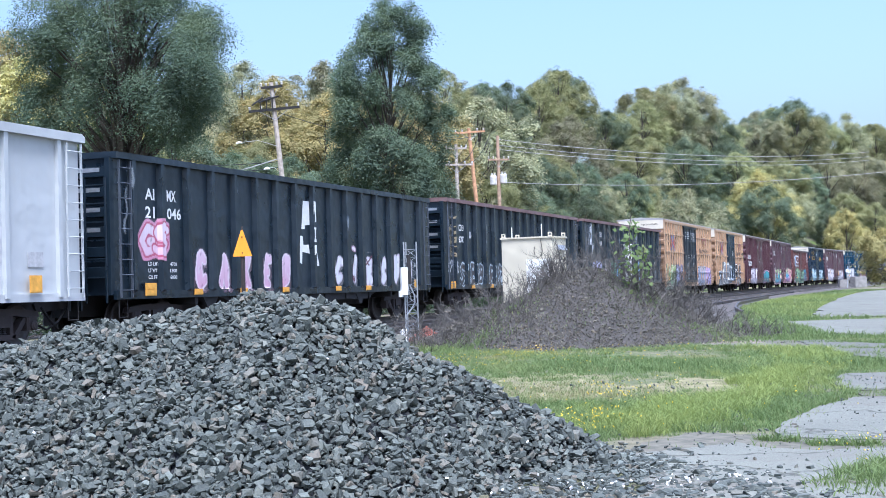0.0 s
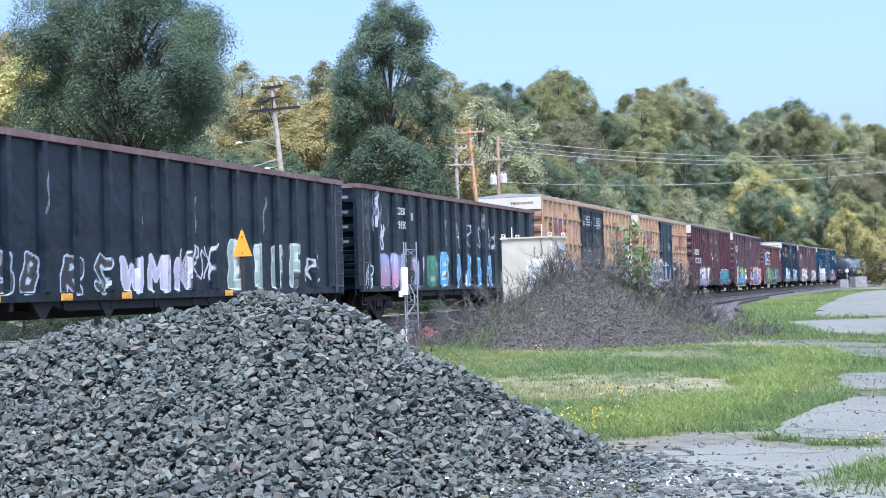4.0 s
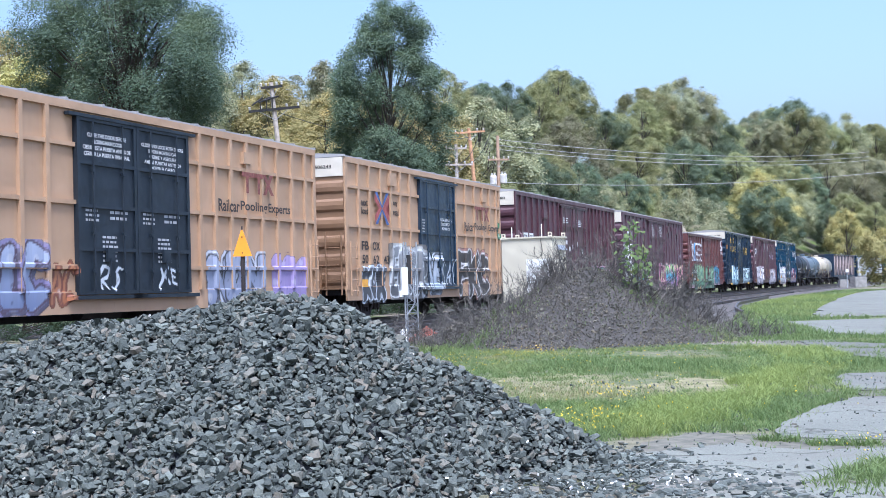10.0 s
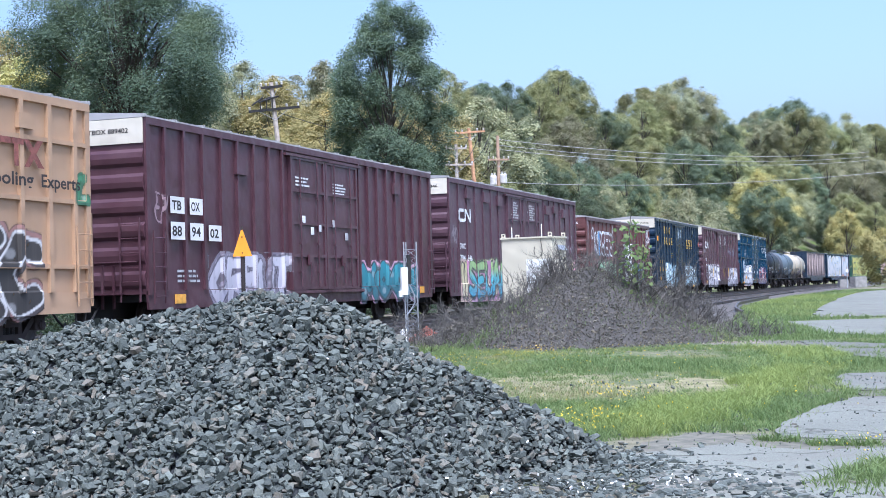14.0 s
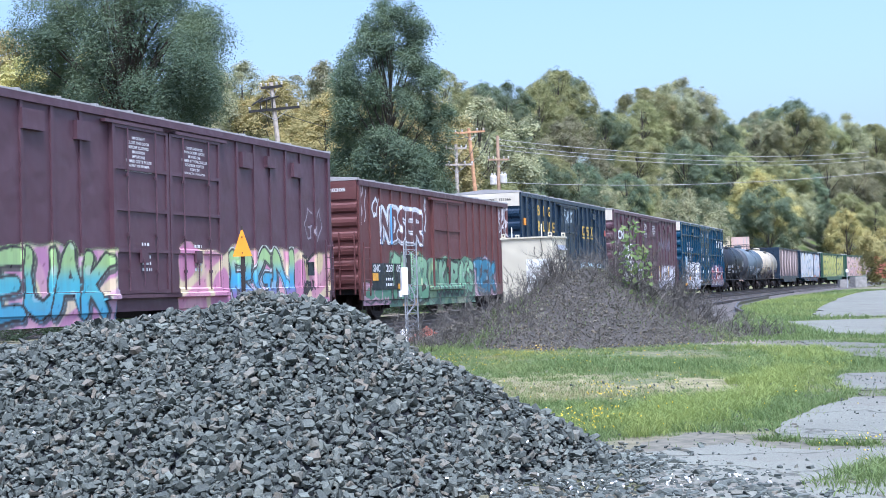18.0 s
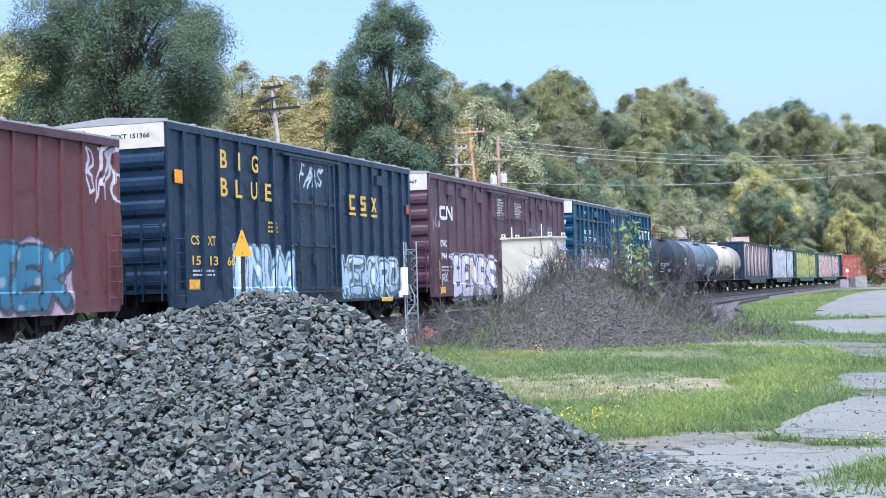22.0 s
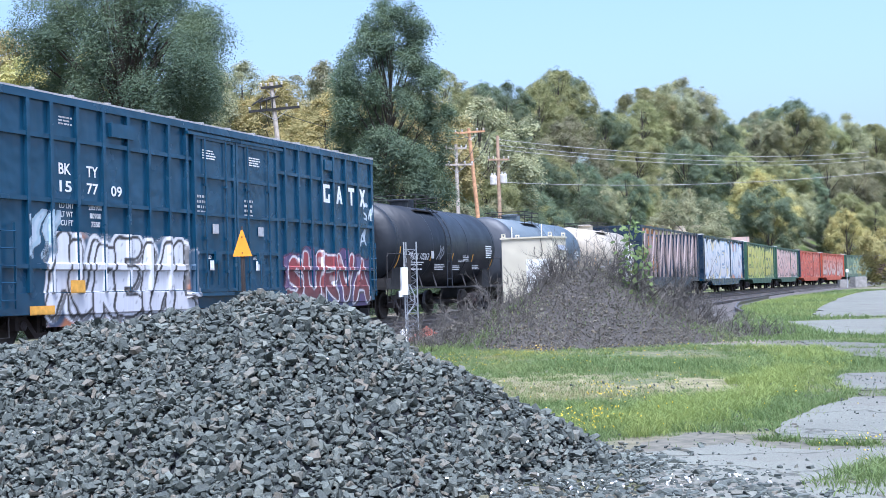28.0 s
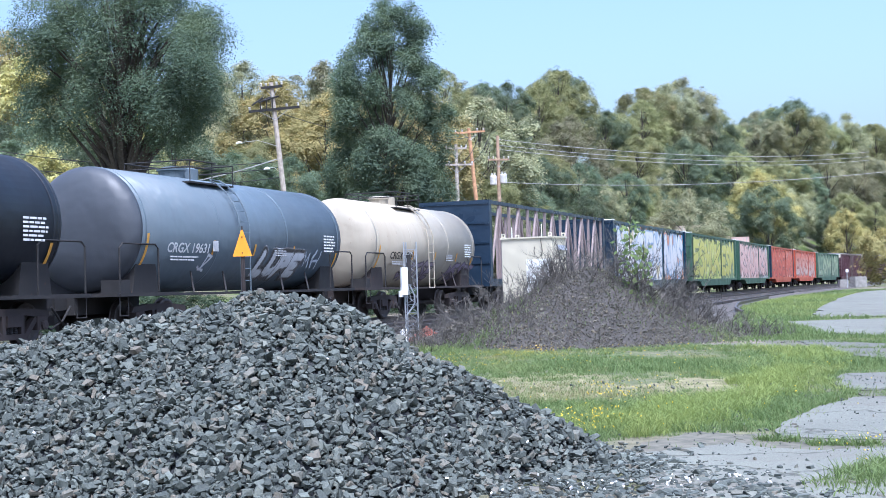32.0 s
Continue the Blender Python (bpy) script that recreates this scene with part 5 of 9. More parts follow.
        plant(rng.choice((2, 4, 2, 0)), p.x, p.y, rng.uniform(0, 360), rng.uniform(0.30, 0.46))
    # saplings on the bank behind the containers
    for k in range(16):
        p = on_track(62 + k * 5.5 + rng.uniform(-2, 2), -20.5 + rng.uniform(-2, 2))
        plant(rng.choice((2, 4, 2, 0)), p.x, p.y, rng.uniform(0, 360), rng.uniform(0.36, 0.56))
    # low scrub behind the train, a dense row whose dark leaves stand for shade
    for k in range(44):
        p = on_track(-48 + k * 2.2 + rng.uniform(-0.8, 0.8), -5.9 + rng.uniform(-0.6, 0.6))
        bush_at(p.x, p.y, rng.uniform(0, 360), rng.uniform(0.46, 0.70))
    # single trees that stand out
    plant(2, 51.3, 216.0, 30, 0.86)
    # added gold crown behind the dark tree, standing for that tree's sunlit top
    plant(3, 52.2, 224.0, 75, 1.10)
    plant(3, 79.0, 268.0, 130, 0.85)
    for x, y, k in ((-9.0, 108.0, 0.86), (-13.5, 113.0, 0.90), (-5.0, 116.0, 0.92), (-17.0, 119.0, 0.95), (-10.5, 124.0, 0.98), (-1.0, 112.0, 0.90), (3.5, 120.0, 0.96)):
        plant(3 if k < 0.93 else 4, x, y, 47 * x, k)
    for x, y, k in ((-22, 88, 0.55), (-18, 93, 0.60), (-26, 90, 0.62), (-30, 95, 0.60), (-14.5, 96, 0.52), (-11.0, 99, 0.5), (-6.0, 98, 0.42), (-33, 90, 0.66)):
        plant(2, x, y, 61 * x, k)
    plant(4, 27.0, 150.0, 200, 0.75)
    for x, y, k in ((-30.5, 101.0, 1.0), (-26.8, 106.0, 1.05), (-34.0, 108.0, 1.1)):
        plant(3, x, y, 31 * x, k)
    # the bush beside the far paving, its sunlight held in the gold leaves
    make_tree("bush", at(47.3, 142.8), "rounded yellow-green bush, evening sun put into its leaf colour", "leaf_gold", 33, height=6.6, radius=3.4, base=0.6, trunk_r=0.14, leaves=26000, leaf=0.15, lobes=34, taper=1.1, clump=0.6)
    make_tree("bush", at(52.6, 148.5), "rounded yellow-green bush, evening sun put into its leaf colour", "leaf_gold", 34, height=7.0, radius=3.6, base=0.6, trunk_r=0.14, leaves=20000, leaf=0.16, lobes=30, taper=1.1, clump=0.6)


# ---- lettering and spray paint ----
TEXTS = {}


def text_mesh(body):
    """Letters one unit high, from the left, as a flat mesh in x and y."""
    if body not in TEXTS:
        cu = bpy.data.curves.new("letters", "FONT")
        cu.body, cu.size, cu.resolution_u, cu.offset = body, 1.0, 3, 0.02
        ob = bpy.data.objects.new("letters", cu)
        me = bpy.data.meshes.new_from_object(ob)
        v = np.array([tuple(p.co) for p in me.vertices])
        f = [tuple(p.vertices) for p in me.polygons]
        v[:, :2] -= v[:, :2].min(0)
        TEXTS[body] = (v, f, v[:, 0].max(), v[:, 1].max())
        bpy.data.objects.remove(ob)
    return TEXTS[body]


def inset(y):
    """How far paint on a recessed sheet slides along the side, against paint on the posts."""
    return (1.58 - abs(y)) * 1.7


def lettering(parent, body, x0, z0, x1, z1, y, material="letter", label="", end=False):
    """Words painted on the near side (or on the front end), filling the given box. Returns the part."""
    v, f, w, h = text_mesh(body)
    if not end:
        x0, x1 = x0 + inset(y), x1 + inset(y)
    if end:
        pts = [(y, x0 + p[0] / w * (x1 - x0), z0 + p[1] / h * (z1 - z0)) for p in v]
    else:
        pts = [(x0 + p[0] / w * (x1 - x0), y, z0 + p[1] / h * (z1 - z0)) for p in v]
    me = bpy.data.meshes.new("lettering")
    me.from_pydata(pts, [], f)
    return part("lettering", me, material, parent, label)


def text_block(parent, lines, x0, z0, x1, z1, y, material="letter"):
    """Readable lines of stencilling, centred one under the other."""
    rh = (z1 - z0) / len(lines)
    wide = max(len(t) for t in lines)
    for k, t in enumerate(lines):
        half = 0.5 * (x1 - x0) * len(t) / wide
        zt = z1 - (k + 1) * rh
        lettering(parent, t, (x0 + x1) / 2 - half, zt + 0.2 * rh, (x0 + x1) / 2 + half, zt + 0.85 * rh, y, material)


DOOR_TEXT = [["IMPORTANT", "CLOSE THIS DOOR", "BEFORE CLOSING", "MAIN DOOR", "IMPORTANT", "FERMER CETTE PORTE", "AVANT DE FERMER", "LA PORTE PRINCIPALE"],
             ["CLOSE AND LOCK", "BOTH DOORS BEFORE", "MOVING CAR", "FERMER ET VERROUILLER", "LES DEUX PORTES", "AVANT DE", "DEPLACER LE WAGON"]]
TAN_TEXT = [["CLOSE THIS DOOR BEFORE", "CLOSING MAIN DOOR", "CIERRE ESTA PUERTA ANTES DE", "CERRAR LA PUERTA PRINCIPAL"],
            ["CLOSE AND LOCK BOTH DOORS", "BEFORE MOVING CAR", "CIERRE Y ASEGURE", "AMBAS PUERTAS ANTES DE", "MOVER EL CARRO"]]


def print_block(parent, x0, z0, x1, z1, y, rows, material="bars", seed=0, end=False):
    """Small print that cannot be read: rows of bars."""
    rng = random.Random(seed)
    g = Geo()
    if not end:
        x0, x1 = x0 + inset(y), x1 + inset(y)
    rh = (z1 - z0) / rows
    for r in range(rows):
        z = z1 - (r + 0.75) * rh
        x = x0
        stop = x1 - rng.uniform(0, 0.25) * (x1 - x0)
        while x < stop:
            w = min(rng.uniform(0.10, 0.3) * (x1 - x0), stop - x)
            q = [(x, z), (x + w, z), (x + w, z + rh * 0.5), (x, z + rh * 0.5)]
            g.add([(y, a, b) if end else (a, y, b) for a, b in q], [(0, 1, 2, 3)])
            x += w + rh * 0.35
    return tagged(part("small_print", g, material, parent), kind="stuff")


STROKES = {
    "A": [[(0, 0), (0.5, 1), (1, 0)], [(0.2, 0.38), (0.8, 0.38)]], "B": [[(0, 0), (0, 1), (0.8, 0.9), (0.75, 0.6), (0.1, 0.52), (0.9, 0.42), (0.9, 0.1), (0, 0)]],
    "C": [[(0.95, 0.85), (0.4, 1), (0, 0.5), (0.4, 0), (0.95, 0.15)]], "D": [[(0, 0), (0, 1), (0.7, 0.9), (0.95, 0.5), (0.7, 0.08), (0, 0)]],
    "E": [[(0.95, 1), (0.05, 1), (0.05, 0), (0.95, 0)], [(0.05, 0.5), (0.75, 0.5)]], "F": [[(0.95, 1), (0.05, 1), (0.05, 0)], [(0.05, 0.5), (0.75, 0.5)]], "G": [[(0.95, 0.85), (0.4, 1), (0, 0.5), (0.4, 0), (0.95, 0.1), (0.95, 0.45), (0.6, 0.45)]],
    "H": [[(0, 0), (0, 1)], [(1, 0), (1, 1)], [(0, 0.5), (1, 0.5)]], "I": [[(0.5, 0), (0.5, 1)]], "J": [[(0.8, 1), (0.8, 0.2), (0.4, 0), (0.05, 0.25)]],
    "K": [[(0, 0), (0, 1)], [(0.95, 1), (0.1, 0.5), (0.95, 0)]], "L": [[(0.1, 1), (0.1, 0), (0.9, 0)]], "M": [[(0, 0), (0.05, 1), (0.5, 0.4), (0.95, 1), (1, 0)]],
    "N": [[(0, 0), (0, 1), (1, 0), (1, 1)]], "O": [[(0.5, 0), (0, 0.5), (0.5, 1), (1, 0.5), (0.5, 0)]], "P": [[(0, 0), (0, 1), (0.9, 0.9), (0.9, 0.55), (0, 0.45)]],
    "R": [[(0, 0), (0, 1), (0.9, 0.9), (0.85, 0.55), (0.1, 0.48), (1, 0)]], "S": [[(0.95, 0.85), (0.4, 1), (0.05, 0.75), (0.9, 0.3), (0.55, 0), (0, 0.12)]],
    "T": [[(0, 1), (1, 1)], [(0.5, 1), (0.5, 0)]], "U": [[(0, 1), (0.05, 0.2), (0.5, 0), (0.95, 0.2), (1, 1)]], "V": [[(0, 1), (0.5, 0), (1, 1)]],
    "W": [[(0, 1), (0.2, 0), (0.5, 0.7), (0.8, 0), (1, 1)]], "X": [[(0, 0), (1, 1)], [(0, 1), (1, 0)]], "Y": [[(0, 1), (0.5, 0.5), (1, 1)], [(0.5, 0.5), (0.5, 0)]], "Z": [[(0, 1), (1, 1), (0, 0), (1, 0)]],
    "2": [[(0.05, 0.8), (0.5, 1), (0.9, 0.75), (0.05, 0), (0.95, 0)]], "5": [[(0.9, 1), (0.1, 1), (0.05, 0.55), (0.8, 0.55), (0.8, 0.1), (0, 0)]], ")": [[(0.2, 1), (0.8, 0.7), (0.85, 0.3), (0.3, 0)]], "|": [[(0.5, 1), (0.5, 0)]],
}


def seg_dist(px, pz, a, b):
    ax, az = a
    bx, bz = b
    dx, dz = bx - ax, bz - az
    t = np.clip(((px - ax) * dx + (pz - az) * dz) / (dx * dx + dz * dz + 1e-9), 0, 1)
    return np.hypot(px - ax - t * dx, pz - az - t * dz)


def soft(v, lo, hi):
    t = np.clip((v - lo) / (hi - lo), 0, 1)
    return t * t * (3 - 2 * t)


def graffiti(parent, depth, x0, z0, x1, z1, word, top, bottom, line, halo=None, back=None, fat=0.16, edge=0.05, halo_w=0.07, seed=0, cell=0.035, y_base=1.50,
             label="spray-painted graffiti lettering", slant=0.1, cover=1.0, shine=0.35, soft_edge=0.018, wild=1.0, mid=None):
    """Fat sprayed letters that follow ribs and doors of the side. Colours are hex codes; back fills a cloud behind them."""
    rng = np.random.default_rng(seed)
    if y_base > 1.0:
        x0, x1 = x0 + inset(y_base), x1 + inset(y_base)
    pad = 0.22 if back else 0.14
    xs, zs = np.arange(x0 - pad, x1 + pad, cell), np.arange(z0 - 0.5 * pad, z1 + pad, cell)
    px, pz = np.meshgrid(xs, zs)
    wob = 0.03 * wild * (np.sin(px * 7 + seed) + np.sin(pz * 9 + seed * 1.7 + px * 3))
    qx, qz = px + wob, pz + 0.6 * wob
    n = len(word)
    cw = (x1 - x0) / n
    H = z1 - z0
    dist = np.full(px.shape, 9.0)
    ink = np.full(px.shape, 9.0)
    for i, ch in enumerate(word):
        if ch == " ":
            continue
        w, h = cw * rng.uniform(0.76, 0.92), (H - 2 * fat) * rng.uniform(0.86, 1.04)
        ox, oz = x0 + (i + 0.5) * cw - w / 2 + rng.normal(0, 0.03 * wild), z0 + fat + rng.uniform(0, 0.08) * H * wild
        sl = slant + rng.normal(0, 0.08) * wild
        d = np.full(px.shape, 9.0)
        for line_ in STROKES[ch]:
            pts = [(ox + (a * w) + sl * (b - 0.5) * h, oz + b * h) for a, b in line_]
            for a, b in zip(pts, pts[1:]):
                d = np.minimum(d, seg_dist(qx, qz, a, b))
        # each letter keeps its own outline where it overlaps the last one
        over = d < fat + edge
        ink = np.where(over, np.abs(d - fat - edge * 0.5), np.minimum(ink, np.abs(d - fat - edge * 0.5)))
        dist = np.where(over, d, np.minimum(dist, d))
    u = np.clip((pz - z0) / H, 0, 1)[..., None]
    blot = (np.sin(px * 3.1 + seed) * np.sin(pz * 4.3 + 2 * seed) > 0.35)[..., None] * 0.25
    t, b, l = (np.array(lin(c)) for c in (top, bottom, line))
    fill = t * u + b * (1 - u)
    if mid:
        m = np.array(lin(mid))
        fill = np.where(u > 0.5, m + (t - m) * soft(u, 0.5, 0.85), b + (m - b) * soft(u, 0.15, 0.45))
    fill = fill * (1 - blot) + blot * (fill * 0.6 + 0.25 * t)
    hi = soft(np.sin(qx * 5.0 / cw + 1.0) * np.cos(pz * 6 + seed), 0.75, 0.9)[..., None] * shine
    fill = fill * (1 - hi) + hi * np.array([0.8, 0.8, 0.78])
    on_line = 1 - soft(ink, edge * 0.4, edge * 0.4 + soft_edge)[...]
    body = 1 - soft(dist, fat, fat + soft_edge)
    outer = 1 - soft(dist, fat + edge, fat + edge + soft_edge)
    col = fill * 1.0
    alpha = np.maximum(body, outer) * cover
    col = col * (1 - on_line[..., None]) + l * on_line[..., None]
    if fat >= 0.10 and shine > 0:
        # a dark block shadow below and beside the letters
        k = max(1, round(0.06 / cell))
        low = np.roll(np.roll(dist, -k, 0), k, 1)
        a = (1 - soft(low, fat + edge, fat + edge + soft_edge)) * 0.9
        only = np.clip(a - np.maximum(body, outer), 0, 1)[..., None]
        dark = l * 0.5 if l.sum() < 0.6 else np.array([0.02, 0.022, 0.026])
        col = col * (1 - only) + dark * only
        alpha = np.maximum(alpha, a * cover)
        body = np.maximum(body, a)
    if halo:
        hw = halo_w + fat + edge
        a = 1 - soft(dist, hw, hw + 0.05)
        only = np.clip(a - np.maximum(body, outer), 0, 1)[..., None]
        col = col * (1 - only) + np.array(lin(halo)) * only
        alpha = np.maximum(alpha, a * cover)
    if back:
        edge_n = 0.14 * (np.sin(px * 2.3 + seed) + np.sin(px * 5.1) * 0.6) + 0.06 * np.sin(pz * 8)
        a = soft(z1 + pad * 0.6 + edge_n - pz, 0.0, 0.16) * soft(px - x0 + pad + 0.5 * edge_n, 0, 0.12) * soft(x1 + pad + 0.5 * edge_n - px, 0, 0.12)
        backs = [np.array(lin(c)) for c in back]
        k = np.clip((np.sin(px * 1.3 + pz * 2.1 + seed) + np.sin(px * 2.9 - pz * 1.4) + 2) / 4 * len(backs), 0, len(backs) - 1)
        k0 = np.floor(k).astype(int)
        k1 = np.minimum(k0 + 1, len(backs) - 1)
        fr = soft(k - k0, 0.35, 0.65)[..., None]
        B = np.array(backs)
        bc = B[k0] * (1 - fr) + B[k1] * fr
        only = np.clip(a - alpha, 0, 1)[..., None]
        col = col * (1 - only) + bc * only
        alpha = np.maximum(alpha, a)
    # thin, worn patches
    worn = soft(np.sin(px * 13 + seed) + np.sin(pz * 17 + px * 5) + np.sin(px * 31 - pz * 23) * 0.7, 1.9, 2.5)
    alpha = alpha * (1 - 0.35 * worn)
    y = -(y_base + depth(px, pz) + 0.006)
    V = np.stack([px.ravel(), y.ravel(), pz.ravel()], 1)
    idx = np.arange(px.size).reshape(px.shape)
    F = np.stack([idx[:-1, :-1], idx[:-1, 1:], idx[1:, 1:], idx[1:, :-1]], -1).reshape(-1, 4)
    A = alpha.ravel()
    keep = A[F].max(1) > 0.03
    F = F[keep]
    used = np.unique(F)
    remap = np.zeros(len(V), int)
    remap[used] = np.arange(len(used))
    me = array_mesh("graffiti", V[used], remap[F], "spray")
    attr = me.attributes.new("paint", "FLOAT_COLOR", "POINT")
    rgba = np.concatenate([col.reshape(-1, 3)[used], A[used][:, None]], 1)
    attr.data.foreach_set("color", rgba.astype(np.float32).ravel())
    return part("graffiti", me, "spray", parent, label)


def tag(parent, depth, x0, z0, x1, z1, word, colour, seed=0, y_base=1.50, width=0.022):
    """A thin scrawled tag in one colour."""
    return graffiti(parent, depth, x0, z0, x1, z1, word, colour, colour, colour, fat=width, edge=0.006, seed=seed, cell=0.025, y_base=y_base, label="thin scrawled spray tag", slant=0.15, shine=0, wild=2.0)


# ---- running gear, shared by all cars ----
def sideframe_mesh():
    """A cast truck side: arched top member, two windows, spring seat and journal boxes."""
    g = Geo()
    for o in ([(-1.18, 0.62), (-1.12, 0.74), (-0.45, 0.80), (0.45, 0.80), (1.12, 0.74), (1.18, 0.62), (0.95, 0.60), (0.42, 0.66), (-0.42, 0.66), (-0.95, 0.60)],
              [(-0.80, 0.60), (-0.66, 0.62), (-0.30, 0.24), (-0.42, 0.20)], [(0.66, 0.62), (0.80, 0.60), (0.42, 0.20), (0.30, 0.24)],
              [(-0.42, 0.30), (0.42, 0.30), (0.42, 0.19), (-0.42, 0.19)], [(-0.34, 0.66), (-0.24, 0.66), (-0.24, 0.30), (-0.34, 0.30)], [(0.24, 0.66), (0.34, 0.66), (0.34, 0.30), (0.24, 0.30)]):
        g.prism(o, -1.16, -1.00)
    for x in (-0.89, 0.89):
        g.box(x - 0.16, x + 0.16, -1.22, -0.94, 0.36, 0.63, 0.04)
        g.lathe([(-1.0, 0.11), (-1.26, 0.10), (-1.28, 0.06)], 10, "y", (x, 0, 0.457))
    return g.mesh("sideframe")


def wheel_mesh():
    g = Geo()
    for s in (-1, 1):
        a = s * 0.72
        g.lathe([(a + s * 0.07, 0.05), (a + s * 0.07, 0.33), (a + s * 0.09, 0.40), (a + s * 0.075, 0.452), (a - s * 0.03, 0.46), (a - s * 0.05, 0.485), (a - s * 0.07, 0.48), (a - s * 0.06, 0.40), (a - s * 0.02, 0.34), (a - s * 0.02, 0.10), (a - s * 0.08, 0.09)], 24)
    g.tube((0, -1.05, 0), (0, 1.05, 0), 0.085, n=10)
    return g.mesh("wheelset")


def tread_mesh():
    g = Geo()
    for s in (-1, 1):
        a = s * 0.72
        g.lathe([(a + s * 0.076, 0.440), (a + s * 0.094, 0.4405), (a + s * 0.078, 0.456), (a + s * 0.06, 0.457)], 24)
    return g.mesh("tread")


def spring_mesh():
    g = Geo()
    for x in (-0.14, 0.0, 0.14):
        for k in range(9):
            g.lathe([(0.305 + k * 0.038, 0.045), (0.32 + k * 0.038, 0.058), (0.343 + k * 0.038, 0.045)], 8, "z", (x, -1.08, 0))
    return g.mesh("springs")


GEAR = {}
MOVERS, SPINNERS = [], []


def add_trucks(car, length, near=True, inset=2.2):
    if not GEAR:
        GEAR.update(truck=Geo().box(-0.22, 0.22, -1.2, 1.2, 0.44, 0.66).mesh("truck"), side=sideframe_mesh(), wheel=wheel_mesh(), tread=tread_mesh(), spring=spring_mesh())
    for x in (inset, length - inset):
        t = part("truck", GEAR["truck"], "truck", car, "grimy cast steel truck", at=(x, 0, 0))
        for turn in (0, math.pi):
            part("sideframe", GEAR["side"], "truck", t).rotation_euler = (0, 0, turn)
            part("springs", GEAR["spring"], "under", t).rotation_euler = (0, 0, turn)
        for dx in (-0.89, 0.89):
            w = part("wheelset", GEAR["wheel"], "wheel", t, at=(dx, 0, 0.457))
            SPINNERS.append((w, dx, near))


def add_couplers(car, length):
    for x, s in ((0, -1), (length, 1)):
        g = Geo()
        g.box(*sorted((x - s * 0.3, x + s * 0.62)), -0.10, 0.10, 0.74, 0.98)
        g.prism([(x + s * 0.55, 0.70), (x + s * 0.95, 0.72), (x + s * 1.02, 0.86), (x + s * 0.95, 1.0), (x + s * 0.55, 1.02)], -0.16, 0.14)
        g.pipe([(x + s * 0.15, -0.35, 0.8), (x + s * 0.45, -0.36, 0.5), (x + s * 0.8, -0.3, 0.32), (x + s * 0.95, -0.2, 0.42)], 0.025)
        part("coupler", g, "under", car)


def add_ladder(car, x0, x1, z0, z1, y, material, rungs, stiles=True, name="ladder"):
    g = Geo()
    if stiles:
        for x in (x0, x1):
            g.box(x - 0.018, x + 0.018, y - 0.06, y - 0.02, z0, z1)
    for k in range(rungs):
        z = z0 + (k + 0.5) * (z1 - z0) / rungs
        if not stiles:
            part(name, Geo().pipe([(x0, y, z), (x0, y - 0.07, z), (x1, y - 0.07, z), (x1, y, z)], 0.012, 5), material, car)
            continue
        g.pipe([(x0, y, z), (x0, y - 0.07, z), (x1, y - 0.07, z), (x1, y, z)], 0.012, 5)
    return part(name, g, material, car) if stiles else None


def add_stirrup(car, x, z, y, material):
    g = Geo()
    g.pipe([(x - 0.17, y, z), (x - 0.17, y, z - 0.42), (x + 0.17, y, z - 0.42), (x + 0.17, y, z)], 0.016, 5)
    part("step", g, material, car)


def add_end_ladder(car, x, s, half, z0, z1, material, rungs=5):
    """Rungs and a crossover platform on an end wall (s: the way out)."""
    g = Geo()
    for k in range(rungs):
        z = z0 + k * (z1 - z0) / max(1, rungs - 1)
        g.pipe([(x, -half + 0.08, z), (x + s * 0.09, -half + 0.08, z), (x + s * 0.09, -half + 0.55, z), (x, -half + 0.55, z)], 0.013, 5)
        part("end_rung", g, material, car)
        g = Geo()
    for y in (-half + 0.06, -half + 0.57):
        part("end_stile", Geo().box(*sorted((x + s * 0.07, x + s * 0.11)), y - 0.018, y + 0.018, 0.85, z1 + 0.15), material, car)
    g.box(*sorted((x, x + s * 0.35)), -0.95, 0.6, 1.02, 1.06)
    part("crossover_platform", g, material, car)
    g = Geo()
    g.pipe([(x + s * 0.06, -1.35, 1.75), (x + s * 0.12, -1.35, 1.75), (x + s * 0.12, 0.9, 1.75), (x + s * 0.06, 0.9, 1.75)], 0.015, 5)
    part("end_handrail", g, material, car)
    for y in (-0.75, -0.45):
        part("brake_step", Geo().box(*sorted((x + s * 0.02, x + s * 0.08)), y, y + 0.05, 0.7, 1.7), material, car)


def placard(car, x, z, y, w=0.42, h=0.22, material="placard"):
    g = Geo()
    g.box(x, x + w, y - 0.02, y, z, z + h)
    g.box(x - 0.02, x + w + 0.02, y - 0.012, y, z - 0.02, z + h + 0.02)
    part("placard", g, material, car)


def start_car(name, s, length, label, near=True, group="cars of the freight train"):
    car = thing(name, car_pose(s, length, 0.0), label, "rail car", group)
    MOVERS.append((car, s, length))
    add_trucks(car, length, near)
    add_couplers(car, length)
    return car


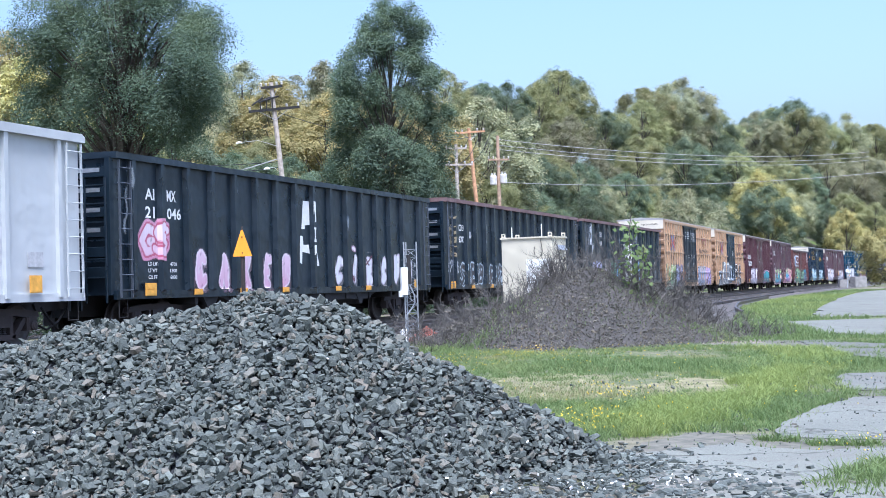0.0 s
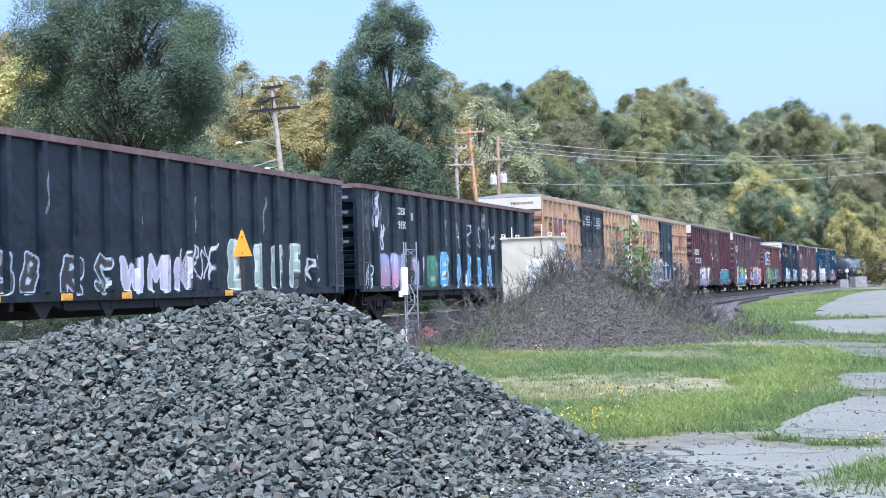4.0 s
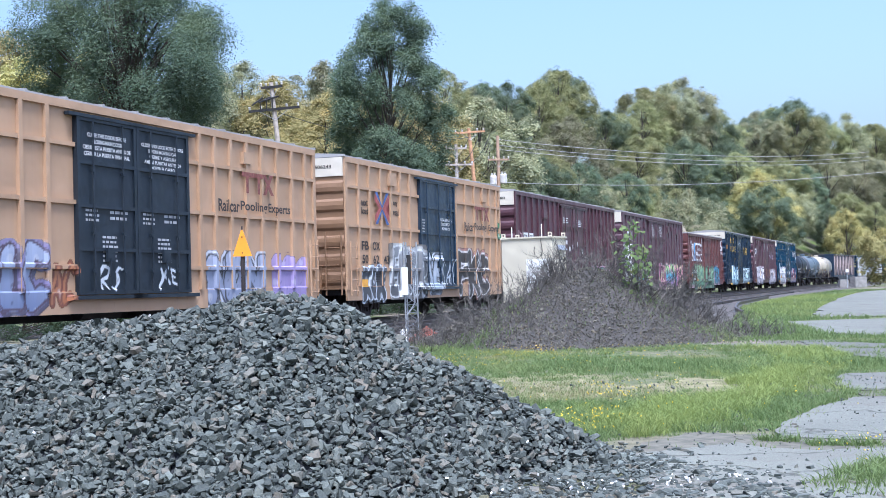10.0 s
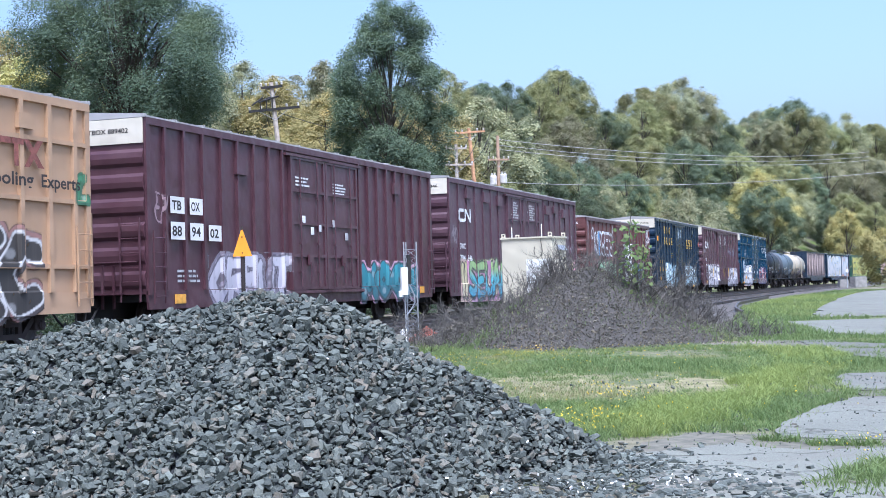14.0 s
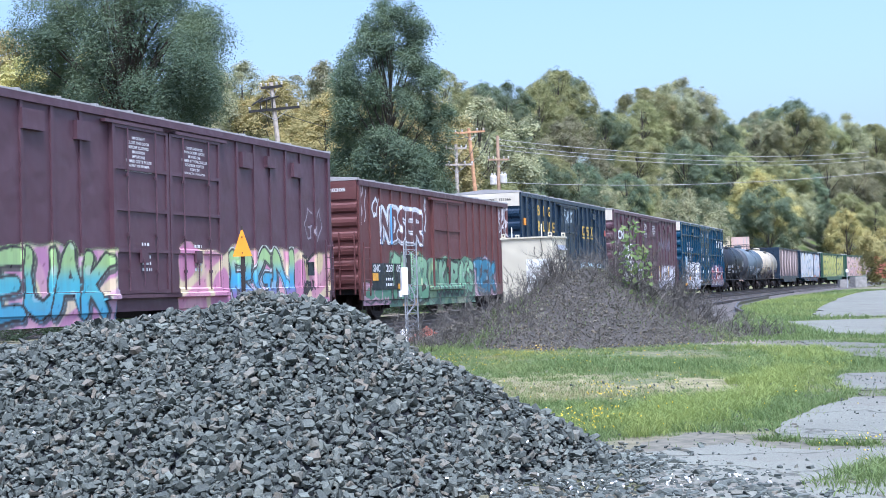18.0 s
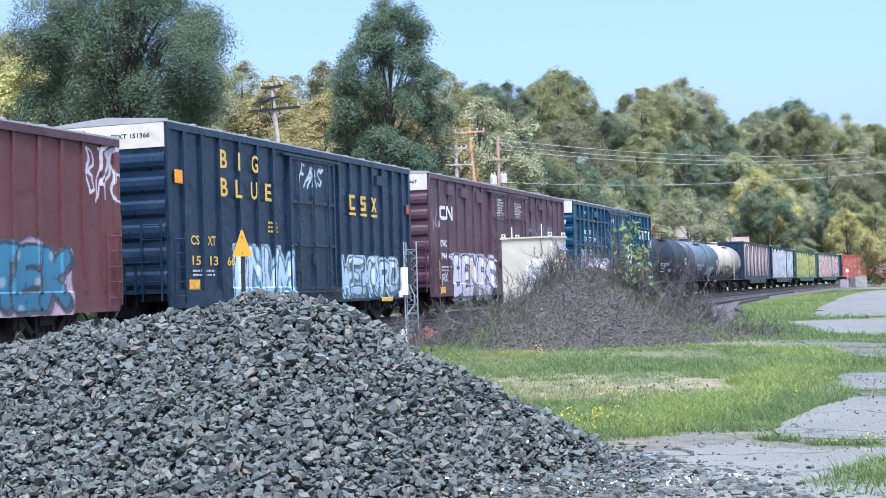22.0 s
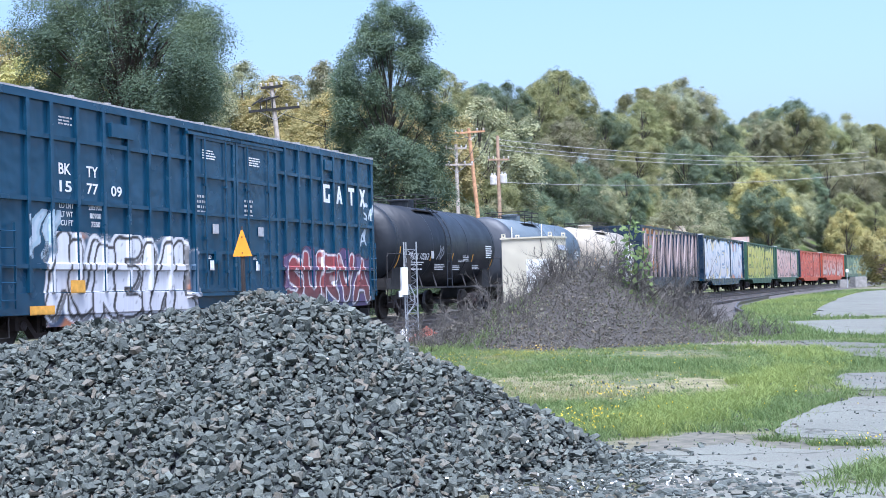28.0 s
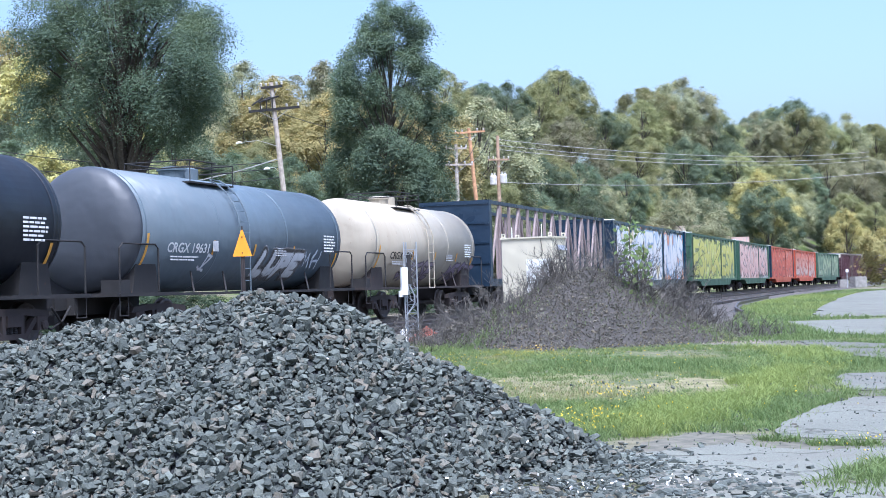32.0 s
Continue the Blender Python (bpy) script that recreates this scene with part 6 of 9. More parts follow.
# ---- box cars ----
def boxcar(s0, s1, height, paint, label, ribs, doors, belts=(), end_paint=None, end_white=True, end_text="", rib_w=0.09, rib_d=0.08, roof="roof", eave=None, low=0.65, door_paint=None, ladder_top=2.0, near=True, hatches=(), end_ribs=6):
    """A box car with its outside posts, belts, doors, corrugated ends and roof. Returns the car and its side's relief."""
    L = s1 - s0
    car = start_car("boxcar", s0, L, label, near)
    eave = eave or paint
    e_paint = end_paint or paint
    z0, z1, hw = 1.02, height - 0.10, 1.50
    for s in (-1, 1):
        part("side_wall", Geo().box(0.03, L - 0.03, *sorted((s * hw, s * (hw - 0.05))), z0, z1), paint, car)
    part("floor", Geo().box(0.03, L - 0.03, -hw + 0.05, hw - 0.05, z0, z0 + 0.06), "under", car)
    relief = []

    shared = {}

    def solid(name, x0, x1, za, zb, d, material, both=True, lab=""):
        key = (name, round(x1 - x0, 3), za, zb)
        if key not in shared:
            shared[key] = Geo().prism([(0, za), (x1 - x0, za), (x1 - x0, zb), (0, zb)], -hw - d, -hw).mesh(name)
        relief.append((x0, x1, za, zb, d))
        if both:
            part(name, shared[key], material, car, at=(x0, 2 * hw + d, 0))
        return part(name, shared[key], material, car, lab, at=(x0, 0, 0))

    # side sill with its drop between the trucks, top chord, corner posts
    g = Geo()
    o = [(0.0, 0.98), (0.05, low + 0.02), (L * 0.23, low + 0.02), (L * 0.235, low), (L * 0.765, low), (L * 0.77, low + 0.02), (L - 0.05, low + 0.02), (L, 0.98), (L, 1.10), (0, 1.10)]
    me = g.prism(o, -hw - 0.03, -hw + 0.03).mesh("side_sill")
    part("side_sill", me, paint, car)
    part("side_sill", me, paint, car, at=(0, 2 * hw, 0))
    relief.append((0, L, low, 1.10, 0.03))
    solid("top_chord", 0, L, height - 0.18, height - 0.02, 0.07, eave)
    for a, b in ((0.0, 0.16), (L - 0.16, L)):
        solid("corner_post", a, b, 1.0, height - 0.18, 0.06, paint)
    for x in ribs:
        solid("side_post", x - rib_w / 2, x + rib_w / 2, 1.10, height - 0.18, rib_d, paint)
    edges = sorted([0.16, L - 0.16] + [v for a, b, *_ in doors for v in (a, b)])
    for z in belts:
        for a, b in zip(edges[::2], edges[1::2]):
            solid("belt_rail", a, b, z - 0.045, z + 0.045, rib_d * 0.8, paint)
    for x, z, w, h in hatches:
        solid("vent_plate", x, x + w, z, z + h, 0.10, paint, False)
    # doors: panels, beams, lock rods with handles
    for a, b, rows, rods, *_ in doors:
        dp = door_paint or paint
        g = Geo()
        g.box(a, b, -hw - 0.075, -hw, 1.04, height - 0.30)
        d = part("door", g, dp, car, "sliding plug door with lock rods")
        relief.append((a, b, 1.04, height - 0.30, 0.075))
        g = Geo()
        for x in (a, b - 0.10):
            g.box(x, x + 0.10, -hw - 0.115, -hw - 0.076, 1.04, height - 0.30)
            relief.append((x, x + 0.10, 1.04, height - 0.30, 0.115))
        for k in range(rows + 1):
            z = 1.04 + k * (height - 1.42) / rows
            g.box(a + 0.10, b - 0.10, -hw - 0.115, -hw - 0.076, z, z + 0.08)
            relief.append((a, b, z, z + 0.08, 0.115))
        part("door_frame", g, dp, d)
        for k in range(rods):
            x = a + (k + 0.5) * (b - a) / rods
            g = Geo()
            g.tube((x, -hw - 0.125, 1.1), (x, -hw - 0.125, height - 0.36), 0.022)
            for z in (1.5, 2.3, 3.6):
                g.box(x - 0.05, x + 0.05, -hw - 0.15, -hw - 0.10, z, z + 0.06)
            part("lock_rod", g, dp, d)
        g = Geo()
        xm = (a + b) / 2
        g.box(xm - 0.14, xm + 0.14, -hw - 0.16, -hw - 0.10, 1.72, 2.02)
        g.tube((xm - 0.05, -hw - 0.17, 1.2), (xm - 0.05, -hw - 0.17, 1.8), 0.018)
        part("door_handle", g, dp, d)
        part("door_track", Geo().box(a - 0.3, b + 0.3, -hw - 0.14, -hw - 0.02, height - 0.31, height - 0.24), dp, car)
        part("door_track", Geo().box(a - 0.3, b + 0.3, -hw - 0.16, -hw - 0.02, 0.94, 1.02), dp, car)
        relief.append((a - 0.3, b + 0.3, 0.94, 1.02, 0.16))
    # ends: wide corrugations, the top sheet often painted white
    for x, s in ((0.0, -1), (L, 1)):
        zt = height - 0.62
        pitch = (zt - 1.1) / end_ribs
        o = [(x - s * 0.05, z0), (x, z0)]
        for k in range(end_ribs):
            z = 1.1 + k * pitch
            o += [(x, z + 0.04), (x + s * 0.045, z + pitch * 0.22), (x + s * 0.06, z + pitch * 0.44), (x + s * 0.045, z + pitch * 0.66), (x, z + pitch * 0.8)]
        o += [(x, z1), (x - s * 0.05, z1)]
        g = Geo().prism(o, -hw + 0.01, hw - 0.01)
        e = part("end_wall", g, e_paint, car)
        g = Geo()
        g.box(*sorted((x, x + s * 0.03)), -hw + 0.01, hw - 0.01, zt + 0.02, height - 0.03)
        part("end_top_sheet", g, "endwhite" if end_white else e_paint, car, "cream-white painted top sheet" if end_white else "")
        add_end_ladder(car, x + s * 0.08, s, hw, 1.3, 2.6, e_paint)
    if end_text:
        lettering(car, end_text, -0.05, height - 0.36, -1.12, height - 0.25, -0.036, "darkletter" if end_white else "letter", end=True)
    # roof: shallow gable with cross ribs and an overhanging edge
    g = Geo()
    ow = hw + 0.06
    g.add([(x, y, z) for x in (-0.03, L + 0.03) for y, z in ((-ow, height - 0.02), (-ow, height + 0.02), (0, height + 0.13), (ow, height + 0.02), (ow, height - 0.02))],
          [(0, 1, 2, 3, 4), (9, 8, 7, 6, 5), (1, 6, 7, 2), (2, 7, 8, 3), (0, 5, 6, 1), (3, 8, 9, 4), (4, 9, 5, 0)])
    n = int(L / 1.25)
    for k in range(n + 1):
        x = k * L / n
        g.add([(x + a, y, z) for a in (-0.035, 0.035) for y, z in ((-ow - 0.01, height - 0.02), (-ow - 0.01, height + 0.05), (0, height + 0.165), (ow + 0.01, height + 0.05), (ow + 0.01, height - 0.02))],
              [(0, 1, 2, 3, 4), (9, 8, 7, 6, 5), (1, 6, 7, 2), (2, 7, 8, 3), (0, 5, 6, 1), (3, 8, 9, 4)])
    part("roof", g, roof, car)
    # underframe
    g = Geo()
    g.box(0.4, L - 0.4, -0.35, 0.35, 0.48, 0.84)
    g.box(0.2, L - 0.2, -1.38, 1.38, 0.84, 1.0)
    for k in range(6):
        x = 4.0 + k * (L - 8.0) / 5
        g.box(x - 0.06, x + 0.06, -1.42, 1.42, 0.72, 1.0)
    g.tube((L * 0.42, -0.9, 0.66), (L * 0.5, -0.9, 0.66), 0.17, n=10)
    g.box(L * 0.55, L * 0.6, -1.1, -0.6, 0.48, 0.9)
    part("underframe", g, "under", car)
    for x in (0.36, L - 0.36):
        add_ladder(car, x - 0.23, x + 0.23, 0.80, ladder_top + 0.45, -hw - 0.09, paint, 5 if ladder_top < 3 else 9)
        add_stirrup(car, x, low + 0.02, -hw, "under")
    R = np.array(relief)

    def depth(px, pz):
        d = np.zeros(px.shape)
        for a, b, za, zb, k in R:
            d = np.maximum(d, k * ((px >= a - 0.01) & (px <= b + 0.01) & (pz >= za - 0.01) & (pz <= zb + 0.01)))
        return d
    return car, depth


def between(a, b, n):
    """n posts evenly spaced strictly between a and b."""
    return [a + (k + 1) * (b - a) / (n + 1) for k in range(n)]


def cross_logo(car, x0, x1, z0, z1, y):
    """Two crossed ribbons in red, white and blue."""
    cx, cz, w, h = (x0 + x1) / 2, (z0 + z1) / 2, x1 - x0, z1 - z0
    t = 0.20
    for k, (mat, pts) in enumerate((
            ("logoblue", [(-0.5 + t, 0.5), (0, 0.08), (0.5 - t, 0.5), (0.5 - 0.02, 0.5), (0, -0.0), (-0.5 + 0.02, 0.5)]),
            ("logoblue", [(-0.5 + 0.02, -0.5), (0, 0.0), (0.5 - 0.02, -0.5), (0.5 - t, -0.5), (0, -0.08), (-0.5 + t, -0.5)]),
            ("logored", [(-0.5, 0.46), (-0.03, 0.0), (-0.5, -0.46), (-0.5, -0.46 + 1.15 * t), (-0.24, 0.0), (-0.5, 0.46 - 1.15 * t)]),
            ("logored", [(0.5, 0.46), (0.5, 0.46 - 1.15 * t), (0.24, 0.0), (0.5, -0.46 + 1.15 * t), (0.5, -0.46), (0.03, 0.0)]))):
        g = Geo()
        p = [(cx + a * w, y - 0.001 * k, cz + b * h) for a, b in pts]
        g.add(p, [(0, 1, 4, 5), (1, 2, 3, 4)])
        part("emblem", g, mat, car)


def block_logo(car, pieces, y, material):
    """A plain-shape maker's mark from rectangles and slanted bars: lists of corner points."""
    g = Geo()
    for k, p in enumerate(pieces):
        g.add([(a, y - 0.0008 * k, b) for a, b in p], [tuple(range(len(p)))])
    part("emblem", g, material, car)


def bar(x0, z0, x1, z1):
    return [(x0, z0), (x1, z0), (x1, z1), (x0, z1)]


def worm_logo(car, x0, z0, x1, z1, y):
    """The flowing two-letter mark as one thick bent ribbon."""
    w, h = x1 - x0, z1 - z0
    pts = [(0.40, 0.86), (0.14, 0.86), (0.06, 0.74), (0.06, 0.26), (0.14, 0.14), (0.44, 0.14), (0.54, 0.22), (0.54, 0.86), (0.60, 0.86), (0.92, 0.14), (0.94, 0.14), (0.94, 0.9)]
    g = Geo()
    t = 0.085 * w
    for k, ((a, b), (c, d)) in enumerate(zip(pts, pts[1:])):
        p, q = Vector((x0 + a * w, 0, z0 + b * h)), Vector((x0 + c * w, 0, z0 + d * h))
        u = (q - p).normalized()
        m = Vector((-u.z, 0, u.x)) * t * 0.5
        e = u * t * 0.42
        g.add([(v.x, y - 0.0008 * k, v.z) for v in (p - e - m, q + e - m, q + e + m, p - e + m)], [(0, 1, 2, 3)])
    part("emblem", g, "letter", car)


def tan_boxcar(s0, s1, number, short, graff, label, near=True):
    L = s1 - s0
    if short:
        doors = [(6.25, 9.85, 4, 3)]
        ribs = [1.0, 1.87, 2.80, 3.65, 4.50, 5.38, 10.10, 11.20, 12.30, 13.30, 14.20, 15.05]
    else:
        doors = [(6.9, 9.13, 4, 2), (9.15, 11.4, 4, 2)]
        ribs = [0.84, 1.64, 2.50, 3.38, 4.24, 5.10, 5.95, 12.0, 12.75, 13.56, 14.40, 15.25, 16.15, 17.05, 17.9]
    hatch = [(3.5, 4.35, 0.55, 0.42), (14.2 if not short else 13.2, 4.3, 0.45, 0.30)]
    car, dep = boxcar(s0, s1, 5.04, "orange", label, ribs, doors, (4.14, 2.95, 1.62), "shadedorange", True, number[0] + " " + "".join(number[1]), rib_w=0.12, door_paint="navy" if short else "doorblack", hatches=hatch, near=near)
    y = -1.515
    if short:
        xs, zt, zn = (1.14, 2.02), (2.23, 2.50), (1.80, 2.08)
        lx, lz = (2.20, 3.40), (3.06, 4.08)
    else:
        xs, zt, zn = (1.80, 2.64), (2.47, 2.72), (1.95, 2.20)
        lx, lz = (1.80, 3.15), (3.06, 4.06)
    lettering(car, number[0][:2], xs[0], zt[0], xs[0] + 0.56, zt[1], y, "darkletter")
    lettering(car, number[0][2:], xs[1], zt[0], xs[1] + 0.58, zt[1], y, "darkletter")
    for k in range(3):
        lettering(car, number[1][k], xs[0] + 0.02 + k * (xs[1] - xs[0]), zn[0], xs[0] + 0.50 + k * (xs[1] - xs[0]), zn[1], y, "darkletter")
    cross_logo(car, lx[0], lx[1], lz[0], lz[1], -1.592)
    o = -0.1 if short else 0.0
    d = 0.18 if short else 0.08
    lettering(car, "next", 1.0 + d, 3.70 + o, 1.52 + d, 3.90 + o, y, "darkletter")
    lettering(car, "load", 1.0 + d, 3.44 + o, 1.52 + d, 3.66 + o, y, "darkletter")
    lettering(car, "any", 3.66 + d, 3.78 + o, 4.05 + d, 3.96 + o, y, "darkletter")
    lettering(car, "road", 3.66 + d, 3.50 + o, 4.12 + d, 3.72 + o, y, "darkletter")
    a = 12.2 if short else 14.1
    w = 1.75
    z = 3.55
    block_logo(car, [bar(a, z + 0.42, a + 0.75, z + 0.54), bar(a + 0.22, z, a + 0.36, z + 0.42), bar(a + 0.78, z + 0.42, a + 1.15, z + 0.54), bar(a + 0.85, z, a + 0.98, z + 0.42),
                     [(a + 1.15, z), (a + 1.32, z), (a + w, z + 0.54), (a + w - 0.18, z + 0.54)], [(a + w - 0.15, z), (a + w + 0.03, z), (a + 1.30, z + 0.54), (a + 1.13, z + 0.54)]], -1.585, "logodull")
    bx = (10.95, 12.15, 13.9) if short else (12.85, 14.0, 15.55)
    for t, x, w in zip(("Railcar", "Pooling", "Experts"), bx, (1.1, 1.5, 1.3)):
        lettering(car, t, x, 3.03 if not short else 3.10, x + w, 3.34 if not short else 3.44, -1.586, "darkletter")
    if short:
        text_block(car, ["CLOSE AND LOCK", "DOOR BEFORE", "MOVING CAR"], 8.3, 3.02, 9.5, 3.5, -1.586)
        print_block(car, 6.4, 2.9, 6.75, 3.4, -1.58, 5, "bars", 6)
    else:
        text_block(car, TAN_TEXT[0], 7.15, 3.92, 8.95, 4.45, -1.586)
        text_block(car, TAN_TEXT[1], 9.4, 3.80, 11.2, 4.42, -1.586)
        for x in (7.2, 9.4):
            print_block(car, x, 2.55, x + 0.5, 2.95, -1.58, 4, "bars", 9)
            print_block(car, x + 0.9, 2.6, x + 1.7, 2.85, -1.58, 2, "bars", 10)
            print_block(car, x + 0.6, 1.7, x + 1.2, 2.3, -1.58, 6, "bars", 11)
    placard(car, 0.95 if not short else 1.2, 1.07, -1.52)
    print_block(car, 3.6 if not short else 2.2, 1.2, 4.0 if not short else 2.6, 1.5, -1.52, 4, "darkletter", 12)
    graff(car, dep)
    return car


def tan_first(car, dep):
    graffiti(car, dep, 0.35, 0.60, 3.6, 2.0, "SVENS", "a4bc6c", "3a7d58", "dfe4d0", None, ("3a7858", "4a8664", "c8bc68", "5c9070"), seed=1, label="green and yellow graffiti with white outlines")
    graffiti(car, dep, 3.2, 0.72, 5.7, 2.05, "ENLC", "b9c3dc", "6f7fa8", "4a3550", "8e84b0", None, seed=2, label="lavender and grey graffiti")
    graffiti(car, dep, 5.9, 0.8, 6.7, 1.7, "AC", "c78350", "b06a3a", "7a3a20", fat=0.04, seed=3)
    graffiti(car, dep, 12.3, 0.70, 15.1, 1.95, "NDN", "aab2c8", "8f98b4", "20242c", "d8dce4", None, fat=0.2, seed=4, label="pale blue bubble graffiti")
    graffiti(car, dep, 15.8, 0.75, 17.6, 1.95, "MM", "b9a3d6", "9d8cc4", "b5a5cf", fat=0.3, edge=0.02, seed=5, label="lavender painted-over patch")
    tag(car, dep, 7.7, 1.1, 8.3, 1.6, "RS", "dfe6ea", 6)
    tag(car, dep, 10.0, 1.15, 10.6, 1.6, "KE", "dfe6ea", 7)


def tan_second(car, dep):
    graffiti(car, dep, 1.15, 0.62, 2.9, 1.75, "KOK", "4a525c", "30363e", "dfe8f0", None, None, fat=0.16, seed=11, label="dark graffiti outlined in pale blue")
    graffiti(car, dep, 3.5, 0.75, 6.6, 2.3, "ERMR", "8a8f94", "55585c", "e8ecec", "c9c9c4", ("9a9a96", "6c6a66"), seed=12, label="grey and white graffiti")
    graffiti(car, dep, 6.6, 0.80, 8.2, 2.1, "NE", "dfe6ee", "9fb0c0", "2a3038", "e8eef4", None, fat=0.14, seed=13, label="white graffiti letters over the door")
    tag(car, dep, 8.2, 1.0, 9.6, 1.9, "SAK", "cfd8e0", 15)
    graffiti(car, dep, 10.3, 0.55, 13.7, 2.35, "PKC", "2a2624", "191716", "e8e6e2", "a4766c", None, fat=0.21, seed=14, label="black graffiti with white outlines")
    graffiti(car, dep, 15.0, 2.9, 15.4, 3.5, "L", "3f8f60", "3f8f60", "2f6f4a", fat=0.08, seed=16)


def boards(car, items, y):
    """White squares with black characters."""
    for body, x0, z0, x1, z1 in items:
        g = Geo()
        g.box(x0, x1, y - 0.004, y, z0, z1)
        b = part("number_board", g, "white", car, "white square with black characters")
        lettering(b, body, x0 + 0.10, z0 + 0.08, x1 - 0.10, z1 - 0.09, y - 0.008, "darkletter")


def build_boxcars():
    tan_boxcar(-52.92, -34.33, ("TBOX", ("67", "34", "72")), False, tan_first, "tan high-cube boxcar with black doors and green graffiti")
    tan_boxcar(-32.2, -16.6, ("FBOX", ("50", "62", "43")), True, tan_second, "tan boxcar with one dark blue door and grey graffiti")
    # maroon car with number boards
    c, dep = boxcar(-14.4, 4.15, 5.03, "maroon", "maroon boxcar with white number boards and teal graffiti", [0.80, 1.66, 2.55, 3.45, 4.30, 5.20, 6.05, 6.85, 12.1, 12.85, 13.6, 14.38, 15.15, 15.95, 16.75, 17.55], [(7.25, 9.5, 4, 2), (9.55, 11.85, 4, 2)], end_text="TBOX 889402",
                    hatches=[(4.2, 4.0, 0.6, 0.4), (15.0, 4.1, 0.5, 0.35)])
    boards(c, [("TB", 0.92, 2.88, 1.55, 3.27), ("OX", 1.80, 2.88, 2.40, 3.27), ("88", 0.92, 2.27, 1.55, 2.68), ("94", 1.80, 2.27, 2.42, 2.68), ("02", 2.68, 2.27, 3.30, 2.66)], -1.60)
    print_block(c, 7.6, 3.9, 8.5, 4.2, -1.59, 3, "letter", 21)
    print_block(c, 10.1, 3.8, 11.1, 4.15, -1.59, 4, "letter", 22)
    print_block(c, 1.2, 1.25, 2.3, 1.6, -1.52, 3, "bars", 23)
    for x, z, m in ((7.95, 2.9, "letter"), (8.5, 2.6, "letter"), (9.0, 2.7, "letter"), (10.0, 2.85, "bars"), (10.9, 2.5, "bars")):
        placard(c, x, z, -1.60, 0.16, 0.18, m)
    placard(c, 1.15, 0.80, -1.54, 0.45, 0.18)
    placard(c, 17.3, 0.85, -1.54, 0.35, 0.18)
    graffiti(c, dep, 2.75, 0.62, 7.0, 1.95, "ORBUT", "e0dce4", "b8b2c0", "5a5262", "8a8090", None, fat=0.14, edge=0.05, seed=31, label="white bubble graffiti")
    graffiti(c, dep, 12.1, 0.62, 17.0, 1.8, "MOCK", "2a9aa8", "17606e", "0e3a44", "e0a8c0", None, fat=0.22, edge=0.06, seed=32, label="teal graffiti with pink flames")
    tag(c, dep, 0.2, 2.6, 0.7, 3.3, "EY", "9c8088", 33)
    # brown car with rainbow graffiti
    c, dep = boxcar(6.1, 24.6, 5.03, "brown", "faded brown boxcar with rainbow graffiti along the sill", between(0.1, 7.0, 6) + between(11.9, 18.4, 6), [(7.07, 9.35, 4, 2), (9.4, 11.8, 4, 2)], end_text="DWC 794346",
                    hatches=[(1.9, 4.35, 0.55, 0.38), (4.0, 4.3, 0.7, 0.4), (5.8, 4.25, 0.5, 0.4), (13.0, 4.2, 0.55, 0.4), (14.4, 4.3, 0.5, 0.3), (16.0, 4.15, 0.5, 0.4)], rib_d=0.045)
    worm_logo(c, 0.97, 3.42, 2.40, 3.95, -1.56)
    lettering(c, "DWC", 1.02, 2.42, 1.66, 2.64, -1.56)
    lettering(c, "794", 1.02, 1.97, 1.62, 2.20, -1.56)
    lettering(c, "346", 1.90, 1.97, 2.42, 2.20, -1.56)
    text_block(c, DOOR_TEXT[0], 7.6, 3.70, 8.7, 4.52, -1.586)
    text_block(c, DOOR_TEXT[1], 10.0, 3.80, 11.2, 4.50, -1.586)
    print_block(c, 8.2, 1.5, 8.6, 2.2, -1.59, 5, "letter", 26)
    print_block(c, 10.5, 1.5, 10.9, 2.2, -1.59, 5, "letter", 27)
    graffiti(c, dep, 2.0, 0.52, 6.9, 1.95, "SEUAK", "b0d488", "52aed0", "16181c", None, ("e6dca4", "d8a4b4", "c488ac", "e8d4b0", "d0a8bc"), fat=0.14, edge=0.06, seed=41, mid="5cc4d4", label="blue and lime graffiti on a pink and yellow cloud")
    graffiti(c, dep, 1.15, 0.55, 1.8, 1.9, "II", "e8e0a0", "e0d0b0", "3a2a30", None, ("e8e0a0", "e0c0b0"), fat=0.12, seed=42)
    tag(c, dep, 16.4, 1.65, 17.1, 2.0, "TK", "201820", 46)
    tag(c, dep, 16.5, 0.95, 17.1, 1.25, "WORK", "201820", 48)
    placard(c, 16.75, 1.45, -1.60, 0.36, 0.34, "black")
    graffiti(c, dep, 9.8, 0.60, 18.0, 2.05, " ", "e2d4a4", "e2d4a4", "e2d4a4", None, ("f0dca4", "e8b0b8", "e09cb0", "f2deb0", "d48cae"), seed=47, y_base=1.496, label="pink and yellow cloud of spray paint")
    graffiti(c, dep, 12.3, 0.62, 15.8, 2.1, "RGN", "b8dc90", "a070b4", "14181c", "f0eef0", None, fat=0.13, edge=0.05, halo_w=0.02, seed=43, mid="54b8e0", label="lime, blue and purple graffiti on the pink cloud", cell=0.03)
    tag(c, dep, 0.2, 2.5, 0.9, 3.2, "MO", "8f8288", 44)
    tag(c, dep, 16.6, 2.3, 17.8, 3.3, "GO", "9a8d96", 45)
    # red-brown low car with the big white piece
    c, dep = boxcar(26.7, 42.3, 4.40, "redbrown", "red-brown boxcar with large white and blue graffiti", [0.94, 1.80, 2.74, 3.64, 4.54, 5.45, 10.4, 11.2, 12.0, 12.8, 13.55, 14.3, 15.0], [(6.5, 9.4, 3, 1)], end_white=False, end_text="SNC 20305", rib_d=0.05, eave="maroon")
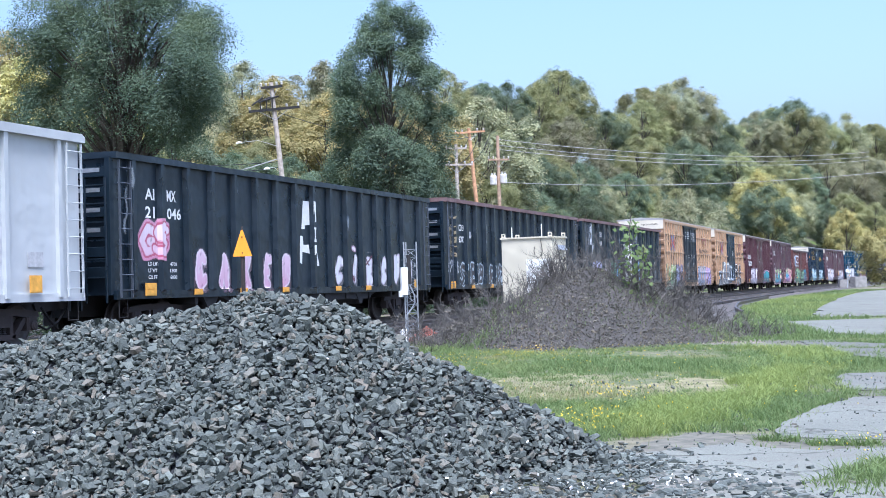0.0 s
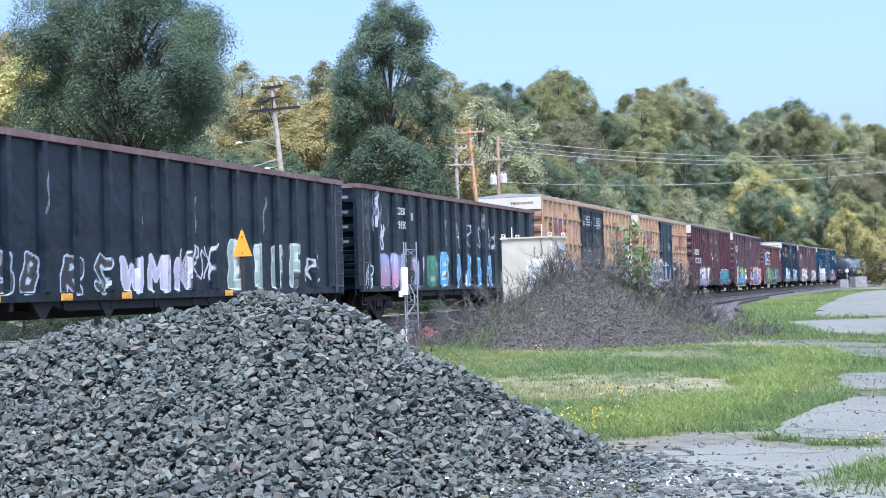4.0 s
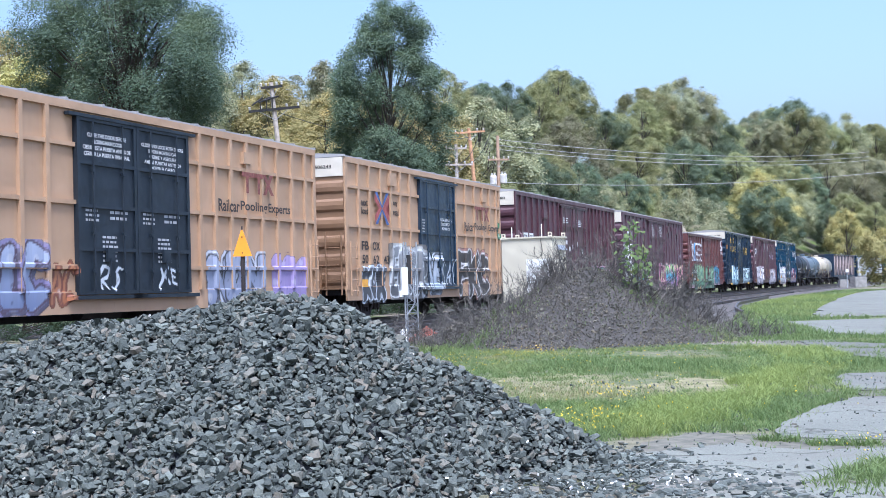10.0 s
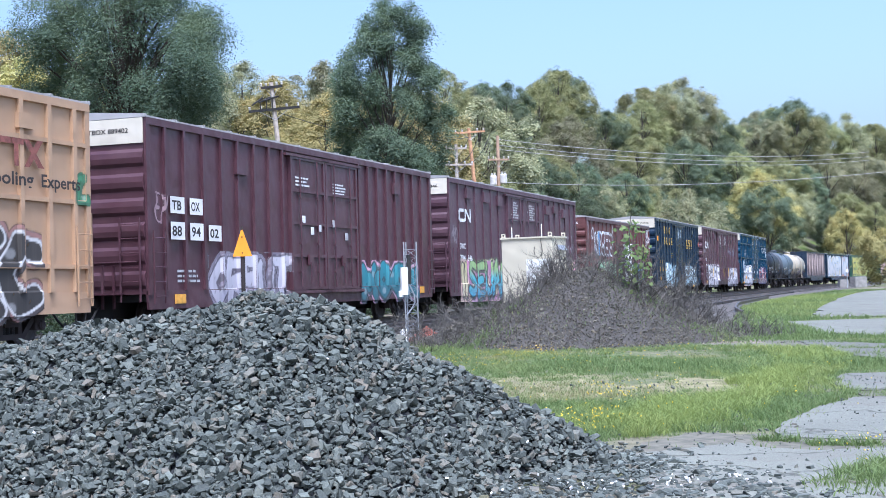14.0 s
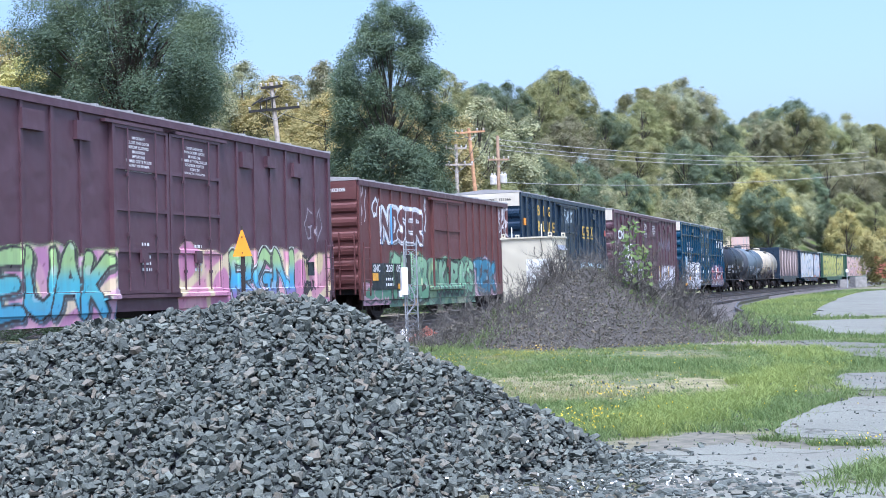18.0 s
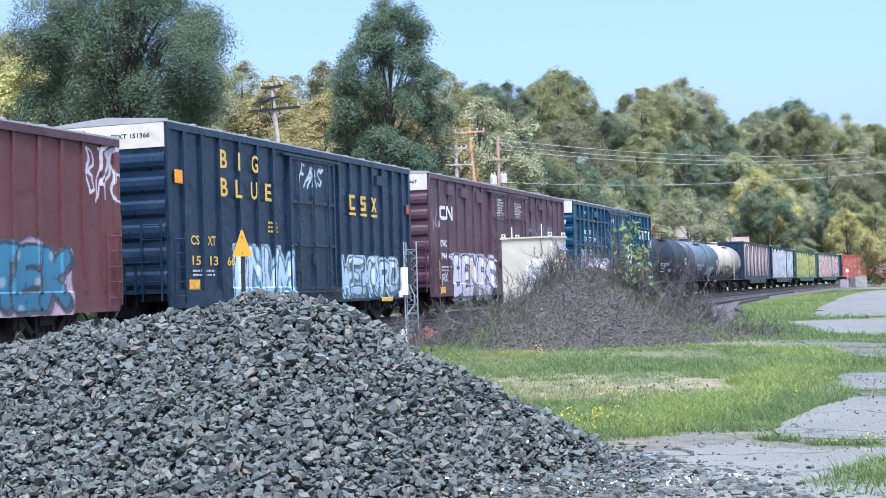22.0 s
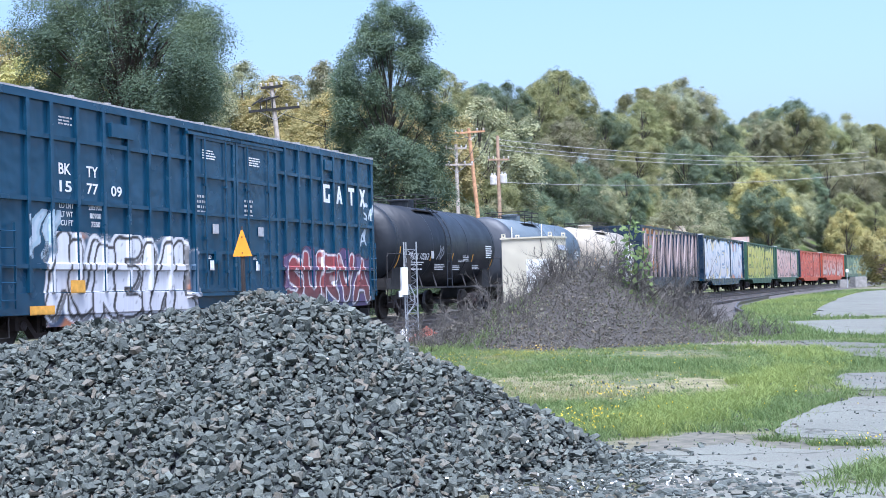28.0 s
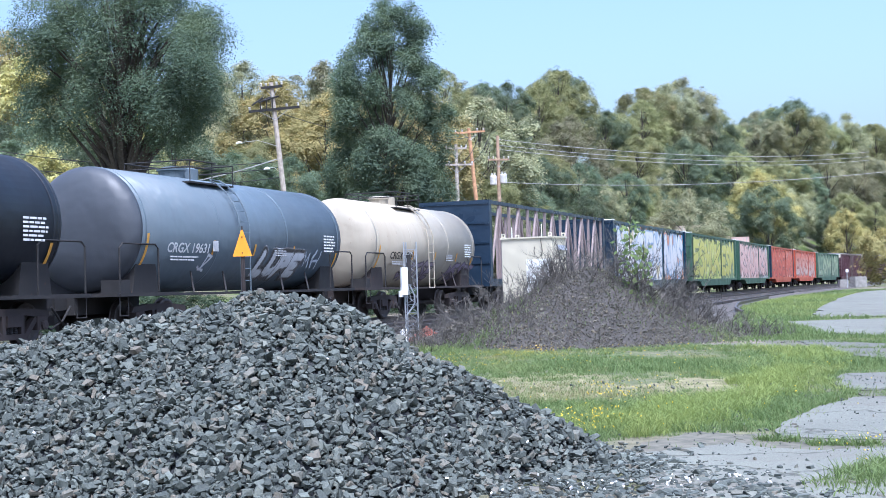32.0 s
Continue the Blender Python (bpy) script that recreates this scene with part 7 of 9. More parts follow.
    graffiti(c, dep, 1.75, 2.46, 5.45, 3.66, "NDSER", "5fa4d8", "4f94cc", "5fa4d8", None, None, fat=0.30, edge=0.02, seed=51, wild=0.6, soft_edge=0.05, shine=0, label="blue spray cloud round the letters")
    graffiti(c, dep, 1.75, 2.50, 5.45, 3.65, "NDSER", "5c1c28", "4c141e", "f2f4f6", "eef2f6", None, fat=0.135, edge=0.035, halo_w=0.09, seed=51, wild=0.6, y_base=1.506, shine=0.05, label="maroon graffiti letters with thick white outlines")
    g = Geo()
    g.box(0.92, 3.40, -1.556, -1.551, 0.98, 1.82)
    part("number_board", g, "black", c, "black painted number panel")
    for t, a, b in (("SNC", 0.98, 1.55), ("203", 2.05, 2.6), ("05", 2.95, 3.3)):
        lettering(c, t, a, 1.54, b, 1.78, -1.562)
    print_block(c, 2.0, 1.05, 2.7, 1.4, -1.562, 2, "letter", 28)
    placard(c, 0.95, 1.28, -1.565, 0.4, 0.2)
    placard(c, 3.1, 1.0, -1.57, 0.4, 0.14)
    graffiti(c, dep, 2.4, 0.52, 10.9, 1.85, " ", "4a7c60", "4a7c60", "4a7c60", None, ("4a7c60", "8fae80", "7a9f80", "3f6a58", "a8b890"), seed=50, y_base=1.496, label="green cloud of spray paint along the sill")
    graffiti(c, dep, 2.6, 0.52, 5.9, 2.05, "PNAB", "9cc89a", "4f8f6a", "0e1612", None, ("4a7c60", "8fae80", "c9a06a", "3f6a58"), fat=0.16, edge=0.07, seed=53, label="green graffiti with black outlines")
    graffiti(c, dep, 6.9, 0.75, 10.8, 1.95, "KIRAKS", "a0cca0", "5a9474", "0e1612", None, ("3f6e56", "7a9f80", "58866a"), fat=0.13, edge=0.06, seed=54, label="pale green graffiti over the door")
    graffiti(c, dep, 11.1, 0.75, 13.6, 2.0, "TEK", "2f86a4", "1f6a86", "0e2a38", None, ("b98fa0", "d8b8c0", "c8a8b0"), fat=0.17, edge=0.06, seed=55, label="blue graffiti on a pale pink cloud")
    graffiti(c, dep, 0.3, 0.6, 2.4, 1.1, "OOM", "5a9474", "4f8268", "c9a0ac", None, ("5a8f6e", "b98fa0"), fat=0.12, seed=56)
    tag(c, dep, 0.95, 3.2, 1.5, 3.85, "CJ", "e8e8ea", 57)
    tag(c, dep, 0.15, 3.0, 0.5, 4.1, "YI", "c9b8bc", 58)
    tag(c, dep, 5.6, 2.9, 5.95, 4.05, "SS", "e0e0e2", 59)
    tag(c, dep, 14.2, 2.9, 15.4, 4.1, "BTAE", "d8d0d2", 60)
    # dark blue car with yellow words
    c, dep = boxcar(44.3, 59.9, 5.02, "navy", "dark blue boxcar with yellow lettering and pale graffiti", [0.75, 1.60, 2.50, 3.50, 4.50, 5.40, 9.7, 10.55, 11.45, 12.3, 13.15, 14.0, 14.85], [(6.3, 9.3, 3, 3)], end_text="CSXT 151366", hatches=[(12.6, 4.3, 0.4, 0.3)])
    for t, xs, z in (("BIG", (2.45, 3.40, 4.12), 4.10), ("BLUE", (2.45, 3.22, 4.05, 4.85), 3.40)):
        for ch, x in zip(t, xs):
            lettering(c, ch, x, z, x + (0.10 if ch == "I" else 0.36), z + 0.46, -1.586, "yellowletter", "yellow letter")
    for k, x in enumerate((10.40, 11.25, 12.10)):
        p = [[bar(x, 3.42, x + 0.42, 3.52), bar(x, 3.42, x + 0.13, 3.88), bar(x, 3.78, x + 0.42, 3.88)],
             [bar(x, 3.42, x + 0.42, 3.52), bar(x + 0.29, 3.42, x + 0.42, 3.70), bar(x, 3.60, x + 0.42, 3.70), bar(x, 3.60, x + 0.13, 3.88), bar(x, 3.78, x + 0.42, 3.88)],
             [[(x, 3.42), (x + 0.13, 3.42), (x + 0.44, 3.88), (x + 0.31, 3.88)], [(x + 0.31, 3.42), (x + 0.44, 3.42), (x + 0.13, 3.88), (x, 3.88)]]][k]
        block_logo(c, p + [bar(x - 0.03, 3.26, x + 0.47, 3.34)], -1.586, "yellowletter")
    for t, a, z in (("CS", 0.95, 2.17), ("XT", 1.75, 2.17), ("15", 1.0, 1.68), ("13", 1.85, 1.68), ("66", 2.72, 1.68)):
        lettering(c, t, a, z, a + 0.40, z + 0.23, -1.515, "yellowletter")
    placard(c, 0.95, 1.12, -1.52, 0.45, 0.2)
    placard(c, 0.30, 3.61, -1.57, 0.3, 0.28, "orangesign")
    placard(c, 15.2, 3.5, -1.57, 0.2, 0.28, "logored")
    placard(c, 2.2, 0.60, -1.54, 0.9, 0.10, "yellowletter")
    placard(c, 12.9, 0.62, -1.54, 0.9, 0.10, "yellowletter")
    print_block(c, 5.0, 2.55, 5.6, 2.9, -1.52, 3, "yellowletter", 29)
    print_block(c, 1.0, 1.4, 2.2, 1.6, -1.515, 2, "bars", 30)
    graffiti(c, dep, 3.1, 0.65, 6.3, 2.15, "WNVM", "e4f0f2", "a8d4e0", "34617a", "9cc6d6", None, fat=0.10, edge=0.05, seed=61, label="white and ice-blue graffiti")
    graffiti(c, dep, 9.7, 0.80, 14.3, 1.95, "WEMORD", "dcecf0", "a9cbd8", "2c4652", "b8d4de", None, fat=0.11, edge=0.05, seed=62, label="pale blue-green graffiti")
    tag(c, dep, 6.9, 3.9, 8.3, 4.5, "FARS", "cfe0e8", 63)
    # second brown car
    c, dep = boxcar(61.8, 80.2, 5.05, "brown", "faded brown boxcar with silver-white graffiti", between(0.1, 6.9, 6) + between(11.9, 18.3, 6), [(6.98, 9.3, 4, 2), (9.35, 11.8, 4, 2)], end_text="DWC 794467",
                    hatches=[(1.9, 4.35, 0.55, 0.38), (3.4, 4.35, 0.7, 0.35), (5.2, 4.25, 0.55, 0.4), (12.6, 4.2, 0.5, 0.4), (14.0, 4.35, 0.5, 0.25), (15.6, 4.2, 0.5, 0.4)], rib_d=0.045)
    worm_logo(c, 0.98, 3.42, 2.40, 3.95, -1.56)
    lettering(c, "DWC", 1.0, 2.46, 1.65, 2.70, -1.56)
    lettering(c, "794", 1.03, 2.0, 1.62, 2.24, -1.56)
    lettering(c, "467", 1.84, 2.0, 2.36, 2.24, -1.56)
    text_block(c, DOOR_TEXT[0], 7.55, 3.68, 8.75, 4.54, -1.586)
    text_block(c, DOOR_TEXT[1], 9.95, 3.75, 11.3, 4.48, -1.586)
    print_block(c, 1.05, 1.55, 2.3, 1.8, -1.52, 2, "bars", 36)
    placard(c, 1.0, 0.8, -1.54, 0.45, 0.2)
    for x in (0.7, 4.2, 9.5, 12.1, 15.0):
        placard(c, x, 1.3, -1.60, 0.06, 0.65, "yellowletter")
    graffiti(c, dep, 2.4, 0.55, 7.2, 2.15, "BEMRS", "f0eef2", "d4ccd4", "241f28", "c8b8c4", None, fat=0.17, edge=0.07, seed=71, label="silver-white graffiti with dark outlines")
    graffiti(c, dep, 12.1, 0.55, 17.4, 1.95, "LORDAM", "eceaf0", "ccc8d4", "221f28", "b8b0bc", None, fat=0.13, edge=0.06, seed=72, label="silver-white graffiti with dark outlines")
    graffiti(c, dep, 12.0, 3.0, 16.2, 3.75, "HANOR", "8a8496", "8a8496", "8a8496", fat=0.05, edge=0.01, seed=73, cover=0.6, wild=0.6, label="faint grey painted letters")
    tag(c, dep, 0.2, 3.0, 1.0, 3.7, "WJ", "9a8d92", 74)
    tag(c, dep, 1.1, 1.1, 1.7, 1.5, "RK", "cfcfd4", 75)
    # blue car
    c, dep = boxcar(82.0, 100.7, 5.10, "blue", "blue high-cube boxcar with black and white graffiti", [1.14, 1.90, 2.80, 3.75, 4.70, 5.55, 6.40, 7.2, 12.45, 13.3, 14.1, 14.85, 15.65, 16.55, 17.45], [(7.45, 9.5, 4, 2), (9.55, 11.9, 4, 2)], (4.22, 2.95, 1.62), end_text="CAR EXCESS HEIGHT", rib_w=0.10,
                    hatches=[(4.0, 4.42, 0.9, 0.3), (15.0, 4.5, 0.5, 0.3)])
    lettering(c, "BKTY 157709", 0.30, 3.95, -1.2, 4.15, -0.112, "letter", end=True)
    for t, x, z in (("BK", 2.08, 3.50), ("TY", 3.05, 3.50), ("15", 2.10, 3.14), ("77", 3.05, 3.14), ("09", 3.95, 3.14)):
        lettering(c, t, x, z, x + 0.42, z + 0.23, -1.515)
    for k, x in enumerate((14.85, 15.75, 16.65, 17.5)):
        p = [[bar(x, 3.55, x + 0.45, 3.66), bar(x, 3.55, x + 0.14, 4.08), bar(x, 3.97, x + 0.45, 4.08), bar(x + 0.32, 3.55, x + 0.45, 3.80)],
             [[(x, 3.55), (x + 0.14, 3.55), (x + 0.28, 4.08), (x + 0.17, 4.08)], [(x + 0.31, 3.55), (x + 0.45, 3.55), (x + 0.28, 4.08), (x + 0.17, 4.08)], bar(x + 0.1, 3.68, x + 0.35, 3.77)],
             [bar(x, 3.96, x + 0.45, 4.08), bar(x + 0.16, 3.55, x + 0.29, 3.96)],
             [[(x, 3.55), (x + 0.15, 3.55), (x + 0.46, 4.08), (x + 0.31, 4.08)], [(x + 0.31, 3.55), (x + 0.46, 3.55), (x + 0.15, 4.08), (x, 4.08)]]][k]
        block_logo(c, p, -1.592, "letter")
    text_block(c, ["LD LMT", "LT WT", "CU FT"], 2.08, 2.42, 2.58, 2.95, -1.515)
    text_block(c, ["205900", "80900", "7550"], 3.1, 2.42, 3.6, 2.95, -1.515)
    for x, w, rows, z0, z1 in ((2.1, 0.5, 3, 4.5, 4.7),):
        print_block(c, x, z0, x + w, z1, -1.515, rows, "bars", int(x * 10))
    for x in (7.9, 10.3):
        print_block(c, x, 4.25, x + 0.7, 4.5, -1.59, 4, "letter", int(x * 3))
        print_block(c, x - 0.3, 2.9, x + 0.2, 3.4, -1.59, 4, "bars", int(x * 5))
        placard(c, x + 0.42, 2.47, -1.60, 0.24, 0.20, "bars")
        lettering(c, "ASD", x + 0.12, 1.84, x + 0.34, 1.92, -1.60)
        placard(c, x + 0.22, 1.58, -1.62, 0.14, 0.20, "letter")
    placard(c, 1.15, 0.68, -1.54, 0.75, 0.14)
    placard(c, 2.4, 1.1, -1.62, 0.45, 0.22)
    graffiti(c, dep, 1.1, 1.75, 2.0, 2.65, "XOW", "c9d8e2", "c9d8e2", "a8c4d4", fat=0.05, seed=81, wild=2.5, label="pale blue scribbled crown")
    graffiti(c, dep, 1.7, 0.52, 7.3, 2.15, "AUREIAL", "f2f2f4", "e4e4ea", "0c0d10", "f0f0f2", ("1b3f60", "b0683a", "24506e"), fat=0.19, edge=0.07, seed=82, label="bold white graffiti with black outlines")
    graffiti(c, dep, 12.3, 0.62, 18.1, 2.05, "SURVA", "a02a34", "4a2028", "e9e6e8", None, ("22426a", "3a3a6a", "4a3266"), fat=0.15, edge=0.045, seed=83, label="dark red graffiti with white outlines")
    tag(c, dep, 18.0, 3.1, 18.5, 3.6, "SA", "c9d8e2", 84)
    tag(c, dep, 17.6, 2.3, 18.1, 2.8, "A", "c9d8e2", 85)


# ---- gondolas ----
def gondola(s0, s1, height, label, posts, chord):
    L = s1 - s0
    car = start_car("gondola", s0, L, label)
    hw, z0 = 1.47, 1.02
    for s in (-1, 1):
        part("side_wall", Geo().box(0.05, L - 0.05, *sorted((s * hw, s * (hw - 0.03))), z0, height), "black", car)
    part("floor", Geo().box(0.05, L - 0.05, -hw + 0.03, hw - 0.03, z0, z0 + 0.05), "under", car)
    part("drop_floor", Geo().prism([(L * 0.24, z0 - 0.1), (L * 0.28, 0.72), (L * 0.72, 0.72), (L * 0.76, z0 - 0.1)], -hw + 0.04, hw - 0.04), "under", car)
    relief = []
    w = 0.11
    y0, y1 = -hw, -hw - 0.12
    post = Geo().add([(-w, y0, z0), (w, y0, z0), (w * 0.6, y1, z0 + 0.1), (-w * 0.6, y1, z0 + 0.1), (-w, y0, height - 0.12), (w, y0, height - 0.12), (w * 0.6, y1, height - 0.12), (-w * 0.6, y1, height - 0.12)],
                     [(0, 1, 5, 4), (1, 2, 6, 5), (2, 3, 7, 6), (3, 0, 4, 7), (0, 3, 2, 1), (4, 5, 6, 7)]).mesh("side_post")
    for x in posts:
        part("side_post", post, "black", car, at=(x, 0, 0))
        o = part("side_post", post, "black", car, at=(x, 0, 0))
        o.rotation_euler = (0, 0, math.pi)
        relief.append((x - w * 0.8, x + w * 0.8, z0, height - 0.12, 0.12))
    for s in (-1, 1):
        part("top_chord", Geo().box(-0.02, L + 0.02, *sorted((s * (hw - 0.06), s * (hw + 0.13))), height - 0.12, height + 0.02), chord, car, "rusty worn top rim" if chord == "rusttop" else "")
        part("side_sill", Geo().box(0.0, L, *sorted((s * (hw - 0.02), s * (hw + 0.06))), 0.92, 1.10), "black", car)
    for x in (-0.02, L - 0.12):
        part("end_chord", Geo().box(x, x + 0.14, -hw + 0.06, hw - 0.06, height - 0.11, height + 0.03), chord, car)
    relief.append((0, L, 0.92, 1.10, 0.06))
    for x, s in ((0.0, -1), (L, 1)):
        g = Geo()
        o = [(x - s * 0.07, z0), (x - s * 0.04, z0)]
        for k in range(6):
            z = 1.2 + k * (height - 1.5) / 6
            o += [(x - s * 0.04, z + 0.20), (x + s * 0.10, z + 0.22), (x + s * 0.10, z + 0.42), (x - s * 0.04, z + 0.44)]
        o += [(x - s * 0.04, height - 0.1), (x - s * 0.07, height - 0.1)]
        g.prism(o, -hw + 0.12, hw - 0.12)
        for y in (-hw, hw - 0.12):
            part("corner_post", Geo().box(*sorted((x - s * 0.05, x + s * 0.11)), y, y + 0.12, z0, height - 0.1), "black", car)
        part("end_wall", g, "black", car)
        g = Geo()
        for k in range(2, 6):
            z = 1.42 + k * (height - 1.5) / 6
            q = 0.25 * math.sin(3.1 * k + s0)
            g.box(*sorted((x + s * 0.101, x + s * 0.104)), -1.25 + 0.3 * abs(q), 0.5 + q, z + 0.10, z + 0.19)
        part("rub_mark", g, "galv", car, "paint rubbed to bare steel on the end ribs")
        add_end_ladder(car, x + s * 0.1, s, hw, 1.4, 3.4, "black", 6)
    g = Geo()
    g.box(0.3, L - 0.3, -0.35, 0.35, 0.55, 1.0)
    for k in range(8):
        x = 3.5 + k * (L - 7) / 7
        g.box(x - 0.06, x + 0.06, -hw, hw, 0.75, 1.0)
    part("underframe", g, "under", car)
    # gusset plates that hang below the sill
    gus = Geo().prism([(-0.38, 0.93), (0.38, 0.93), (0.08, 0.58), (-0.08, 0.58)], -hw + 0.02, -hw + 0.12).mesh("gusset_plate")
    for x in posts[3:-3:2]:
        part("gusset_plate", gus, "under", car, at=(x, 0, 0))
    for x in (0.34, L - 0.34):
        add_ladder(car, x - 0.22, x + 0.22, 0.95, height - 0.15, -hw - 0.06, "galvblack", 9)
        add_stirrup(car, x, 0.95, -hw, "under")
    R = np.array(relief)

    def depth(px, pz):
        d = np.zeros(px.shape)
        for a, b, za, zb, k in R:
            d = np.maximum(d, k * ((px >= a) & (px <= b) & (pz >= za) & (pz <= zb)))
        return d
    return car, depth


def build_gondolas():
    def fill(car, dep, word, spots, z0, z1, top, bottom, line, seed, halo=None, fat=0.10, label="graffiti letter between the posts", trim=0.0):
        for k, (ch, (a, b)) in enumerate(zip(word, spots)):
            a, b = a + trim * fat, b - trim * fat
            graffiti(car, dep, a, z0, b, z1, ch, top, bottom, line, halo, None, fat=fat, edge=0.035, halo_w=0.03, seed=seed + k, y_base=1.47, label=label)
    def scrapes(car, dep, spots, seed):
        for k, (x, z0, z1, w) in enumerate(spots):
            graffiti(car, dep, x, z0, x + w, z1, "|", "b8c4cc", "98a4b0", "a8b4be", fat=w * 0.22, edge=0.004, seed=seed + k, cell=0.03, y_base=1.47, cover=0.5, shine=0, wild=2.4, soft_edge=0.06, label="pale scrape where loads have rubbed")
    P1 = [0.70] + [1.90 + k * 1.165 for k in range(14)] + [18.6]
    c, dep = gondola(-115.7, -96.15, 4.10, "black gondola with pink and white graffiti", P1, "black")
    for t, x, z in (("AI", 1.12, 3.15), ("MX", 2.05, 3.15), ("21", 1.12, 2.74), ("046", 2.05, 2.74)):
        lettering(c, t, x, z, x + (0.40 if t != "046" else 0.62), z + 0.26, -1.476)
    graffiti(c, dep, 0.92, 1.84, 2.0, 2.62, "GS", "f4e4ee", "e6c4d8", "b8486e", "d88fb0", None, fat=0.10, edge=0.045, halo_w=0.04, seed=101, y_base=1.47, label="pale pink bubble graffiti outlined in magenta", cell=0.025, shine=0, wild=0.6)
    for k, (a, b) in enumerate((("LD LMT", "4700"), ("LT WT", "1300"), ("CU FT", "6000"))):
        z = 1.66 - 0.15 * k
        lettering(c, a, 1.2, z, 1.58 if a != "LD LMT" else 1.66, z + 0.085, -1.476)
        lettering(c, b, 2.14, z, 2.44, z + 0.085, -1.476)
    # a tall stencilled letter, broken up by the post that it crosses
    g = Geo()
    for o in ([(9.53, 3.54), (9.93, 3.54), (9.93, 2.87), (9.62, 2.85), (9.60, 2.74), (9.40, 2.74)], [(9.30, 2.55), (9.45, 2.55), (9.50, 2.30), (9.85, 2.30), (9.90, 2.05), (9.42, 2.10), (9.38, 1.75), (9.25, 1.80)], [(10.18, 2.30), (10.32, 2.30), (10.52, 1.72), (10.34, 1.70), (10.18, 2.00)]):
        g.prism(o, -1.474, -1.470)
    for o in ([(9.99, 3.54), (10.12, 3.54), (10.12, 2.95), (10.06, 2.95), (10.06, 3.32), (9.99, 3.15)], [(9.99, 2.80), (10.12, 2.80), (10.12, 2.74), (10.08, 2.74), (10.08, 2.46), (10.12, 2.46), (10.12, 2.38), (9.99, 2.38), (9.99, 2.46), (10.03, 2.46), (10.03, 2.74), (9.99, 2.74)], [(9.99, 2.30), (10.12, 2.30), (10.12, 2.08), (9.99, 2.00)]):
        g.prism(o, -1.594, -1.590)
    part("painted_letter", g, "letter", c, "big white stencilled letter")
    fill(c, dep, "CAKED", [(3.28, 3.78), (4.45, 5.0), (5.68, 6.12), (6.86, 7.28), (8.0, 8.42)], 1.08, 2.02, "ecd0e0", "dca6c4", "f0e2ea", 110, fat=0.105, trim=0.7)
    fill(c, dep, "CIRCUS", [(11.5, 11.98), (12.72, 13.05), (13.85, 14.25), (15.02, 15.42), (16.2, 16.6), (17.32, 17.74)], 1.16, 2.05, "f0f0f4", "e8e8f0", "d4c8d4", 120, fat=0.105, trim=0.7)
    graffiti(c, dep, 12.74, 2.16, 13.02, 2.32, "O", "f0e8f0", "f0e0ea", "c090a8", fat=0.05, edge=0.02, seed=128, y_base=1.47, shine=0, cell=0.025, label="pale dot over a graffiti letter")
    for dx, ch, z in ((12.72, "RV", 1.22), (13.9, "X", 1.78)):
        tag(c, dep, dx, z, dx + 0.3, z + 0.2, ch, "6a3048", 129, 1.476, 0.012)
    lettering(c, "C", 18.02, 1.72, 18.14, 1.86, -1.476)
    for z in (1.0, 1.14):
        placard(c, 1.14, z, -1.545, 0.42, 0.11)
        placard(c, 18.0, z + 0.02, -1.545, 0.2, 0.11)
    for x in (3.3, 5.6, 8.0, 11.5, 13.8):
        placard(c, x, 1.0, -1.545, 0.35, 0.10)
    scrapes(c, dep, [(0.25, 2.2, 3.9, 0.16), (5.3, 2.9, 3.6, 0.1), (12.1, 2.6, 3.2, 0.1)], 700)
    P2 = [1.0] + [2.22 + k * 1.145 for k in range(14)] + [18.3]
    c, dep = gondola(-94.3, -75.2, 4.24, "black gondola with a rusty rim and outline graffiti", P2, "rusttop")
    lettering(c, "CDEX", 1.36, 3.10, 2.02, 3.34, -1.476)
    lettering(c, "6373", 1.36, 2.66, 2.02, 2.90, -1.476)
    for k, ch in enumerate("YSRB"):
        tag(c, dep, 0.25, 3.22 - 0.38 * k, 0.85, 3.62 - 0.38 * k, ch, "8f8468", 231 + k, 1.47, 0.018)
    tag(c, dep, 0.2, 1.5, 0.9, 1.9, "KPG", "cfd4d8", 132, 1.47)
    fill(c, dep, "SBBRS", [(1.45, 1.95), (2.7, 3.2), (3.7, 4.15), (4.95, 5.45), (6.15, 6.55)], 1.0, 1.9, "20262e", "1c2026", "cfe0ea", 133, fat=0.09)
    fill(c, dep, "WMN", [(7.15, 7.9), (8.2, 8.9), (9.4, 9.9)], 1.05, 1.85, "d6d0e2", "b9bccc", "e4e4ea", 140, fat=0.08)
    tag(c, dep, 9.5, 1.3, 11.2, 2.1, "XRSX", "d8d8dc", 144, 1.47)
    fill(c, dep, "LIFF", [(11.95, 12.5), (13.3, 13.75), (14.4, 14.95), (15.45, 16.0)], 1.05, 2.25, "a9bcae", "8fa698", "dfe8e2", 150, fat=0.11)
    tag(c, dep, 16.5, 1.3, 17.3, 2.0, "RE", "d8d8dc", 156, 1.47)
    placard(c, 0.38, 0.97, -1.545, 0.45, 0.22)
    for x in (2.7, 5.0, 7.2, 11.8):
        placard(c, x, 0.95, -1.545, 0.35, 0.10)
    g = Geo()
    g.box(2.75, 2.95, -1.478, -1.474, 2.85, 3.1)
    part("stencil", g, "bars", c)
    scrapes(c, dep, [(0.15, 2.4, 4.0, 0.18), (1.15, 2.9, 3.9, 0.12), (4.4, 2.6, 3.7, 0.1), (7.9, 1.9, 3.4, 0.14), (10.2, 2.0, 3.2, 0.12), (14.0, 2.2, 3.4, 0.1)], 720)
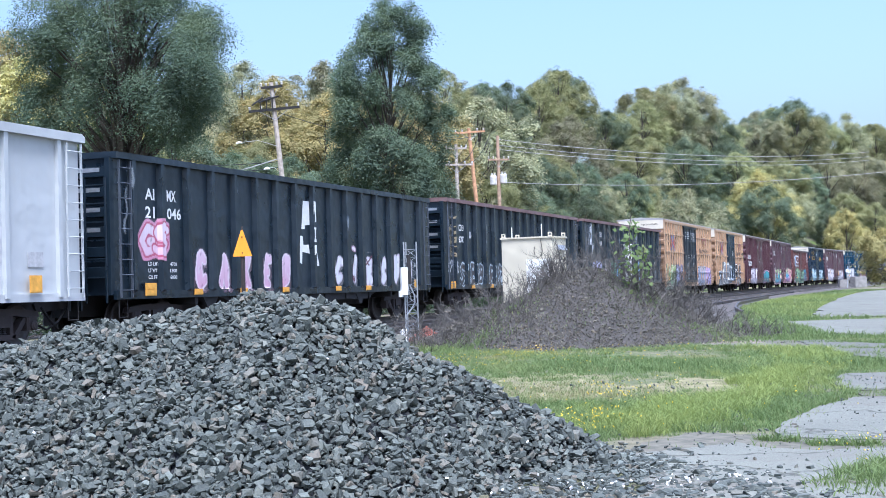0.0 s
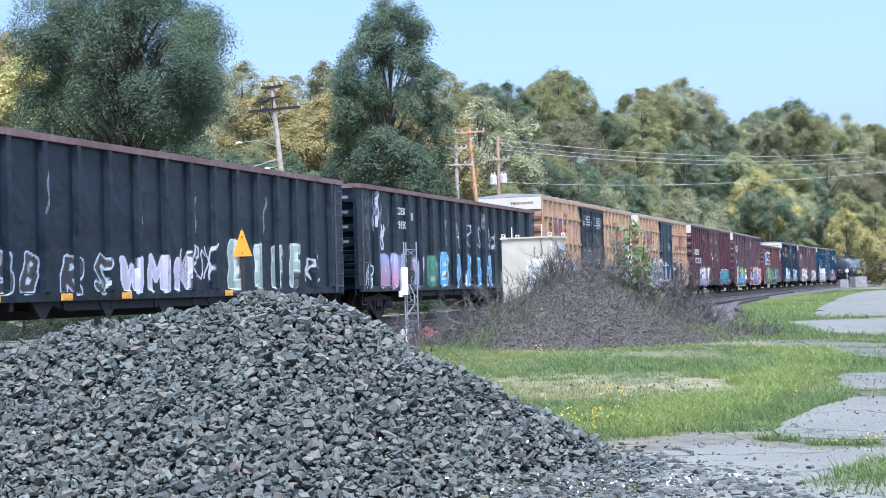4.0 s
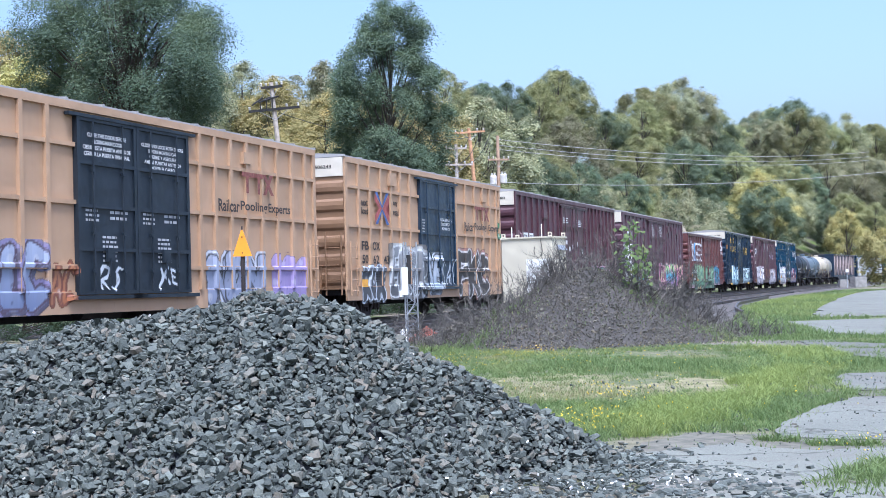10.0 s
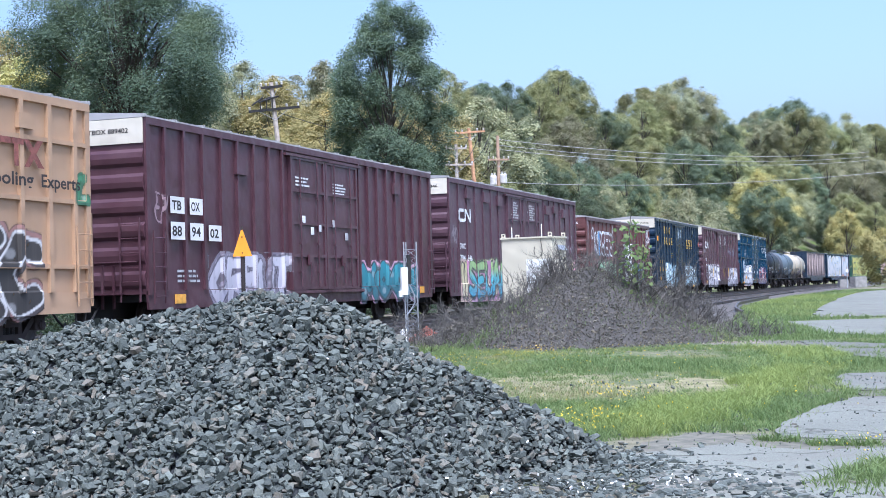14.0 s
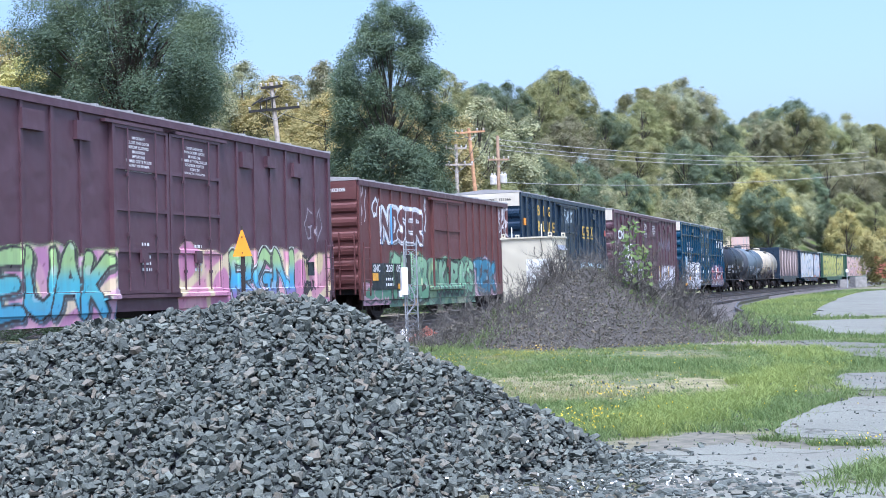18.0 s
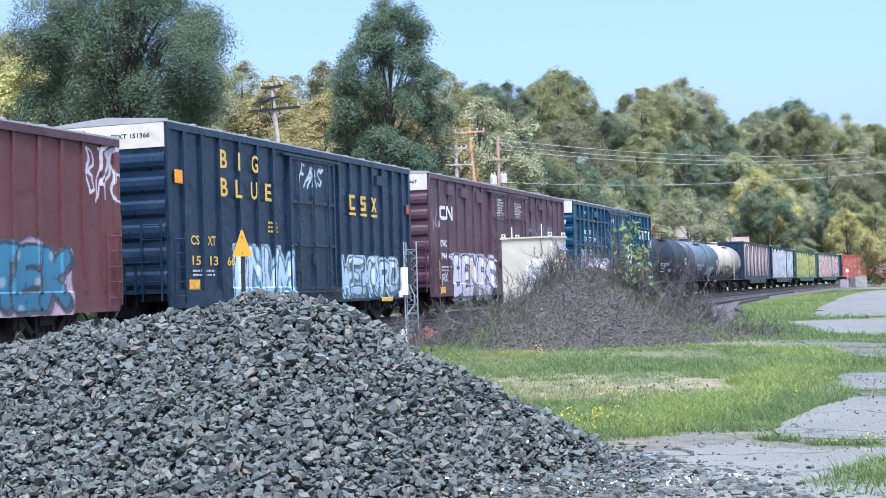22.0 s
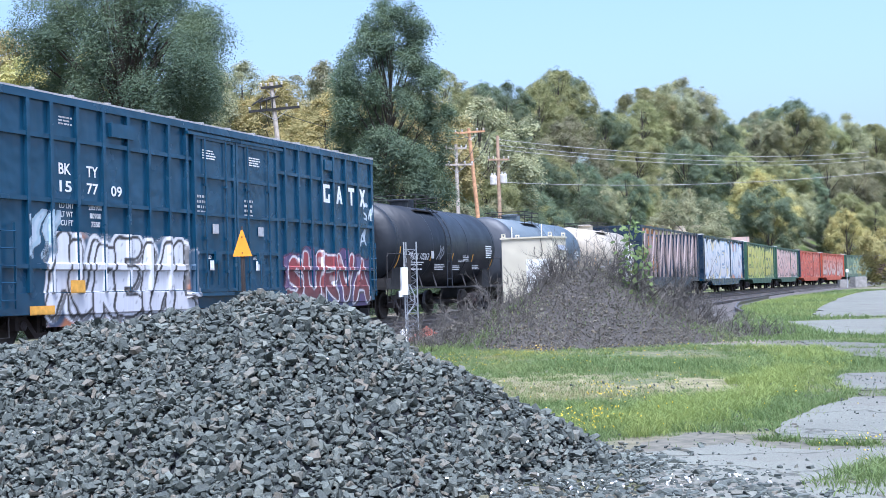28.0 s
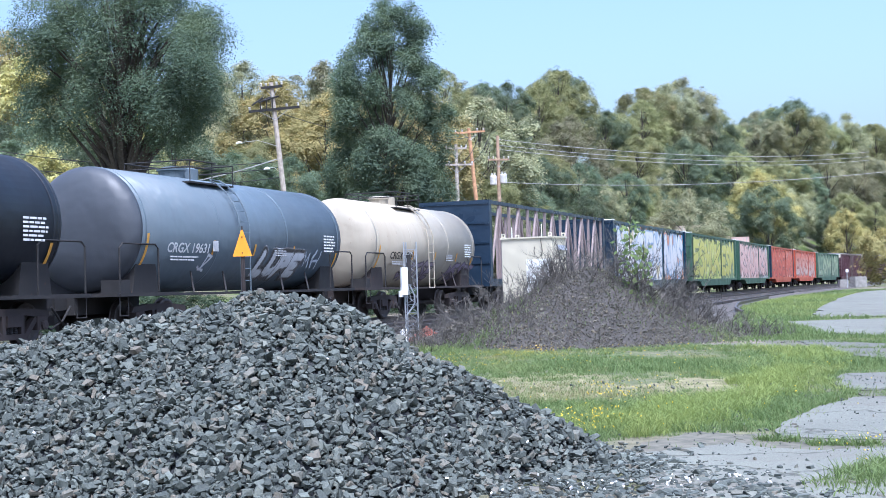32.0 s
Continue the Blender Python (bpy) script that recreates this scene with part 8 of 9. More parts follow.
    P3 = [1.35] + [2.95 + k * 1.17 for k in range(13)] + [18.6]
    c, dep = gondola(-73.8, -54.4, 4.26, "black gondola with a rusty rim and bright blue graffiti", P3, "rusttop")
    lettering(c, "CDEX", 3.02, 3.45, 3.82, 3.70, -1.476)
    lettering(c, "19150", 3.05, 2.98, 3.88, 3.24, -1.476)
    fill(c, dep, "BML", [(1.55, 2.35), (2.4, 3.2), (3.25, 3.85)], 1.0, 2.1, "b4bce2", "c07a8c", "a8b0dc", 160, fat=0.17, label="lavender and pink graffiti letter")
    fill(c, dep, "Y", [(4.45, 5.2)], 1.0, 2.1, "cfb6cc", "a8b6d8", "3a3440", 164, fat=0.18)
    fill(c, dep, "D", [(5.85, 6.75)], 1.0, 2.05, "3f8a6a", "2f6e54", "2f6e54", 165, fat=0.24, label="green painted-over patch")
    fill(c, dep, "BOBBH", [(7.22, 8.02), (8.6, 9.3), (9.82, 10.5), (11.1, 11.75), (12.4, 13.0)], 0.98, 2.15, "5fb4e2", "3a9ad4", "dcecf4", 170, "10141a", fat=0.10, label="bright blue graffiti letter outlined in white")
    fill(c, dep, "A", [(14.35, 14.85)], 1.0, 1.9, "3f8a5a", "2f6e48", "2f6e48", 178, fat=0.14)
    fill(c, dep, "BB", [(15.5, 16.2), (17.1, 17.7)], 1.0, 2.2, "181c22", "15181c", "e4ecf0", 180, fat=0.11, label="white outline graffiti letter")
    for k, (ch, a) in enumerate((("V", 7.25), ("A", 8.65), ("R", 9.95), ("S", 11.3))):
        tag(c, dep, a, 2.4, a + 0.65, 3.35, ch, "c9d0d6", 184 + k, 1.47)
    tag(c, dep, 12.75, 2.4, 13.45, 3.3, "OO", "a8b4bc", 190, 1.47)
    tag(c, dep, 1.45, 2.2, 1.85, 3.0, "XS", "d8dce0", 191, 1.47)
    tag(c, dep, 0.2, 1.0, 0.85, 1.8, "IB", "e8ecee", 192, 1.47)
    for z in (1.45, 1.91):
        lettering(c, "KB!", -0.05, z, -0.75, z + 0.15, -0.106, "letter", end=True)
    tag(c, dep, 1.05, 3.0, 1.2, 4.1, "I", "c9d0d6", 193, 1.47, 0.05)
    g = Geo()
    g.box(4.5, 4.72, -1.478, -1.474, 3.3, 3.55)
    part("stencil", g, "bars", c)
    scrapes(c, dep, [(0.95, 2.6, 4.0, 0.22), (0.45, 1.6, 3.9, 0.12), (1.5, 2.4, 3.6, 0.16), (2.2, 3.0, 3.6, 0.06), (5.2, 3.3, 3.8, 0.08), (12.0, 2.8, 3.8, 0.1)], 740)


def build_hopper():
    L = 16.0
    s1 = -116.9
    car = start_car("covered_hopper", s1 - L, L, "light grey covered hopper car with a tall side ladder")
    hw = 1.5
    for s in (-1, 1):
        part("side_wall", Geo().box(0.9, L - 0.1, *sorted((s * hw, s * (hw - 0.05))), 1.05, 4.22), "grey", car)
    for x in (0.9, L - 0.15):
        part("end_wall", Geo().box(x, x + 0.05, -hw + 0.05, hw - 0.05, 1.05, 4.2), "grey", car)
    for x in between(0.3, L - 0.9, 8) + [L - 0.85]:
        for s in (-1, 1):
            part("side_post", Geo().box(x - 0.06, x + 0.06, *sorted((s * hw, s * (hw + 0.09))), 1.0, 4.2), "grey", car)
    g = Geo()
    g.prism([(0.6, 4.18), (L, 4.18), (L, 4.30), (L - 0.1, 4.36), (0.7, 4.36), (0.6, 4.30)], -hw - 0.12, hw + 0.12)
    g.box(1.0, L - 0.4, -0.4, 0.4, 4.4, 4.5)
    part("roof", g, "grey", car)
    g = Geo()
    for s in (-1, 1):
        g.box(0.0, L, *sorted((s * (hw - 0.1), s * (hw + 0.05))), 0.92, 1.08)
    part("side_sill", g, "grey", car)
    add_ladder(car, L - 0.62, L - 0.12, 1.0, 4.15, -hw - 0.05, "grey", 9)
    add_stirrup(car, L - 0.36, 0.95, -hw, "under")
    g = Geo()
    g.box(0.3, L - 0.3, -0.35, 0.35, 0.55, 1.0)
    g.prism([(4, 1.0), (5, 0.4), (5.5, 0.4), (6.5, 1.0)], -1.0, 1.0)
    g.prism([(9, 1.0), (10, 0.4), (10.5, 0.4), (11.5, 1.0)], -1.0, 1.0)
    part("underframe", g, "under", car)
    placard(car, L - 1.9, 1.12, -1.60, 0.35, 0.3)
    g = Geo()
    g.box(L - 1.85, L - 1.35, -1.515, -1.505, 1.6, 1.9)
    part("stencil", g, "bars", car)


# ---- tank cars ----
def tankcar(s0, s1, paint, label, number, num_x, radius=1.45, ladder_x=None, cream=False, extra=None):
    L = s1 - s0
    car = start_car("tank_car", s0, L, label)
    zc = 2.52
    a, b = 0.55, L - 0.55
    prof = []
    for k in range(9):
        u = k / 8 * math.pi / 2
        prof.append((a + 0.62 * (1 - math.sin(u)), radius * math.cos(u) if k else radius))
    prof = [(a + 0.52 - 0.52 * math.cos(u) ** 0.9, max(0.02, radius * math.sin(u) ** 0.85)) for u in [k / 12 * math.pi / 2 for k in range(12)]] + [(a + 0.52, radius)]
    prof += [(b - (p - a), r) for p, r in prof[::-1]]
    n = len(prof) // 2
    part("tank", Geo().lathe(prof[n - 1:n + 1], 56, "x", (0, 0, zc)), paint, car, smooth=True)
    # the blue-grey car's heads get the shade-darkened grey
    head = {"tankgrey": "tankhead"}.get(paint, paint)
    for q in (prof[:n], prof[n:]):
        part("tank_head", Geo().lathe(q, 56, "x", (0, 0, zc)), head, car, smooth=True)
    for x in (a + 0.66, (a + b) / 2 - 1.9, (a + b) / 2 + 1.9, b - 0.66):
        g = Geo().lathe([(x - 0.03, radius + 0.001), (x - 0.02, radius + 0.008), (x + 0.02, radius + 0.008), (x + 0.03, radius + 0.001)], 56, "x", (0, 0, zc))
        part("weld_band", g, paint, car, smooth=True)
    for x in (1.55, L - 1.55):
        g = Geo()
        g.prism([(x - 0.55, 1.0), (x + 0.55, 1.0), (x + 0.42, 1.75), (x - 0.42, 1.75)], -1.2, 1.2)
        part("saddle", g, "under" if not cream else "truck", car)
    for x in (0.0, L - 2.6):
        g = Geo()
        g.box(x, x + 2.6, -1.45, 1.45, 0.98, 1.06)
        g.box(x, x + 2.6, -0.35, 0.35, 0.6, 0.98)
        part("stub_sill", g, "under" if not cream else "truck", car)
    g = Geo()
    g.box(0.1, L - 0.1, -1.47, -1.41, 0.98, 1.04)
    g.box(0.1, L - 0.1, 1.41, 1.47, 0.98, 1.04)
    for x in (3.3, L / 2 - 1.6, L / 2 + 1.6, L - 3.3):
        g.tube((x, -1.44, 1.0), (x + 0.35, -1.15, 1.55), 0.025)
    part("running_rail", g, "under" if not cream else "truck", car)
    for x0, x1, s in ((0.15, 1.75, 1), (L - 1.75, L - 0.15, -1)):
        g = Geo()
        g.pipe([(x0, -1.42, 1.06), (x0, -1.42, 2.05), (x0 + 0.12, -1.42, 2.15), (x1 - 0.12, -1.42, 2.15), (x1, -1.42, 2.05), (x1, -1.42, 1.06)], 0.022)
        part("end_railing", g, "under", car)
    for x in (0.3, L - 0.3):
        add_stirrup(car, x, 0.98, -1.42, "under")
    g = Geo()
    g.tube((0.7, -0.9, 1.15), (1.5, -0.9, 1.15), 0.14, n=10)
    g.box(0.35, 0.75, -1.3, -0.8, 1.05, 1.35)
    part("brake_gear", g, "under", car)
    # middle: manway, valve bonnet, platform, railing and ladder
    xm = ladder_x or L / 2 + 0.2
    top = zc + radius
    g = Geo()
    g.lathe([(top - 0.1, 0.33), (top + 0.14, 0.33), (top + 0.16, 0.38), (top + 0.22, 0.38), (top + 0.26, 0.2)], 16, "z", (xm - 0.6, 0, 0))
    g.lathe([(top - 0.1, 0.25), (top + 0.25, 0.25), (top + 0.3, 0.1)], 14, "z", (xm + 0.25, 0, 0))
    part("manway", g, paint, car)
    g = Geo()
    g.box(xm - 1.3, xm + 0.9, -0.95, -0.40, top - 0.22, top - 0.18)
    for x in (xm - 1.3, xm - 0.2, xm + 0.9):
        g.tube((x, -0.93, top - 0.2), (x, -0.93, top + 0.34), 0.013)
        g.tube((x, 0.93, top - 0.4), (x, 0.93, top + 0.34), 0.013)
    for z in (0.17, 0.34):
        g.pipe([(xm - 1.3, 0.93, top + z), (xm - 1.3, -0.93, top + z), (xm + 0.0, -0.93, top + z)], 0.018)
        g.tube((xm + 0.9, -0.93, top + z), (xm + 0.9, 0.93, top + z), 0.018)
        g.tube((xm - 1.3, 0.93, top + z), (xm + 0.9, 0.93, top + z), 0.018)
    part("platform_railing", g, "under", car)
    g = Geo()
    arc = [(-(radius + 0.12) * math.cos(u), zc + (radius + 0.12) * math.sin(u)) for u in [k / 9 * 1.1 for k in range(10)]]
    line = [(-1.57, 1.0), (-1.57, zc)] + arc
    for x in (xm + 0.05, xm + 0.55):
        g.pipe([(x, y, z) for y, z in line], 0.022, 5)
    for k in range(12):
        u = k / 11
        if u < 0.45:
            y, z = -1.57, 1.0 + u / 0.45 * (zc - 1.0)
        else:
            w = (u - 0.45) / 0.55 * 1.1
            y, z = -(radius + 0.12) * math.cos(w), zc + (radius + 0.12) * math.sin(w)
        g.tube((xm + 0.05, y, z), (xm + 0.55, y, z), 0.014, n=5)
    part("ladder", g, paint, car)
    # reflective stripes that hug the shell
    def arc_patch(x, w, z0, z1, material, name="stripe"):
        g = Geo()
        n = 10
        v = []
        for k in range(n + 1):
            z = z0 + (z1 - z0) * k / n
            y = -math.sqrt(max(0.01, (radius + 0.014) ** 2 - (z - zc) ** 2))
            v += [(x, y, z), (x + w, y, z)]
        g.add(v, [(2 * k, 2 * k + 1, 2 * k + 3, 2 * k + 2) for k in range(n)])
        part(name, g, material, car)
    for x, z0, z1 in ((1.25, 1.5, 2.40), (4.3, 1.95, 2.30), (xm + 1.1, 1.95, 2.25), (xm + 3.4, 1.95, 2.25), (b - 0.75, 1.55, 2.1)):
        arc_patch(x, 0.095, z0, z1, "placard")

    def on_shell(body, x0, z0, x1, z1, material):
        v, f, w, h = text_mesh(body)
        pts = []
        for p in v:
            z = z0 + p[1] / h * (z1 - z0)
            pts.append((x0 + p[0] / w * (x1 - x0), -math.sqrt((radius + 0.014) ** 2 - (z - zc) ** 2), z))
        me = bpy.data.meshes.new("lettering")
        me.from_pydata(pts, [], f)
        part("lettering", me, material, car)
    ink = "darkletter" if cream else "letter"
    on_shell(number, num_x + 0.2, 1.98, num_x + 2.15, 2.22, ink)
    yy = -radius - 0.006
    print_block(car, num_x, 1.78, num_x + 1.4, 1.92, -1.40 if radius < 1.47 else -1.42, 2, "bars", 60)
    print_block(car, b - 1.9, 2.1, b - 1.05, 2.62, yy, 6, "letter", 61)
    print_block(car, xm + 2.0, 1.95, xm + 2.9, 2.2, -1.41, 4, "bars", 62)
    placard(car, num_x + 2.25, 2.05, yy, 0.22, 0.22, "bars")
    if extra:
        def shell_depth(px, pz):
            return np.sqrt(np.clip((radius + 0.01) ** 2 - (pz - zc) ** 2, 0.01, None)) - radius
        extra(car, shell_depth, radius)
    return car


def build_tankcars():
    def black_extra(car, dep, r):
        tag(car, dep, 4.75, 1.95, 5.45, 2.45, "XO", "8f949c", 195, r)
        for x, z0, z1, w, rows in ((4.4, 1.62, 1.86, 1.2, 4), (6.3, 1.62, 1.82, 0.9, 3), (7.0, 1.92, 2.1, 0.8, 3), (8.6, 1.66, 1.84, 0.9, 3), (1.7, 1.60, 1.70, 1.6, 1)):
            print_block(car, x, z0, x + w, z1, -1.36, rows, "bars", int(x * 7))
    tankcar(101.9, 114.6, "tankblack", "black tank car with white stencils and yellow stripes", "PRGX 10262", 2.0, ladder_x=5.5, extra=black_extra)

    def grey_extra(car, dep, r):
        graffiti(car, dep, 6.75, 1.38, 9.3, 2.12, "LUPE", "f4f6f8", "e8ecf0", "0c0e12", "14171c", None, fat=0.11, edge=0.012, seed=201, y_base=r, slant=0.35, wild=0.5, label="white slanted graffiti with black shadow")
        tag(car, dep, 9.5, 1.6, 10.4, 2.1, "MH", "c9d4de", 202, r)
        tag(car, dep, 3.6, 1.55, 4.2, 1.9, "JZ", "dfe4ea", 203, r)
    tankcar(115.6, 128.6, "tankgrey", "blue-grey tank car with white stencils", "CRGX 19631", 2.0, ladder_x=5.4, extra=grey_extra)

    def cream_extra(car, dep, r):
        graffiti(car, dep, 3.4, 1.3, 6.6, 1.9, "JATSE", "b8a8b8", "8a7a96", "4a3c50", None, None, fat=0.06, edge=0.03, seed=211, y_base=r, cover=0.8, label="faded purple graffiti")
        graffiti(car, dep, 8.2, 1.25, 11.0, 1.85, "MESRE", "a898b0", "8a7a96", "4a3c50", None, None, fat=0.06, edge=0.03, seed=212, y_base=r, cover=0.8, label="faded purple graffiti")
    tankcar(129.4, 141.3, "tankcream", "rust-stained cream tank car", "CRGX 5851", 2.1, ladder_x=5.4, cream=True, extra=cream_extra)


# ---- lumber cars with high bulkheads, empty ----
def centerbeam(s0, s1, paint, label, graff=None, truss=False, end_paint=None, white_cap=False, end_label=""):
    L = s1 - s0
    car = start_car("lumber_car", s0, L, label, near=truss)
    H = 4.46
    g = Geo()
    g.prism([(0, 1.0), (3.2, 1.0), (4.2, 0.62), (L - 4.2, 0.62), (L - 3.2, 1.0), (L, 1.0), (L, 1.14), (0, 1.14)], -1.5, 1.5)
    part("deck", g, paint, car)
    for x, s in ((0.0, 1), (L - 0.28, -1)):
        g = Geo()
        g.box(x, x + 0.28, -1.5, 1.5, 1.14, H)
        bh = part("bulkhead", g, end_paint or paint, car, end_label)
        for z in (1.9, 2.7, 3.5, 4.3):
            part("stiffener", Geo().box(x - 0.03, x + 0.31, -1.46, 1.46, z, z + 0.08), end_paint or paint, bh)
        if white_cap:
            g = Geo()
            g.box(x - 0.02, x + 0.30, -1.52, 1.52, H, H + 0.06)
            part("bulkhead_cap", g, "white", car)
    print_block(car, 0.9, 3.7, -0.9, 4.3, -0.035, 3, "letter", 70, end=True)
    print_block(car, 0.9, 2.0, -0.3, 3.4, -0.035, 8, "bars", 71, end=True)
    g = Geo()
    for y in (-1.43, 1.29):
        part("top_chord", Geo().box(0.28, L - 0.28, y, y + 0.14, H - 0.14, H), paint, car)
        part("bottom_chord", Geo().box(0.28, L - 0.28, y, y + 0.14, 1.14, 1.3), paint, car)
    n = 14
    step = (L - 0.56) / n
    if truss:
        for k in range(n + 1):
            x = 0.28 + k * step
            g = Geo()
            g.box(x - 0.08, x + 0.08, -1.42, -1.32, 1.3, H - 0.14)
            part("post", g, "palepost", car)
            part("post", Geo().box(x - 0.08, x + 0.08, 1.32, 1.42, 1.3, H - 0.14), "palepost", car)
            if k < n:
                g = Geo()
                g.tube((x + 0.07, -1.37, H - 0.3 if k % 2 else 1.4), (x + step - 0.07, -1.37, 1.4 if k % 2 else H - 0.3), 0.06)
                part("brace", g, "palepost", car)
    else:
        # solid walls with a row of oval windows
        bm = bmesh.new()
        zs = (1.3, H - 0.14)
        zc, rx, rz = 3.35, 0.22, 0.42
        for y in (-1.37, 1.37):
            for k in range(n):
                x0, x1 = 0.28 + k * step, 0.28 + (k + 1) * step
                xm = (x0 + x1) / 2
                ring, out = [], []
                m = 16
                for j in range(m):
                    a = j * math.tau / m + math.tau / 16
                    ring.append(bm.verts.new((xm + rx * math.cos(a), y, zc + rz * math.sin(a))))
                    c, s = math.cos(a), math.sin(a)
                    q = max(abs(c) / ((x1 - x0) / 2), abs(s) / ((zs[1] - zc) if s > 0 else (zc - zs[0])))
                    out.append(bm.verts.new((xm + c / q, y, zc + s / q)))
                for j in range(m):
                    bm.faces.new((ring[j], ring[(j + 1) % m], out[(j + 1) % m], out[j]))
        me = bpy.data.meshes.new("side_wall")
        bm.to_mesh(me)
        bm.free()
        part("side_wall", me, paint, car)
        for k in range(n + 1):
            x = 0.28 + k * step
            g = Geo()
            g.box(x - 0.05, x + 0.05, -1.42, -1.37, 1.14, H - 0.1)
            part("post", g, paint, car)
    if graff:
        graff(car, lambda px, pz: np.zeros(px.shape))
    return car


def build_centerbeams():
    centerbeam(142.15, 161.9, "navy", "dark blue bulkhead lumber car with open truss sides", truss=True)

    def art(word, top, bottom, line, seed, lab, back, back2, zt=4.0):
        def go(car, dep):
            kw = dict(y_base=1.425, cell=0.06, fat=0.34, edge=0.10)
            graffiti(car, dep, 1.0, 1.25, 13.4, zt, word, top, bottom, line, None, back, seed=seed, label=lab, **kw)
            graffiti(car, dep, 14.4, 1.25, 20.8, zt, word[:3], top, bottom, line, None, back2, seed=seed + 5, label=lab, **kw)
        return go
    P = 24.2
    centerbeam(164.0, 164 + P - 2, "blue", "blue bulkhead lumber car with white and pink graffiti", art("NWSEM", "f2f2f0", "dcd8d8", "7aa0c0", 301, "white and pink graffiti", ("b8cce0", "eceef0", "e8d8a8"), ("e8ecf0", "90b0d0", "d89060")), end_paint="navy", white_cap=True)
    centerbeam(164 + P, 164 + 2 * P - 2, "greenpaint", "green bulkhead lumber car with yellow graffiti", art("ESMUK", "d8d468", "c0bc50", "3a5a3a", 311, "yellow graffiti", ("c8cc60", "d8d880", "a8b850"), ("7a9a70", "5a7a60", "a8b880")), white_cap=True)
    centerbeam(164 + 2 * P, 164 + 3 * P - 2, "greenpaint", "dark green bulkhead lumber car with pale pink graffiti", art("RSNUW", "f0ccc0", "e0b0a8", "3a3a40", 321, "pale pink graffiti", ("e0b0a8", "ecd4cc", "d0a090"), ("e0e0e0", "38403c", "c8c8c8")), white_cap=True)
    centerbeam(164 + 3 * P, 164 + 4 * P - 2, "redpaint", "orange-red bulkhead lumber car with faded graffiti", art("AMSE", "e0684a", "c8503a", "7a2a20", 331, "orange graffiti", ("e05038", "d86848", "c83c2c"), ("c04030", "e0b0a0", "d86848")), end_paint="navy", white_cap=True)
    centerbeam(164 + 4 * P, 164 + 5 * P - 2, "redpaint", "orange-red bulkhead lumber car with white graffiti", art("EKRS", "dd7050", "d0c8c0", "8a3020", 341, "orange and white graffiti", ("d85038", "e08060", "c84030"), ("c84030", "e0c0b0", "d85038")), white_cap=True)
    centerbeam(164 + 5 * P, 164 + 6 * P - 2, "greenpaint", "green bulkhead lumber car with pale graffiti", art("LOM", "a8b890", "90a080", "2a3a2a", 351, "pale green graffiti", ("5a7a62", "486a56", "7a9474"), ("5a7a62", "486a56", "7a9474")), white_cap=True)
    for k in range(4):
        s = 164 + 6 * P + k * 20.6
        boxcar(s, s + 18.6, 4.6, "maroon", "maroon boxcar at the tail of the train", between(0.1, 7.5, 7) + between(11, 18.5, 7), [(7.6, 10.9, 3, 2)], near=False)


M["palepost"] = painted("pale_post_paint", (0.26, 0.20, 0.185), 0.5, 0.2, 0.6)
M["greenpaint"] = painted("green_paint", (0.030, 0.085, 0.055), 0.4, 0.15, 0.5)
M["redpaint"] = painted("orange_red_paint", (0.40, 0.075, 0.035), 0.35, 0.15, 0.5)


# ---- signs, cabinets, poles ----
def build_sign():
    ob = thing("triangle_sign", pose(-3.51, 24.0, -0.02), "orange triangular track sign on a rusty post", "sign")
    g = Geo()
    g.box(-0.035, 0.035, -0.02, 0.02, 0, 1.66)
    g.box(-0.012, 0.012, -0.035, -0.02, 0.1, 2.17)
    part("post", g, "truck", ob)
    g = Geo()
    g.prism([(-0.17, 1.64), (0.17, 1.64), (0.015, 2.10), (-0.015, 2.10)], -0.05, -0.042)
    part("plate", g, "orangesign", ob, "orange triangle")
    g = Geo()
    for x, z in ((0, 1.70), (0, 1.98)):
        g.lathe([(-0.06, 0.012), (-0.05, 0.012)], 8, "y", (x, 0, z))
    part("bolts", g, "under", ob)


def build_mast():
    ob = thing("lattice_mast", pose(-0.66, 26.0, -0.14, 0, 0, 20), "slim galvanized lattice mast with radio boxes and cables", "mast")
    P = [(-0.11, -0.06), (0.14, -0.06), (0.0, 0.14)]
    for x, y in P:
        g = Geo().tube((x, y, 0), (x, y, 2.0), 0.014)
        part("leg", g, "galv", ob)
    g = Geo()
    for k in range(13):
        z = 0.06 + k * 0.15
        for a, b in ((0, 1), (1, 2), (2, 0)):
            g.tube((*P[a], z), (*P[b], z), 0.005, n=4)
            if k < 12:
                g.tube((*P[a], z), (*P[b], z + 0.15), 0.005, n=4)
    part("lacing", g, "galv", ob)
    for name, b, mat in (("radio_box", (-0.20, -0.07, -0.16, -0.06, 1.00, 1.52), "cabinetwhite"), ("junction_box", (-0.24, -0.16, -0.14, -0.06, 0.96, 1.08), "cabinetwhite"), ("base_box", (-0.24, -0.12, -0.18, -0.08, 0.10, 0.36), "cabinetwhite"), ("relay", (-0.07, 0.0, -0.14, -0.06, 1.2, 1.75), "under")):
        g = Geo()
        g.box(*b, 0.012)
        part(name, g, mat, ob)
    g = Geo()
    g.pipe([(-0.04, -0.12, 1.2), (0.05, -0.13, 1.0), (0.06, -0.13, 0.85), (0.0, -0.12, 0.74), (-0.10, -0.12, 0.62), (-0.13, -0.12, 0.4), (-0.12, -0.12, 0.3)], 0.014)
    g.pipe([(-0.08, -0.1, 1.7), (-0.03, -0.1, 1.4), (-0.05, -0.1, 1.1), (0.0, -0.1, 0.9)], 0.008)
    part("conduit", g, "galv", ob)


